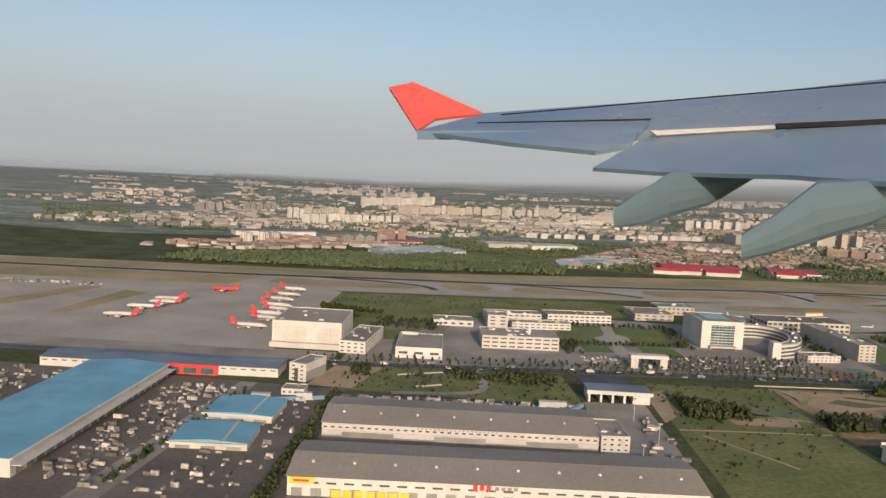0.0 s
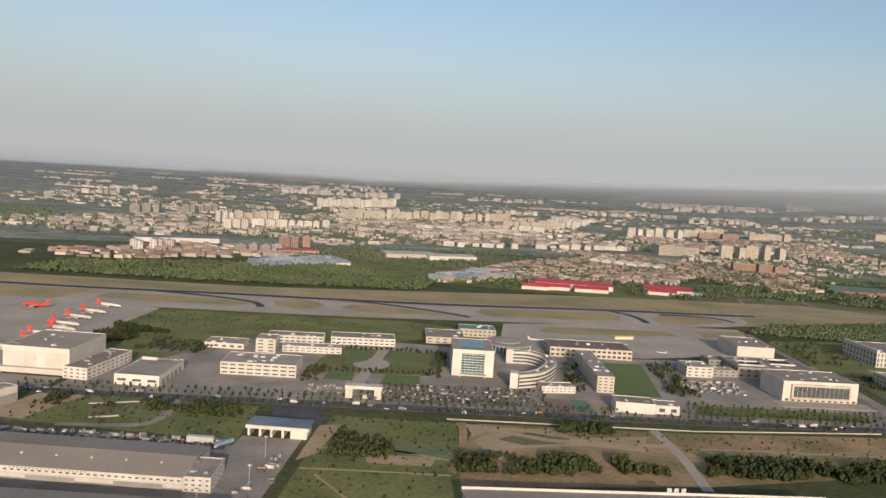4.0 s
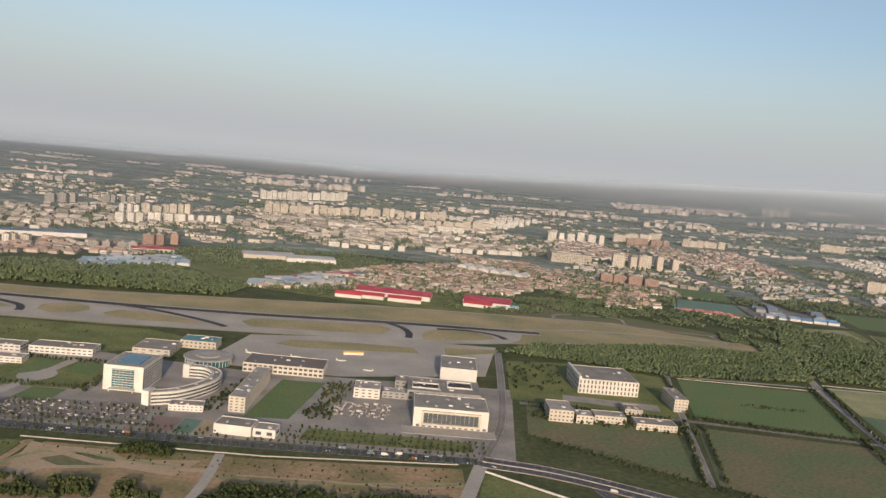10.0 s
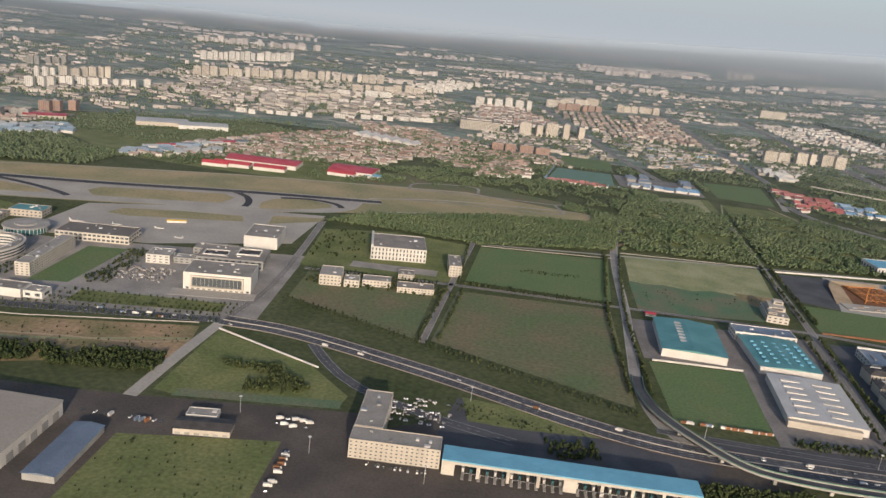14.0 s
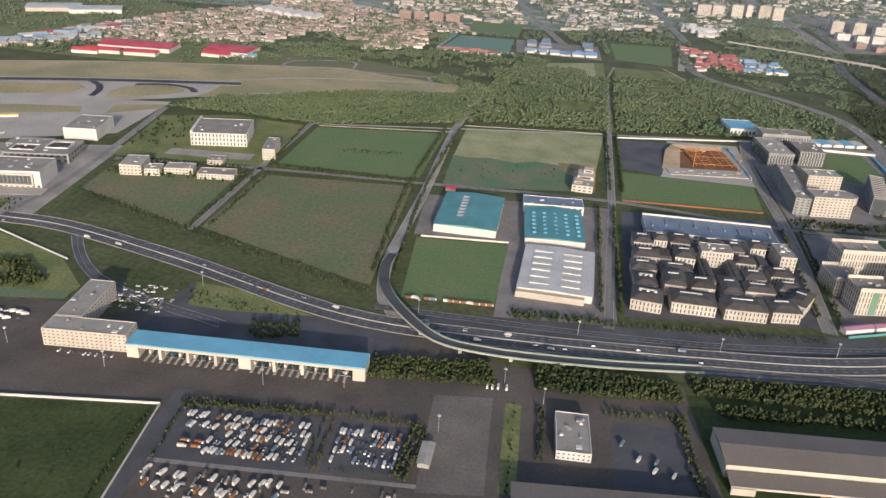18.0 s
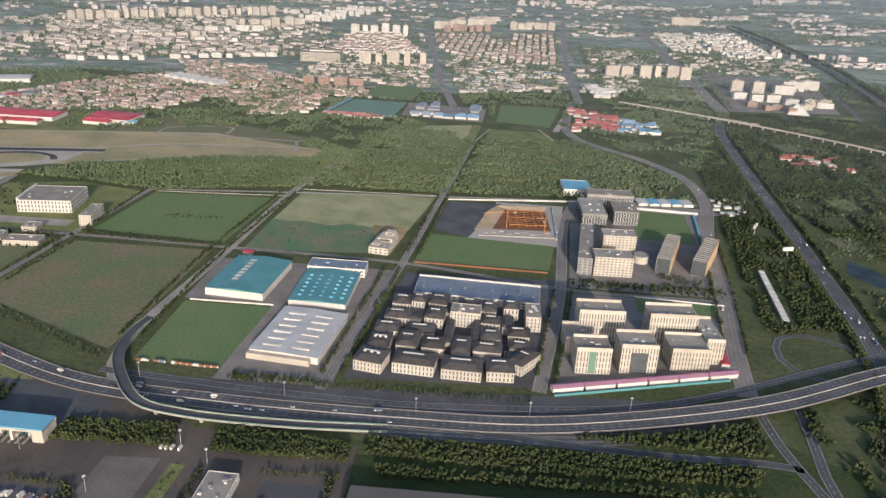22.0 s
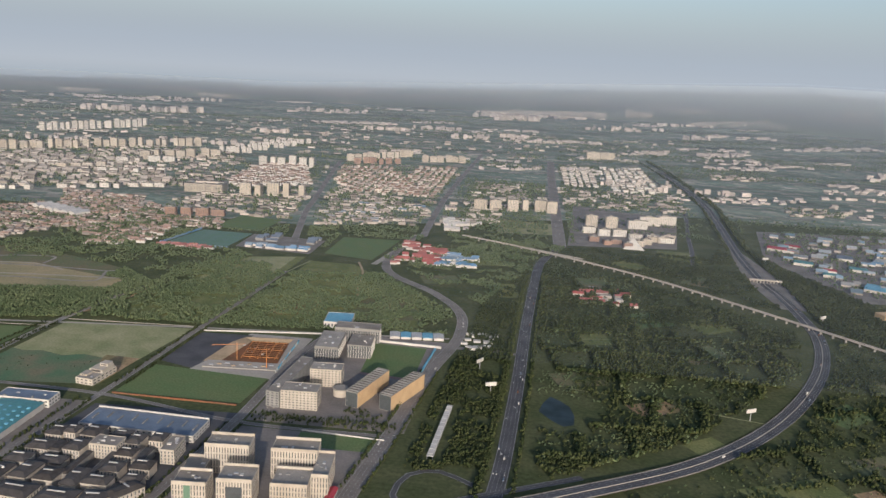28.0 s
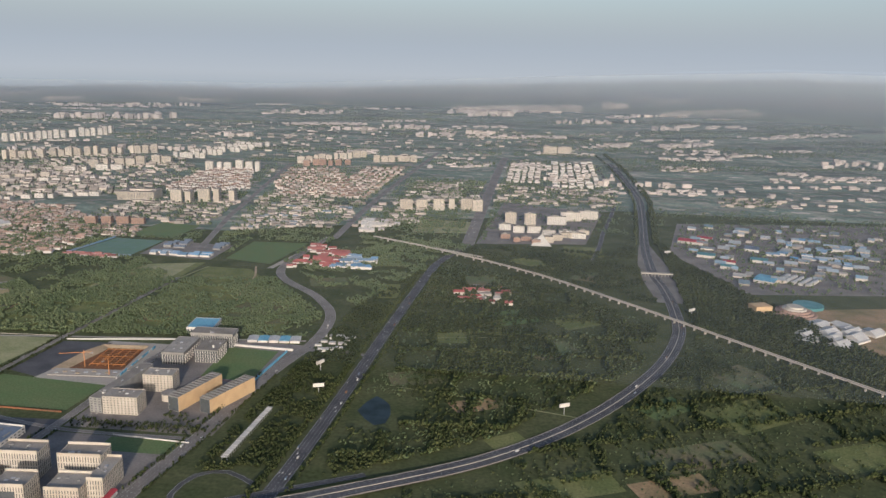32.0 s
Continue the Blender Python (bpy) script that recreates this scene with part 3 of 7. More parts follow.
road("dirt_track", [(196, 300), (230, 306), (262, 310), (284, 320)], 1.6, "pale footpath over wasteland", 1, 0.13, "sand", dash=False, edge=False)
patch("gate_yard", [(29, 313), (52, 314), (51, 286), (36, 286)], "asphalt", "dark asphalt yard behind a truck gate", "yard", 0.12)
patch("sandy_verge", [(54, 287), (62, 290), (60, 258), (55, 250)], "sand", "bare sandy verge beside a gate", "verge", 0.12)
patch("sheeted_ground", [(66, 270), (104, 276), (103, 268), (68, 262)], "netting", "ground under green netting", "building plot", 0.13)
patch("sandy_plot", [(76, 262), (100, 265), (99, 256), (78, 254)], "sand", "bare sandy plot between bushes", "building plot", 0.12)
road("dirt_track", [(108, 262), (116, 296), (160, 300), (210, 298), (284, 322)], 2.2, "pale dirt track over wasteland", 1, 0.12, "pale", dash=False, edge=False)
road("dirt_track", [(58, 244), (80, 247), (106, 250)], 1.3, "pale dirt track over wasteland", 1, 0.14, "sand", dash=False, edge=False)
road("dirt_track", [(64, 240), (76, 226), (84, 216)], 1.1, "pale dirt track over wasteland", 1, 0.14, "sand", dash=False, edge=False)
road("dirt_track", [(56, 262), (80, 268), (110, 262)], 1.6, "pale dirt track over wasteland", 1, 0.13, "pale", dash=False, edge=False)
patch("toll_flare", [(1148, 800), (1175, 800), (1180, 880), (1178, 960), (1170, 1060), (1156, 1060), (1144, 960), (1142, 880)], "lot", "broad pale paved flare of a motorway toll plaza", "plaza", 0.24)
# main boulevard and highway
road("boulevard", [(-220, 286), (-73, 296), (56, 314), (174, 330), (290, 349)], 8, "tree-lined boulevard with traffic", 4, 0.17)
road("highway", [(290, 349, 0), (330, 345, 0), (400, 322, 0), (488, 288, 0), (560, 282, 0), (640, 284, 0), (713, 290, 1.2), (802, 318, 2.8), (870, 357, 3.0), (919, 386, 2.6), (1003, 445, 0.6), (1069, 518, 0), (1124, 612, 0), (1154, 700, 0), (1161, 775, 0), (1161, 850, 0), (1157, 915, 0), (1163, 1050, 0), (1185, 1294, 0), (1194, 1461, 0), (1183, 1797, 0), (1158, 2080, 0), (1127, 2668, 0)], 12, "curving highway with pale kerbs and traffic", 6, 0.3)
road("highway_north", [(500, 298), (593, 294), (667, 297), (760, 316), (860, 372), (930, 412)], 5, "second carriageway of the highway", 2, 0.28)
road("toll_road", [(340, 336), (352, 317), (370, 298), (402, 282), (440, 270)], 6, "asphalt slip road to the toll plaza", 2, 0.22)
road("lane_ab", [(391, 356), (397, 455), (404, 556)], 4, "narrow worn lane between hedged fields", 1, 0.18, "lot", dash=False)
road("lane_bd", [(516, 284), (503, 304), (498, 340), (500, 380), (504, 442), (511, 582), (530, 700)], 6, "worn grey road between fields", 2, 0.2, "paving")
road("lane_e", [(604, 300), (611, 380), (617, 446), (626, 590), (638, 780)], 5, "worn grey road between building plots", 2, 0.2, "lot")
road("lane_f", [(704, 316), (716, 427), (721, 544), (730, 600)], 7, "worn grey road beside a technology campus", 2, 0.2, "lot")
road("lane_top", [(404, 552), (515, 572), (626, 590), (735, 606), (830, 620)], 3, "pale track along the edge of the woods", 1, 0.17, "concrete", dash=False, edge=False)
road("lane_cross", [(305, 446), (390, 452), (500, 453), (620, 452), (720, 434), (815, 436)], 4, "cross road between fields", 1, 0.18, "lot", dash=False)
road("lane_hall", [(290, 349), (296, 400), (294, 470), (288, 560)], 5, "worn grey road to the hangars", 2, 0.18, "lot")
road("lane_dirt", [(290, 349), (286, 300), (284, 262)], 6, "pale concrete access road", 1, 0.15, "concrete", dash=False, edge=False)
road("avenue_g", [(802, 330), (806, 372), (814, 439), (824, 544), (837, 623), (832, 691), (801, 747), (735, 832), (742, 998)], 10, "worn grey avenue bending past the campus", 4, 0.21, "lot")
road("track_red", [(702, 842), (716, 800), (722, 750), (730, 716)], 2.4, "reddish dirt track through scrub", 1, 0.15, "sand", dash=False, edge=False)
road("track_red", [(514, 597), (529, 630), (536, 695)], 3, "reddish dirt track through a wood", 1, 0.15, "dirt", dash=False, edge=False)
road("meadow_path", [(925, 540), (967, 534), (1019, 521), (1060, 512)], 1.3, "pale footpath between meadows", 1, 0.19, "pale", dash=False, edge=False)
road("meadow_path", [(934, 649), (966, 657), (1005, 664)], 1.2, "pale footpath between meadows", 1, 0.19, "pale", dash=False, edge=False)
road("cross_street", [(817, 603), (835, 602), (893, 598)], 5, "grey street joining two avenues", 1, 0.19, "lot", dash=False, edge=False)
road("field_lane", [(720, 838), (735, 930), (743, 1005)], 7, "wide pale concrete lane", 1, 0.17, "concrete", dash=False, edge=False)
road("wood_track", [(632, 726), (640, 780), (650, 830)], 2, "pale track through scrub", 1, 0.15, "pale", dash=False, edge=False)
road("avenue_h", [(868, 300), (882, 387), (889, 523), (893, 670), (901, 860), (908, 920), (930, 1000)], 10, "straight busy avenue between trees", 4, 0.21)
road("avenue_h_far", [(930, 1000), (928, 1319), (926, 1750), (932, 2200)], 17, "wide straight far avenue with traffic", 4, 0.2, "lot", dash=False)
road("avenue_i", [(752, 998), (746, 1200), (745, 1374), (752, 1783), (766, 2400), (776, 2600)], 10, "long straight far avenue", 2, 0.2, "lot", dash=False)
road("avenue_k", [(612, 880), (590, 980), (560, 1120), (548, 1202), (503, 1470), (470, 1680)], 9, "long straight far avenue", 2, 0.2, "lot", dash=False)
road("avenue_l", [(1090, 255 + 700), (1110, 1100), (1150, 1500), (1120, 2400)], 6, "far straight road", 1, 0.2, dash=False)
road("loop_ramp", [(870, 390), (850, 401), (833, 394), (828, 372), (838, 356), (856, 350)], 4, "looping asphalt ramp", 1, 0.22, dash=False)
road("side_road", [(600, 285), (663, 281), (706, 278), (755, 277), (797, 279), (812, 277)], 5, "dark side road below the highway", 1, 0.2, dash=False)
road("ramp_south", [(804, 318), (807, 292), (815, 261), (828, 225)], 5, "slip road under the viaduct", 2, 0.2)
road("avenue_south", [(824, 330), (822, 300), (820, 262), (832, 225)], 5, "slip road under the viaduct", 2, 0.2)

patch("highway_shoulder", [(540, 272), (606, 270), (650, 270), (714, 276), (786, 292), (800, 322), (728, 316), (651, 307), (606, 303), (556, 300), (512, 296)], "asphalt", "broad dark asphalt of merging carriageways", "road", 0.13)
for k in range(4):
    road("slip_lane", [(560, 271 + 3.2 * k), (640, 272 + 3.0 * k), (714, 278 + 3.0 * k), (770, 290 + 3.4 * k)], 3.0, "slip lane merging with the highway", 1, 0.15 + 0.006 * k, dash=False)
# flyover
fo = thing("flyover", "curved concrete flyover with pale green rails", "flyover", 0, 0, kind="structure")
FL = spline([(499, 352, 0.1), (498, 335, 1.0), (502, 313, 2.2), (513, 292, 3.0), (531, 272, 3.2), (552, 267, 3.0), (578, 267, 2.4), (606, 270, 1.2), (640, 275, 0.2)], 5)
part("deck", ribbon(FL, -2.4, 2.4, 0.2, thick=0.6), "asphalt", fo)
for s in (-1, 1):
    part("rail", ribbon(FL, s * 2.4, s * 2.62, 0.5, thick=0.6), "concrete", fo)
    part("handrail", ribbon(FL, s * 2.45, s * 2.57, 1.0, thick=0.4), "court", fo, "pale green handrail")
for i in range(6, len(FL) - 10, 4):
    part("pier", MB().box(FL[i][0] - 0.7, FL[i][1] - 0.7, 0, FL[i][0] + 0.7, FL[i][1] + 0.7, FL[i][2] - 0.42), "concrete", fo)
for x, y, a in ((803, 319, 30), (822, 330, 30), (842, 341, 30), (868, 356, 30), (890, 369, 32)):
    solo("highway_pier", MB().box(-0.8, -3.6, 0, 0.8, 3.6, 2.3), "concrete", "wide grey concrete pier under the highway deck", "pier", x, y, a, group="highway piers")

# raised railway
rail = thing("railway_viaduct", "long low concrete railway viaduct on piers", "viaduct", 0, 0, kind="structure")
RL = spline([(1330, 545), (1206, 680), (1116, 778), (1020, 873), (894, 962), (803, 1012)], 12)
part("deck", ribbon([(*p, 0) for p in RL], -1.6, 1.6, 3.6, thick=0.7), "concrete", rail)
for s in (-1.6, 1.6):
    part("parapet", ribbon([(*p, 0) for p in RL], s - 0.1, s + 0.1, 4.1, thick=0.5), "concrete", rail)
pm = MB().box(-0.5, -1.2, 0, 0.5, 1.2, 2.95).data("pier", "concrete")
for i in range(0, len(RL) - 1, 1):
    d = RL[i + 1] - RL[i]
    o = part("pier", pm, "", rail)
    o.matrix_basis = pose(*RL[i], 0, 0, 0, math.degrees(math.atan2(d[1], d[0])))

# far plain: field patchwork, its colours paled to imitate haze
fp = bpy.data.materials.new("far_patchwork")
fp.use_nodes = True
fn, fk = fp.node_tree.nodes, fp.node_tree.links
fg = fn.new("ShaderNodeNewGeometry")
fm = fn.new("ShaderNodeMapping")
fm.inputs["Scale"].default_value = (1 / 130, 1 / 75, 1)
fm.inputs["Rotation"].default_value = (0, 0, radians(-10))
fk.new(fg.outputs["Position"], fm.inputs[0])
fv = fn.new("ShaderNodeTexVoronoi")
fv.distance = "CHEBYCHEV"
fk.new(fm.outputs[0], fv.inputs["Vector"])
fr = fn.new("ShaderNodeValToRGB")
fr.color_ramp.interpolation = "CONSTANT"
for pos, c in ((0.0, (0.13, 0.168, 0.125)), (0.3, (0.19, 0.205, 0.155)), (0.45, (0.14, 0.18, 0.135)), (0.6, (0.25, 0.245, 0.2)), (0.72, (0.125, 0.17, 0.13)), (0.88, (0.38, 0.335, 0.28))):
    el = fr.color_ramp.elements.new(pos)
    el.color = (*c, 1)
fk.new(fv.outputs["Color"], fr.inputs[0])
fm2 = fn.new("ShaderNodeMapping")
fm2.inputs["Scale"].default_value = (1 / 38, 1 / 26, 1)
fm2.inputs["Rotation"].default_value = (0, 0, radians(-10))
fk.new(fg.outputs["Position"], fm2.inputs[0])
fv2 = fn.new("ShaderNodeTexVoronoi")
fv2.distance = "CHEBYCHEV"
fk.new(fm2.outputs[0], fv2.inputs["Vector"])
fr2 = fn.new("ShaderNodeValToRGB")
fr2.color_ramp.interpolation = "CONSTANT"
for pos, v in ((0.0, 0.38), (0.35, 0.5), (0.6, 0.44), (0.8, 0.64), (0.9, 0.5)):
    fr2.color_ramp.elements.new(pos).color = (v, v, v, 1)
fk.new(fv2.outputs["Color"], fr2.inputs[0])
fx2 = fn.new("ShaderNodeMix")
fx2.data_type, fx2.blend_type = "RGBA", "OVERLAY"
fx2.inputs[0].default_value = 0.8
fk.new(fr.outputs[0], fx2.inputs[6])
fk.new(fr2.outputs[0], fx2.inputs[7])
fz = fn.new("ShaderNodeTexNoise")
fz.inputs["Scale"].default_value, fz.inputs["Detail"].default_value = 0.007, 10
fz.inputs["Roughness"].default_value = 0.68
fzm = fn.new("ShaderNodeMapping")
fzm.inputs["Scale"].default_value = (0.55, 1.5, 1)
fk.new(fg.outputs["Position"], fzm.inputs[0])
fk.new(fzm.outputs[0], fz.inputs["Vector"])
fzr = fn.new("ShaderNodeMapRange")
fzr.inputs[1].default_value, fzr.inputs[2].default_value, fzr.inputs[3].default_value, fzr.inputs[4].default_value = 0.36, 0.64, 0.15, 0.85
fk.new(fz.outputs[0], fzr.inputs[0])
fx_ = fn.new("ShaderNodeMix")
fx_.data_type, fx_.blend_type = "RGBA", "OVERLAY"
fx_.inputs[0].default_value = 0.7
fk.new(fx2.outputs[2], fx_.inputs[6])
fk.new(fzr.outputs[0], fx_.inputs[7])
fk.new(fx_.outputs[2], fn["Principled BSDF"].inputs["Base Color"])
fn["Principled BSDF"].inputs["Roughness"].default_value = 0.95
M["far"] = fp
solo("far_plain", sheet(-5000, 6000, 1300, 5200, 110, 39, 0.06), "far", "far plain with a patchwork of fields and villages", "plain", kind="structure")
patch("town_ground", [(-1200, 900), (-400, 780), (100, 1010), (600, 1010), (1150, 1300), (1600, 1299), (1600, 1306), (-1600, 1306)], "far", "patchwork ground between town blocks", "ground", 0.05)

# distance: a glowing shell with haze and sky tones painted by height
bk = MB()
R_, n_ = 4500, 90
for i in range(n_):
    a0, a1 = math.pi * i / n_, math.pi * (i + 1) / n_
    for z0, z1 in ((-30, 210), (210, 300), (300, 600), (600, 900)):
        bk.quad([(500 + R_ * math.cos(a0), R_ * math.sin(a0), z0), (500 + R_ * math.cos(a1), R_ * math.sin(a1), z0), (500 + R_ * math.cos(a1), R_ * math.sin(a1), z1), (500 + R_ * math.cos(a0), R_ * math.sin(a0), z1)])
hz = bpy.data.materials.new("glowing_haze_shell")
hz.use_nodes = True
hn, hl = hz.node_tree.nodes, hz.node_tree.links
hn.remove(hn["Principled BSDF"])
hg = hn.new("ShaderNodeNewGeometry")
hs = hn.new("ShaderNodeSeparateXYZ")
hl.new(hg.outputs["Position"], hs.inputs[0])
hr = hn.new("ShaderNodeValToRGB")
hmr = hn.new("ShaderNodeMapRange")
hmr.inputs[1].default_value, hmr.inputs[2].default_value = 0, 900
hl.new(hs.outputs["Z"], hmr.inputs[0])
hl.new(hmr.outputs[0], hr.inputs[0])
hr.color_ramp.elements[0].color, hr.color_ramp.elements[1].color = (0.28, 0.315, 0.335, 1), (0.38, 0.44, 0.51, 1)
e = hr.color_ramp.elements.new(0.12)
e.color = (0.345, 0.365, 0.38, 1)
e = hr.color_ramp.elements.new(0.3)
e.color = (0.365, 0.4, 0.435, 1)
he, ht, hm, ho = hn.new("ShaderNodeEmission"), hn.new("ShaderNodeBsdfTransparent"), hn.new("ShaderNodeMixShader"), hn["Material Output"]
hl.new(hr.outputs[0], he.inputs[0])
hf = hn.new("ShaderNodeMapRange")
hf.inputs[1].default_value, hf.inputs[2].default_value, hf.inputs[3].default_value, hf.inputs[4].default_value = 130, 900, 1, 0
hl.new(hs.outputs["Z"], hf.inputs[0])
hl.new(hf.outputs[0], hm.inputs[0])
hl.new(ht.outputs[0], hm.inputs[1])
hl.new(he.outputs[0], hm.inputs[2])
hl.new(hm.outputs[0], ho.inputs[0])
solo("backdrop", bk, hz, "glowing shell painted with haze below a pale sky", "backdrop", kind="structure")

# translucent sheet imitating haze, its painted opacity growing with distance
HZ = bpy.data.materials.new("haze_sheet")
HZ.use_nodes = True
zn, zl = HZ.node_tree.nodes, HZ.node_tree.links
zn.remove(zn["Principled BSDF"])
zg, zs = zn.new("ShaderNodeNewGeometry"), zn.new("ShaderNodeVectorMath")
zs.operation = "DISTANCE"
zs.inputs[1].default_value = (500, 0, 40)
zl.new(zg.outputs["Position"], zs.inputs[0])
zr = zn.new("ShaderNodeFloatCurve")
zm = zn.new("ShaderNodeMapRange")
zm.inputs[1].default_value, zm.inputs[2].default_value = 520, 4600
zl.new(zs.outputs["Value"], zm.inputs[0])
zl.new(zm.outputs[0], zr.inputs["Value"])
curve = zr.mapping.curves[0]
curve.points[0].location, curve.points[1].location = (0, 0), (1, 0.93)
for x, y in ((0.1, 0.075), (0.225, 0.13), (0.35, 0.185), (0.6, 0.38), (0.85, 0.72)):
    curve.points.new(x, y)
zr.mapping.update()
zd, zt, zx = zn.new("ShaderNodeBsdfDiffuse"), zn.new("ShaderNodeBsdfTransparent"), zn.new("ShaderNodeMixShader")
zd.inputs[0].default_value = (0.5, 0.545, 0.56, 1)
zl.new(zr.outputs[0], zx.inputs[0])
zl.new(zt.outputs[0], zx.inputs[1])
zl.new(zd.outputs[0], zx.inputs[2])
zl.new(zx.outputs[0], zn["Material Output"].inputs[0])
solo("haze", sheet(-3900, 4900, 500, 4480, 88, 40, 33.0), HZ, "translucent pale sheet imitating haze over the far plain", "haze", kind="structure")

patch("warehouse_meadow", [(630, 150), (900, 150), (860, 262), (800, 300), (714, 262), (630, 256)], "darkmeadow", "dark grass behind a long warehouse", "meadow", 0.04)

# ---- buildings ----
def window_mesh(w, h, glass="glass", frame="white"):
    """A framed pane standing in the x-z plane, facing -y."""
    mb, t = MB(), min(0.12, w * 0.12)
    mb.box(-w / 2, -0.05, 0, w / 2, 0.02, t, 0).box(-w / 2, -0.05, h - t, w / 2, 0.02, h, 0)
    mb.box(-w / 2, -0.05, t, -w / 2 + t, 0.02, h - t, 0).box(w / 2 - t, -0.05, t, w / 2, 0.02, h - t, 0)
    mb.quad([(-w / 2 + t, -0.015, t), (w / 2 - t, -0.015, t), (w / 2 - t, -0.015, h - t), (-w / 2 + t, -0.015, h - t)], 1)
    return mb.data("window", frame, glass)

def openings(top, w, d, z0, h, floors, bays, side_bays, fw=0.55, fh=0.5, faces="flr", glass="glass", frame="white", cx=0, cy=0):
    """Rows of windows on the faces of a block."""
    fl = h / floors
    for face in faces:
        span, n = (w, bays) if face in "fb" else (d, side_bays)
        if n < 1:
            continue
        me = window_mesh(span / n * fw, fl * fh, glass, frame)
        for k in range(floors):
            for i in range(n):
                o = -span / 2 + span * (i + 0.5) / n
                z = z0 + fl * k + fl * (1 - fh) * 0.5
                m = {"f": pose(cx + o, cy - d / 2, z), "b": pose(cx + o, cy + d / 2, z, 0, 0, 180), "r": pose(cx + w / 2, cy + o, z, 0, 0, 90), "l": pose(cx - w / 2, cy + o, z, 0, 0, -90)}[face]
                ob = part("window", me, "", top)
                ob.matrix_basis = m

def block(top, w, d, h, wall="white", roof="flatroof", cx=0, cy=0, z0=0, parapet=0.35, wname="wall"):
    """Walls with a parapet and a sunk flat roof."""
    t = 0.25
    x0, x1, y0, y1 = cx - w / 2, cx + w / 2, cy - d / 2, cy + d / 2
    mb = MB().box(x0, y0, z0, x1, y1, z0 + h - parapet)
    z = z0 + h - parapet
    mb.box(x0, y0, z, x1, y0 + t, z + parapet).box(x0, y1 - t, z, x1, y1, z + parapet)
    mb.box(x0, y0 + t, z, x0 + t, y1 - t, z + parapet).box(x1 - t, y0 + t, z, x1, y1 - t, z + parapet)
    part(wname, mb, wall, top)
    part("roof", MB().box(x0 + t + 0.01, y0 + t + 0.01, z, x1 - t - 0.01, y1 - t - 0.01, z + 0.06), roof, top)

rnd = random.Random(5)
def clutter(top, w, d, z, n, cx=0, cy=0):
    """Small plant boxes and stair heads on a roof."""
    for _ in range(n):
        a, b, c = rnd.uniform(0.4, 1.2), rnd.uniform(0.4, 1.2), rnd.uniform(0.3, 0.8)
        x, y = cx + rnd.uniform(-0.4, 0.4) * w, cy + rnd.uniform(-0.38, 0.38) * d
        part("roof_unit", MB().box(x - a, y - b, z, x + a, y + b, z + c, taper=0.05), rnd.choice(["greyw", "white", "steel"]), top)

def office(name, label, x, y, ang, w, d, h, floors, bays, side, wall="white", roof="flatroof", fw=0.55, fh=0.5, faces="flr", glass="glass", units=4, cat="building", group=""):
    top = thing(name, label, cat, x, y, ang, group=group)
    block(top, w, d, h, wall, roof)
    openings(top, w, d, 0.2, h - 0.5, floors, bays, side, fw, fh, faces, glass, wall)
    clutter(top, w, d, h - 0.3, units)
    return top

def shed(name, label, x, y, ang, w, d, h, rise, wall="white", roof="blueroof", along="x", ribs=0, doors=0, bands=0, lights=0, cat="warehouse", flat=False):
    """A hall with a gable roof, seams, doors and strips of windows."""
    top = thing(name, label, cat, x, y, ang)
    part("wall", MB().box(-w / 2, -d / 2, 0, w / 2, d / 2, h), wall, top)
    if rise > 0:
        roof_ = part("roof", MB().prism(-w / 2 - 0.4, -d / 2 - 0.4, w / 2 + 0.4, d / 2 + 0.4, h + 0.02, h + rise, along), roof, top)
    else:
        roof_ = part("roof", MB().box(-w / 2 - 0.2, -d / 2 - 0.2, h, w / 2 + 0.2, d / 2 + 0.2, h + 0.3), roof, top)
    if ribs:
        L, S = (w, d) if along == "x" else (d, w)
        rm = MB()
        hs, r = S / 2 + 0.42, max(rise, 0.001)
        for s in (-1, 1):
            rm.quad([(-0.08, s * hs, h + 0.06), (0.08, s * hs, h + 0.06), (0.08, 0, h + r + 0.06), (-0.08, 0, h + r + 0.06)])
        me = rm.data("seam", wall if roof == "whiteroof" else roof)
        for i in range(ribs):
            o = -L / 2 + L * (i + 0.5) / ribs
            ob = part("seam", me, "", roof_)
            ob.matrix_basis = pose(o, 0, 0) if along == "x" else pose(0, o, 0, 0, 0, 90)
            if lights and i % 3 == 1:
                v = part("roof_vent", MB().box(-0.3, -0.3, 0, 0.3, 0.3, 0.5), "white", roof_)
                v.matrix_basis = pose(o, -S * 0.22, h + rise * 0.56) if along == "x" else pose(-S * 0.22, o, h + rise * 0.56)
    if bands:
        me = window_mesh(w / bands * 0.62, min(0.7, h * 0.2))
        for i in range(bands):
            ob = part("window", me, "", top)
            ob.matrix_basis = pose(-w / 2 + w * (i + 0.5) / bands, -d / 2, h * 0.62)
    if doors:
        me = MB().box(-w / doors * 0.28, -0.1, 0, w / doors * 0.28, 0.05, h * 0.42).data("door", "greyw")
        for i in range(doors):
            ob = part("door", me, "", top)
            ob.matrix_basis = pose(-w / 2 + w * (i + 0.5) / doors, -d / 2, 0.02)
    return top

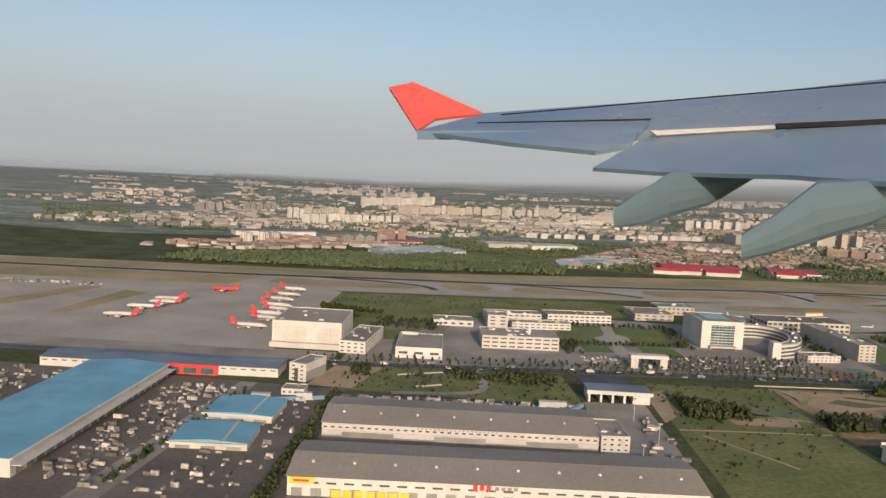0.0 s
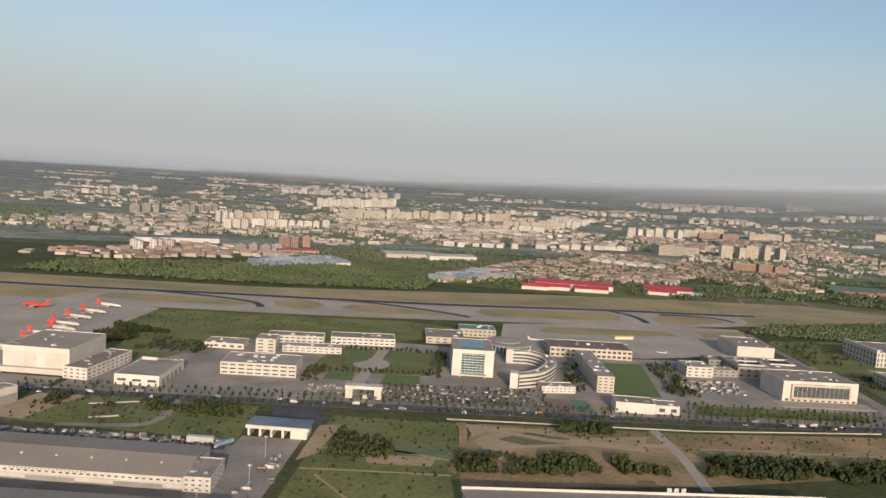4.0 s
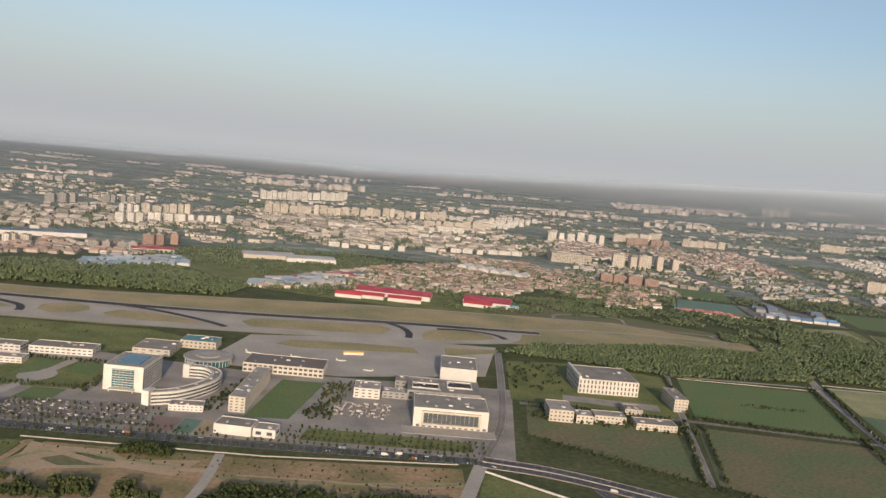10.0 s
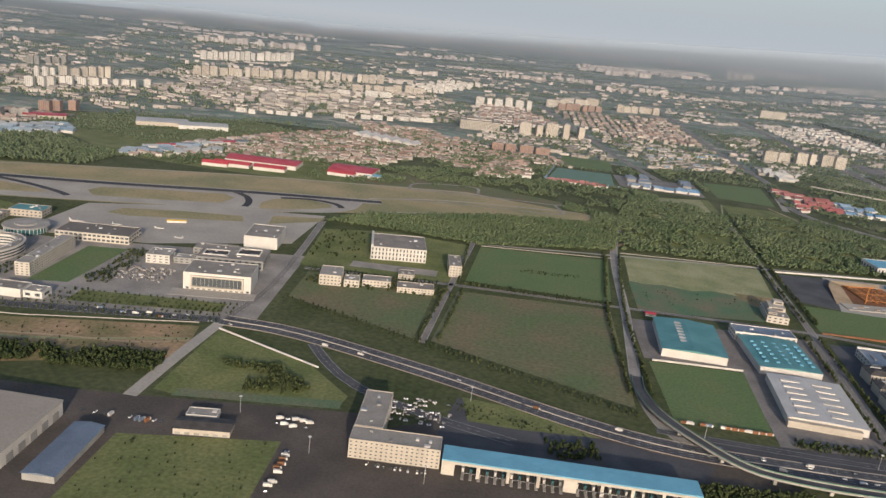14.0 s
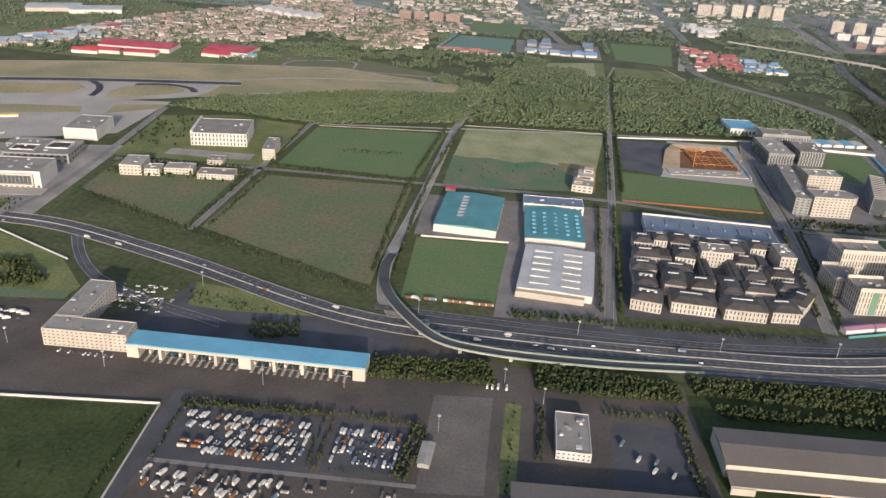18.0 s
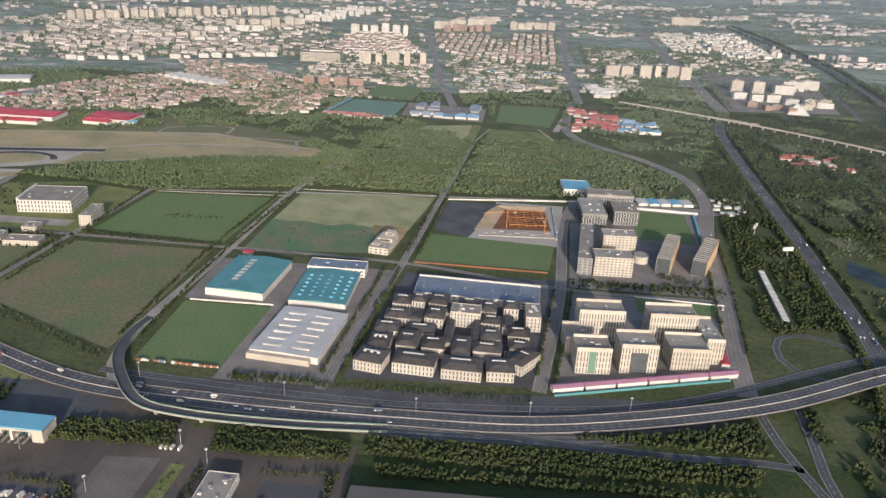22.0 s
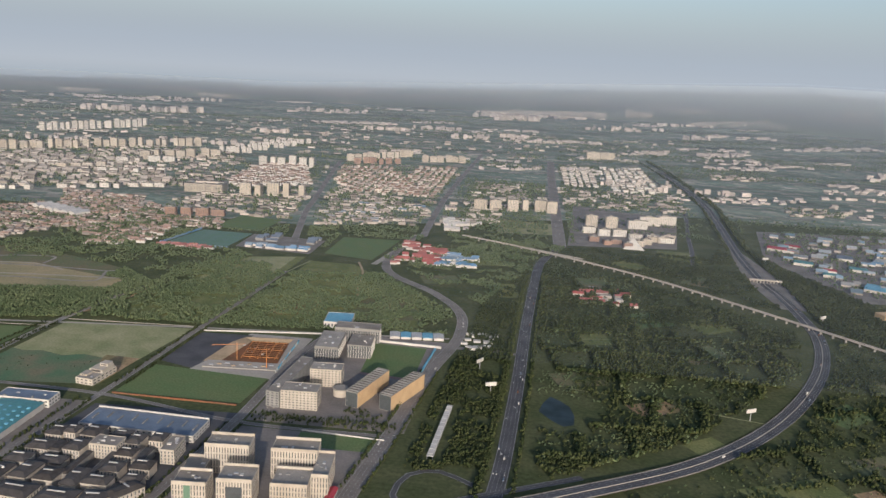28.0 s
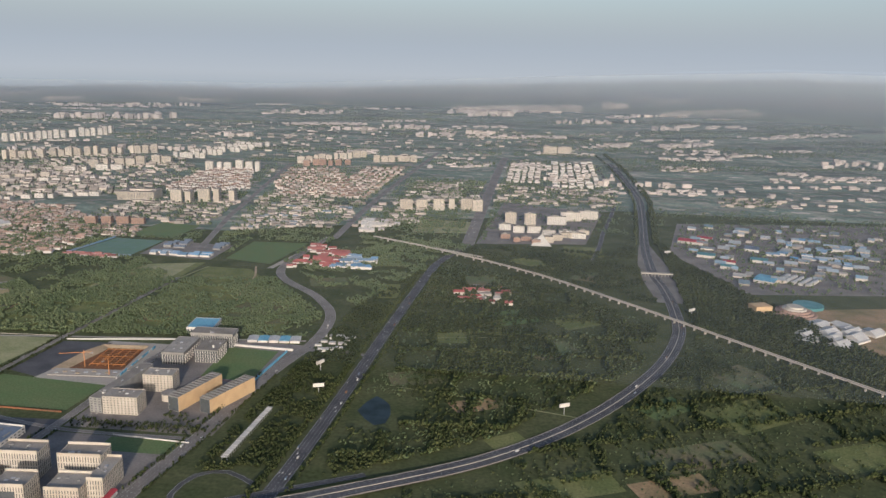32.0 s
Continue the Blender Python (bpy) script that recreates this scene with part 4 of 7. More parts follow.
# freight side
fwh = shed("freight_warehouse", "long warehouse with a bright blue metal roof and white walls", -123, 214, 2, 27, 92, 4.6, 1.2, "white", "blueroof", "y", 12, 0, 0)
part("edge_trim", MB().box(13.6, -46.2, 4.3, 14.1, 46.2, 4.75), "white", fwh)
for i in range(20):
    part("loading_bay", MB().box(13.5, -44 + 4.5 * i, 0.1, 13.62, -41 + 4.5 * i, 2.9), "greyw", fwh)
part("canopy", MB().box(13.65, -46, 3.0, 16.2, 46, 3.2), "white", fwh)
t_ = shed("cargo_terminal", "long low cargo terminal with blue-grey roof and red entrance", -118, 275, 4.4, 84, 15, 3.2, 0.8, "white", "slateblue", "x", 28, 0, 24)
part("entrance", MB().box(2, -9.2, 0, 21, -7.4, 3.4).box(2, -9.6, 2.9, 21, -9.2, 3.6), "red", t_, "red framed entrance front")
for i in range(3):
    part("entrance_glass", MB().box(3.2 + 6 * i, -9.32, 0.4, 7.8 + 6 * i, -9.24, 2.5), "tealglass", t_)
go = office("gatehouse_office", "narrow white slab office with two dark window stripes", -66, 275.5, -15, 6.6, 15, 6.4, 4, 2, 0, "white", fw=0.4, faces="f", units=1)
part("side_cladding", MB().box(3.31, -7.3, 0.1, 3.4, 7.3, 3.6), "greyw", go, "grey lower side cladding")
part("side_cladding", MB().box(-1.2, -7.6, 0.1, 0.2, -7.51, 4.6), "darkw", go, "dark entrance strip")
office("low_office", "low white flat-roofed office", -65, 254, 3, 7.5, 7, 2.2, 1, 4, 2, "white", units=1)
bsd = shed("blue_shed", "white shed with a two-part light blue roof", -73, 229, 1.5, 20, 18, 2.2, 0.7, "white", "blueroof", "y", 6, 3)
part("gutter", MB().quad([(3.6, -9.3, 2.75), (4.3, -9.3, 2.72), (4.3, 9.3, 2.72), (3.6, 9.3, 2.75)]), "white", bsd)
part("eave", MB().box(-10.5, -9.5, 1.75, 10.5, -9.0, 2.25), "white", bsd)
bsd = shed("blue_shed", "white shed with a two-part light blue roof", -73, 204, 5, 20, 16, 2.2, 0.7, "white", "blueroof", "y", 6, 3)
part("gutter", MB().quad([(3.6, -9.3, 2.75), (4.3, -9.3, 2.72), (4.3, 9.3, 2.72), (3.6, 9.3, 2.75)]), "white", bsd)
part("eave", MB().box(-10.5, -9.5, 1.75, 10.5, -9.0, 2.25), "white", bsd)
b1 = shed("grey_warehouse", "long white warehouse with a ribbed grey roof", -9, 229, 4, 77, 26, 4.0, 1.6, "white", "greyroof", "x", 22, 3, 38, 1)
part("base_course", MB().box(-38.5, -13.08, 0.1, 38.5, -13.01, 0.5), "greyw", b1)
part("dock_ledge", MB().box(-38.5, -13.5, 1.75, 38.5, -13.02, 1.9), "white", b1)
for i in range(20):
    part("upper_vent", MB().box(-12 + 1.15 * i, -13.09, 3.35, -11.5 + 1.15 * i, -13.01, 3.7), "greyw", b1)
b2 = shed("grey_warehouse", "long white freight warehouse with ribbed grey roof, yellow and red signs", 2, 188, 4.9, 96, 24, 4.6, 1.6, "white", "greyroof", "x", 30, 22, 24, 1)
part("sign_board", MB().box(-47.5, -12.3, 3.0, -42, -12.05, 4.5), "yellow", b2, "yellow sign board with a red bar")
part("sign_bar", MB().box(-46.6, -12.36, 3.5, -43, -12.31, 4.0), "red", b2)
for i in range(3):
    part("sign_stroke", MB().box(-6 + 1.5 * i, -12.3, 3.3, -5 + 1.5 * i, -12.05, 4.5), "red", b2)
for i in range(4):
    part("sign_stroke", MB().box(-1 + 1.4 * i, -12.25, 3.5, -0.1 + 1.4 * i, -12.05, 4.2), "greyw", b2)
for i in range(7):
    part("dock_door", MB().box(-38 + 2.6 * i, -12.3, 0.1, -36 + 2.6 * i, -12.0, 1.8), "yellow", b2)
for x, y, a, w in ((20, 258, 5, 9), (-60, 247, 12, 5), (-73, 243, 8, 6)):
    solo("container", MB().box(-w / 2, -1.1, 0, w / 2, 1.1, 2.2).box(-w / 2 + 0.2, -1.2, 0.2, -w / 2 + 0.4, -1.1, 2.0), "whiteroof", "white steel container used as a site cabin", "container", x, y, a, z=0.1)
office("warehouse_office", "small white three-storey office at a warehouse end", 34, 226, 6, 8, 16, 4.8, 3, 4, 5, "white", units=4)
# halls south of the wasteland and beside the freight road
sh_ = shed("grey_warehouse", "long white warehouse with a ribbed grey roof and parapet", 169, 222, 10, 112, 34, 4.6, 1.4, "white", "greyroof", "x", 16, 0, 0, 1)
part("parapet", MB().box(-56.4, 17.05, 3.8, 56.4, 17.4, 5.4), "white", sh_)
for i in range(3):
    part("sign_stroke", MB().box(6 + 2.2 * i, 17.45, 5.4, 7.4 + 2.2 * i, 17.6, 6.6), "paint", sh_)
sh_ = shed("white_warehouse", "large white warehouse with grey flat roof", 238, 221, 1, 62, 38, 6.2, 0.6, "white", "greyroof", "y", 12, 0, 0, 1)
for i in range(5):
    part("roller_door", MB().box(31.0, -16 + 7 * i, 0.1, 31.12, -12 + 7 * i, 3.4), "greyw", sh_)
shed("dark_shed", "narrow shed with a dark grey roof", 284, 216, 2, 11, 34, 2.8, 0.8, "greyw", "slateblue", "y", 9, 0)
shed("checkpoint", "low cream freight checkpoint with a dark roof", 322, 245, 8, 21, 9, 2.6, 0.9, "cream", "darkw", "x", 0, 6)
office("checkpoint_office", "small white flat-roofed checkpoint office", 318, 254, 8, 12, 6, 2.6, 1, 4, 2, "white", units=2)
# aircraft hangar
hg_ = office("aircraft_hangar", "tall white aircraft hangar with grey roof", -79, 338, 3, 29, 34, 11, 1, 0, 0, "white", "greyroof", units=5, cat="hangar")
part("lean_to", MB().box(-15, -19.5, 0, 14.5, -17.05, 2.2), "white", hg_)
for i in range(6):
    part("hangar_door", MB().box(-13.5 + 4.5 * i, -17.12, 2.4, -9.2 + 4.5 * i, -16.98, 8.6), "white", hg_)
office("hangar_annex", "white four-storey annex with rows of windows", -57, 334, -3, 11, 36, 5.2, 3, 4, 10, "white", units=8)
fl_ = office("flat_workshop", "low white workshop with a wide pale flat roof", -31.5, 330, 4, 19, 30, 4.6, 1, 3, 0, "white", "paving", fw=0.6, fh=0.3, faces="f", units=0)
part("roof_screen", MB().box(-8.5, 11.5, 4.3, -1.5, 12, 5.6).box(-8.5, 6, 4.3, -8.2, 11.5, 5.3), "white", fl_)
for i in range(6):
    part("roof_unit", MB().box(-4.5 + 2.2 * i, 13, 4.3, -3.3 + 2.2 * i, 14.2, 5.0), "greyw", fl_)
for i in range(5):
    part("side_door", MB().box(9.51, -12 + 5 * i, 0.1, 9.6, -9 + 5 * i, 2.6), "greyw", fl_)
office("white_office", "white airport office with long window bands", 10, 356, 7, 34, 20, 5.8, 3, 9, 5, "white", fw=0.8, units=12)
office("office_tower", "square white stair tower on an office", 0, 396, 7, 10, 12, 7.2, 4, 2, 2, "white", units=2)
office("long_office", "long low white office wing", 8, 422, 10, 30, 11, 4.2, 2, 10, 3, "white", fw=0.75)
office("long_office", "long low white office wing", 43, 432, 11, 35, 14, 4.2, 2, 12, 3, "white", fw=0.75)
office("long_office", "long low white office wing", 22, 402, 10, 30, 9, 3.4, 2, 10, 3, "white", fw=0.75)
office("white_office", "low white workshop building", -22, 398, 6, 20, 14, 3.0, 1, 5, 3, "white")
# gateway
gw = thing("gateway", "square white stone gateway with deep lintel", "gate", 63, 327, 6)
for x in (-6, 6):
    part("pillar", MB().box(x - 1.5, -2, 0, x + 1.5, 2, 4.3), "white", gw)
part("lintel", MB().box(-7.8, -2.3, 4.3, 7.8, 2.3, 5.6), "white", gw)
part("gatehouse", MB().box(-1.6, -1, 0, 1.6, 1, 1.4), "cream", gw)
# head office tower
tw = thing("office_tower", "white framed office tower with a teal glass front", "building", 105, 392, 6)
block(tw, 20, 27, 13, "white")
part("curtain_wall", MB().box(-5.6, -13.62, 1.0, 5.6, -13.52, 11.2), "tealglass", tw, "teal glass curtain wall")
for k in range(8):
    part("floor_band", MB().box(-5.6, -13.7, 1.9 + 1.25 * k, 5.6, -13.62, 2.15 + 1.25 * k), "white", tw)
openings(tw, 20, 27, 0.8, 11, 8, 0, 10, 0.72, 0.66, "r", frame="greyw")
for k in range(7):
    part("mullion", MB().box(-5.6 + 1.87 * k - 0.07, -13.74, 1.0, -5.6 + 1.87 * k + 0.07, -13.7, 11.2), "steel", tw)
part("entrance_canopy", MB().box(-6.4, -16.4, 1.0, 6.4, -13.75, 1.5).box(-6.2, -16.2, 0, -5.7, -15.7, 1.0).box(5.7, -16.2, 0, 6.2, -15.7, 1.0), "white", tw)
part("roof_glazing", MB().box(-6, -8, 12.7, 6, 8, 13.2, taper=0.4), "tealglass", tw)
# curved building and round hall
cv = thing("curved_office", "curved white office wing bending round a court", "building", 0, 0, 0)
CV = spline([(127, 366), (136, 373), (142, 385), (145, 399), (142, 411), (134, 417), (125, 416)], 2.2)
part("wall", ribbon(CV, -2.8, 2.8, 5.8, thick=5.8), "white", cv)
for k in range(3):
    part("window_band", ribbon(CV, -2.87, 2.87, 1.7 + 1.75 * k, thick=0.85), "glass", cv)
    part("sill_band", ribbon(CV, -3.0, 3.0, 0.86 + 1.75 * k, thick=0.18), "white", cv)
part("parapet", ribbon(CV, 2.4, 2.8, 6.3, thick=0.5), "white", cv)
part("parapet", ribbon(CV, -2.8, -2.4, 6.3, thick=0.5), "white", cv)
part("roof", ribbon(CV, -1.3, 1.3, 6.35, thick=0.5), "flatroof", cv)
for x, y in ((126.5, 365.6), (124.4, 416)):
    part("end_tower", MB().box(x - 2, y - 3.2, 0, x + 1.6, y + 3.2, 7.4), "white", cv)
for i in range(6, len(CV) - 4, 5):
    x, y = CV[i][:2]
    part("roof_unit", MB().box(x - 0.7, y - 0.7, 6.35, x + 0.7, y + 0.7, 7.1, taper=0.05), "steel", cv)
office("court_office", "low white wing with roof plant", 146, 366, 14, 16, 8, 3.2, 2, 8, 3, "white")
rt = thing("round_hall", "round glazed hall with a flat grey roof", "building", 123, 446, 0)
part("wall", MB().tube(0, 0, 0, 4, 13, 13, 36), "tealglass", rt)
for k in range(36):
    part("mullion", MB().box(13 * math.cos(0.1745 * k) - 0.12, 13 * math.sin(0.1745 * k) - 0.12, 0, 13 * math.cos(0.1745 * k) + 0.12, 13 * math.sin(0.1745 * k) + 0.12, 4), "white", rt)
part("roof", MB().tube(0, 0, 4, 4.6, 14.2, 13.6, 36).tube(0, 0, 4.6, 5.2, 7, 6.6, 24), "flatroof", rt)
office("aqua_hall", "low hall with pale aqua roof", 104, 480, 8, 22, 15, 5, 2, 8, 4, "cream", "tealroof")
office("court_office", "brown low terminal block", 86, 458, 8, 22, 24, 4, 2, 5, 5, "cream")
office("slab_office", "long narrow cream office slab with rows of windows", 166, 398, 6, 8, 56, 7.8, 5, 3, 22, "cream", units=10, faces="fr")
lo = office("low_hall", "low white two-part hall with blind walls", 178, 346, 3, 17, 11, 4.6, 1, 0, 0, "white", units=2)
office("low_hall", "low white two-part hall with blind walls", 192, 347, 3, 10, 9, 4.0, 1, 2, 1, "white", units=1)
office("terminal_hangar", "long grey-roofed hangar row with white front", 168, 452, 7, 46, 22, 5.5, 2, 16, 5, "cream", "brownroof", 0.78, 0.6, units=6, cat="hangar")
office("court_block", "white office with an open court", 222, 425, 8, 14, 14, 5.6, 3, 4, 4, "white")
office("court_block", "grey flat-roofed office wing", 238, 428, 8, 16, 8, 3.8, 2, 5, 3, "greyw")
office("court_block", "grey flat office with roof plant", 246, 452, 8, 26, 12, 4.4, 2, 8, 4, "greyw")
ha = thing("terminal_hall", "large white hall with one wide dark glazed front", "building", 270, 398, 8.5)
block(ha, 37, 23, 10, "white")
part("glass_front", MB().box(-13.5, -11.62, 2.4, 13.5, -11.52, 7.6), "glass", ha, "wide dark glazed front")
for i in range(13):
    part("mullion", MB().box(-13.5 + 2.25 * i - 0.06, -11.7, 2.4, -13.5 + 2.25 * i + 0.06, -11.62, 7.6), "steel", ha)
for i in range(12):
    part("ground_window", MB().box(-17 + 3 * i, -11.6, 0.4, -15.4 + 3 * i, -11.52, 1.5), "glass", ha)
part("front_frame", MB().box(-14.6, -12.6, 1.4, -13.6, -11.53, 8.6).box(13.6, -12.6, 1.4, 14.6, -11.53, 8.6).box(-13.6, -12.6, 7.65, 13.6, -11.53, 8.6).box(-13.6, -12.6, 1.4, 13.6, -11.53, 2.35), "cream", ha, "deep pale frame round the glazed front")
clutter(ha, 37, 23, 9.7, 10)
part("forecourt", MB().box(-24, -22, 0.1, 22, -11.8, 0.3), "concrete", ha)
an = office("hall_annex", "grey annex with dark roof slabs behind the hall", 262, 440, 8, 40, 26, 6, 2, 10, 6, "greyw", units=14)
# flat dark slabs stand in for sunken courts; no depth is built
for x, y, w, d in ((-10, -3, 14, 9), (9, 3, 13, 11)):
    part("roof_well", MB().box(x - w / 2, y - d / 2, 5.72, x + w / 2, y + d / 2, 5.78), "darkw", an, "flat dark slab standing in for a roof court")
    part("well_kerb", MB().box(x - w / 2 - 0.5, y - d / 2 - 0.5, 5.71, x + w / 2 + 0.5, y - d / 2, 6.5).box(x - w / 2 - 0.5, y + d / 2, 5.71, x + w / 2 + 0.5, y + d / 2 + 0.5, 6.5).box(x - w / 2 - 0.5, y - d / 2, 5.71, x - w / 2, y + d / 2, 6.5).box(x + w / 2, y - d / 2, 5.71, x + w / 2 + 0.5, y + d / 2, 6.5), "white", an)
office("white_hangar", "plain white hangar with grey roof", 266, 488, 6, 22, 30, 8, 1, 0, 0, "white", "flatroof", units=4, cat="hangar")
wh = office("institute", "large white block with tall window strips and grey roof", 355, 502, 10, 37, 33, 9, 3, 16, 10, "white", "flatroof", 0.5, 0.75, "frl", units=5)
part("roof_wall", MB().box(-18.5, -16.5, 9, -17, 16.5, 10.4), "white", wh)
for i, (x, y, w, d, h, f) in enumerate([(326, 430, 13, 18, 6.6, 3), (339, 428, 9, 10, 4.6, 2), (353, 434, 17, 10, 4.2, 2), (377, 432, 22, 11, 3.6, 2), (396, 480, 8, 24, 7.6, 4), (368, 455, 10, 10, 3.5, 2)]):
    office("dormitory", "small cream block in a walled yard", x, y, 8, w, d, h, f, max(3, int(w / 2)), max(2, int(d / 3)), "cream", units=3, group="small cream blocks")
# middle: toll plaza
office("highway_office", "cream L-shaped office with brown stripes", 395, 247, 2, 34, 10, 8.0, 5, 18, 4, "cream", units=5)
office("office_wing", "cream rear wing of an office", 383, 267.2, 2, 11, 30, 8.0, 5, 4, 12, "cream", units=4)
tg = thing("toll_station", "long cream toll station with a blue roof", "toll station", 460, 245, 0.8)
part("roof", MB().box(-47, -4.8, 6.0, 47, 5.4, 6.5), "blueroof", tg)
part("fascia", MB().box(-47, -5, 5.0, 47, -4.5, 6.0).box(-47, 5.0, 5.0, 47, 5.5, 6.0), "cream", tg)
for i, x in enumerate((-44.5, -33.5, -22.5, -11.5, 0, 11.5, 22.5, 33.5, 44.5)):
    ww = 2.4 if i in (0, 4, 8) else 0.6
    part("pillar", MB().box(x - ww, -4.6, 0.1, x + ww, 5, 5.0), "cream", tg)
for i in range(29):
    x = -42 + 3.0 * i
    if min(abs(x - p) for p in (-44.5, 0, 44.5)) > 2.6:
        part("island", MB().box(x - 0.55, -6.4, 0.1, x + 0.55, 6.4, 0.28), "concrete", tg)
        part("booth", MB().box(x - 0.4, -1.5, 0.28, x + 0.4, 1.5, 1.8).box(x - 0.5, -1.7, 1.8, x + 0.5, 1.7, 1.95), ("white" if i % 2 else "tealglass",), tg)
        part("barrier", MB().box(x + 0.5, -3.3, 0.9, x + 2.3, -3.15, 1.05).box(x + 0.35, -3.4, 0.28, x + 0.6, -3.05, 1.1), "steel", tg)
office("yard_office", "grey flat-roofed yard office with a skylight", 585, 221, 0, 12, 22, 3.8, 2, 7, 8, "white", units=8)
lw = shed("long_warehouse", "long warehouse with brown-grey roof and cream loading front", 700, 223.5, 2.5, 130, 19, 5.6, 1.2, "cream", "brownroof", "x", 30, 24, 0, 0)
part("canopy", MB().quad([(-65, -17, 2.9), (65, -17, 2.9), (65, -10.1, 3.6), (-65, -10.1, 3.6)]).quad([(-65, -17, 2.7), (-65, -10.1, 3.4), (65, -10.1, 3.4), (65, -17, 2.7)]), "brownroof", lw)
part("fascia", MB().box(-65, -17.3, 2.2, 65, -17.02, 3.0), "cream", lw)
part("loading_office", MB().box(-36, -19, 0.1, -29, -17.35, 2.0), "orange", lw, "ochre dock office")
part("loading_office", MB().box(-65, -18, 0.1, -57, -17.1, 2.8), "cream", lw)
shed("low_warehouse", "low warehouse with grey-brown roof", 600, 180, 3, 70, 26, 4.5, 1.0, "white", "brownroof", "x", 16)
shed("yard_shed", "small grey-roofed shed under trees in a yard", 535.5, 203, -3, 4, 11, 2.0, 0.3, "greyw", "flatroof", "y", 0)
gs = shed("green_factory", "white factory with a teal metal roof and white lettering", 534, 407, -3, 34, 48, 4.6, 1.2, "white", "tealroof", "y", 14)
for i in range(7):
    part("roof_sign", MB().box(-6.2, -12 + 4.6 * i, 5.35, -2.6, -9.4 + 4.6 * i, 5.62), "white", gs, "white roof character bars")
s2_ = shed("green_factory", "white factory with a teal metal roof and rows of skylights", 581, 401, 1, 32, 44, 4.2, 1.0, "white", "tealroof", "y", 10)
for i in range(5):
    for j in range(6):
        part("skylight", MB().box(-12 + 6 * i, -16 + 5.4 * j, 4.6, -10.2 + 6 * i, -14.4 + 5.4 * j, 5.3), "blueroof", s2_)
office("factory_office", "low white factory office with grey roof", 581, 431, 2, 35, 13, 5.4, 2, 10, 4, "white", "slateblue")
g2 = shed("grey_factory", "white factory with pale grey roof and long skylights", 582, 346, -4.5, 35, 48, 4.0, 0.5, "white", "whiteroof", "y", 0)
for i in range(2):
    for j in range(6):
        part("skylight", MB().box(-12.5 + 15 * i, -19 + 7 * j, 3.9, -3.5 + 15 * i, -16.6 + 7 * j, 4.75), "white", g2)
part("front_block", MB().box(-18, -27, 0.1, 14, -24.1, 3.2), "cream", g2)
so = office("site_office", "half-built pale concrete block in three steps", 601, 476, -6, 13, 26, 4.6, 2, 4, 6, "cream", units=4)
for x, y, w, d, z, h in ((1, 5, 10, 13, 4.4, 2.4), (2.5, 8, 6, 6, 6.8, 2.0), (-3, -6, 5, 7, 4.4, 1.5)):
    part("upper_storey", MB().box(x - w / 2, y - d / 2, z, x + w / 2, y + d / 2, z + h), "cream", so)
    part("opening", MB().box(x - w * 0.35, y - d / 2 - 0.08, z + 0.5, x + w * 0.35, y - d / 2 - 0.01, z + h - 0.5), "darkw", so)
shed("red_cabin", "small cabin with a red roof", 519, 446, 0, 6, 4, 1.6, 0.8, "white", "redroof")
# dark-roofed compound
COMPOUND = [(623, 326, 14, 14, 6, -9), (644, 327, 20, 13, 6, -3), (667, 326, 19, 13, 6, 0), (685, 328, 13, 13, 6, 5), (696, 338, 9, 17, 6, -32), (624, 343, 10, 14, 5.5, 0), (625, 358, 12, 10, 5.5, 0), (628, 373, 13, 10, 5.5, 0), (628, 390, 10, 12, 6, 0), (638, 345, 10, 16, 6.5, -3), (642, 361, 15, 9, 4.2, 0), (637, 390, 7, 9, 7.5, 0), (648, 393, 10, 13, 6.5, -3), (648, 376, 10, 13, 6.2, -4), (651, 344, 11, 12, 6, 0), (664, 379, 16, 11, 9, 0), (665, 393, 10, 9, 6, 0), (665, 346, 9, 17, 5.2, 0), (678, 374, 10, 9, 6.2, 0), (676, 389, 8, 12, 6.4, 0), (688, 392, 8, 10, 7.4, 2), (700, 384, 8, 17, 9, 3), (679, 358, 10, 10, 6, 0), (678, 344, 14, 9, 6, 0), (693, 363, 11, 10, 6.2, 2), (694, 350, 10, 8, 5.5, 0)]
for n_c, (fx, fy, fw_, fd, fh_, fa) in enumerate(COMPOUND):
    t_ = thing("courtyard_office", "cream office with dark slate roof and stepped parapets", "building", fx, fy, fa, group="dark-roofed office compound")
    block(t_, fw_, fd, fh_, "cream", "darkw" if fh_ < 8.5 else "flatroof")
    if fh_ < 8.5:
        part("eave", MB().box(-fw_ / 2 - 0.45, -fd / 2 - 0.45, fh_ - 0.32, fw_ / 2 + 0.45, fd / 2 + 0.45, fh_ + 0.02), "darkw", t_)
        part("attic", MB().box(-fw_ / 2 - 0.3, -fd / 2 - 0.3, fh_ + 0.02, fw_ / 2 + 0.3, fd / 2 + 0.3, fh_ + 1.35, taper=min(fw_, fd) * 0.3), "darkw", t_)
        part("roof_light", MB().box(-fw_ * 0.3, fd * 0.06, fh_ + 0.7, fw_ * 0.2, fd * 0.06 + 0.7, fh_ + 1.75), "whiteroof", t_)
        if n_c in (0, 5):
            for q in range(3):
                part("roof_dome", MB().tube(-fw_ * 0.25 + q * fw_ * 0.25, 0, fh_ + 1.3, fh_ + 2.2, 0.9, 0.5, 10), "white", t_)
    else:
        clutter(t_, fw_, fd, fh_ - 0.3, 6)
    openings(t_, fw_, fd, 0.2, fh_ - 0.9, 2 if fh_ < 8 else 4, max(4, int(fw_ / 1.7)), max(4, int(fd / 1.9)), 0.5, 0.8, "" if n_c in (9, 10, 14, 17, 23) else "fr" if n_c in (0, 1, 15, 21, 4) else "f")
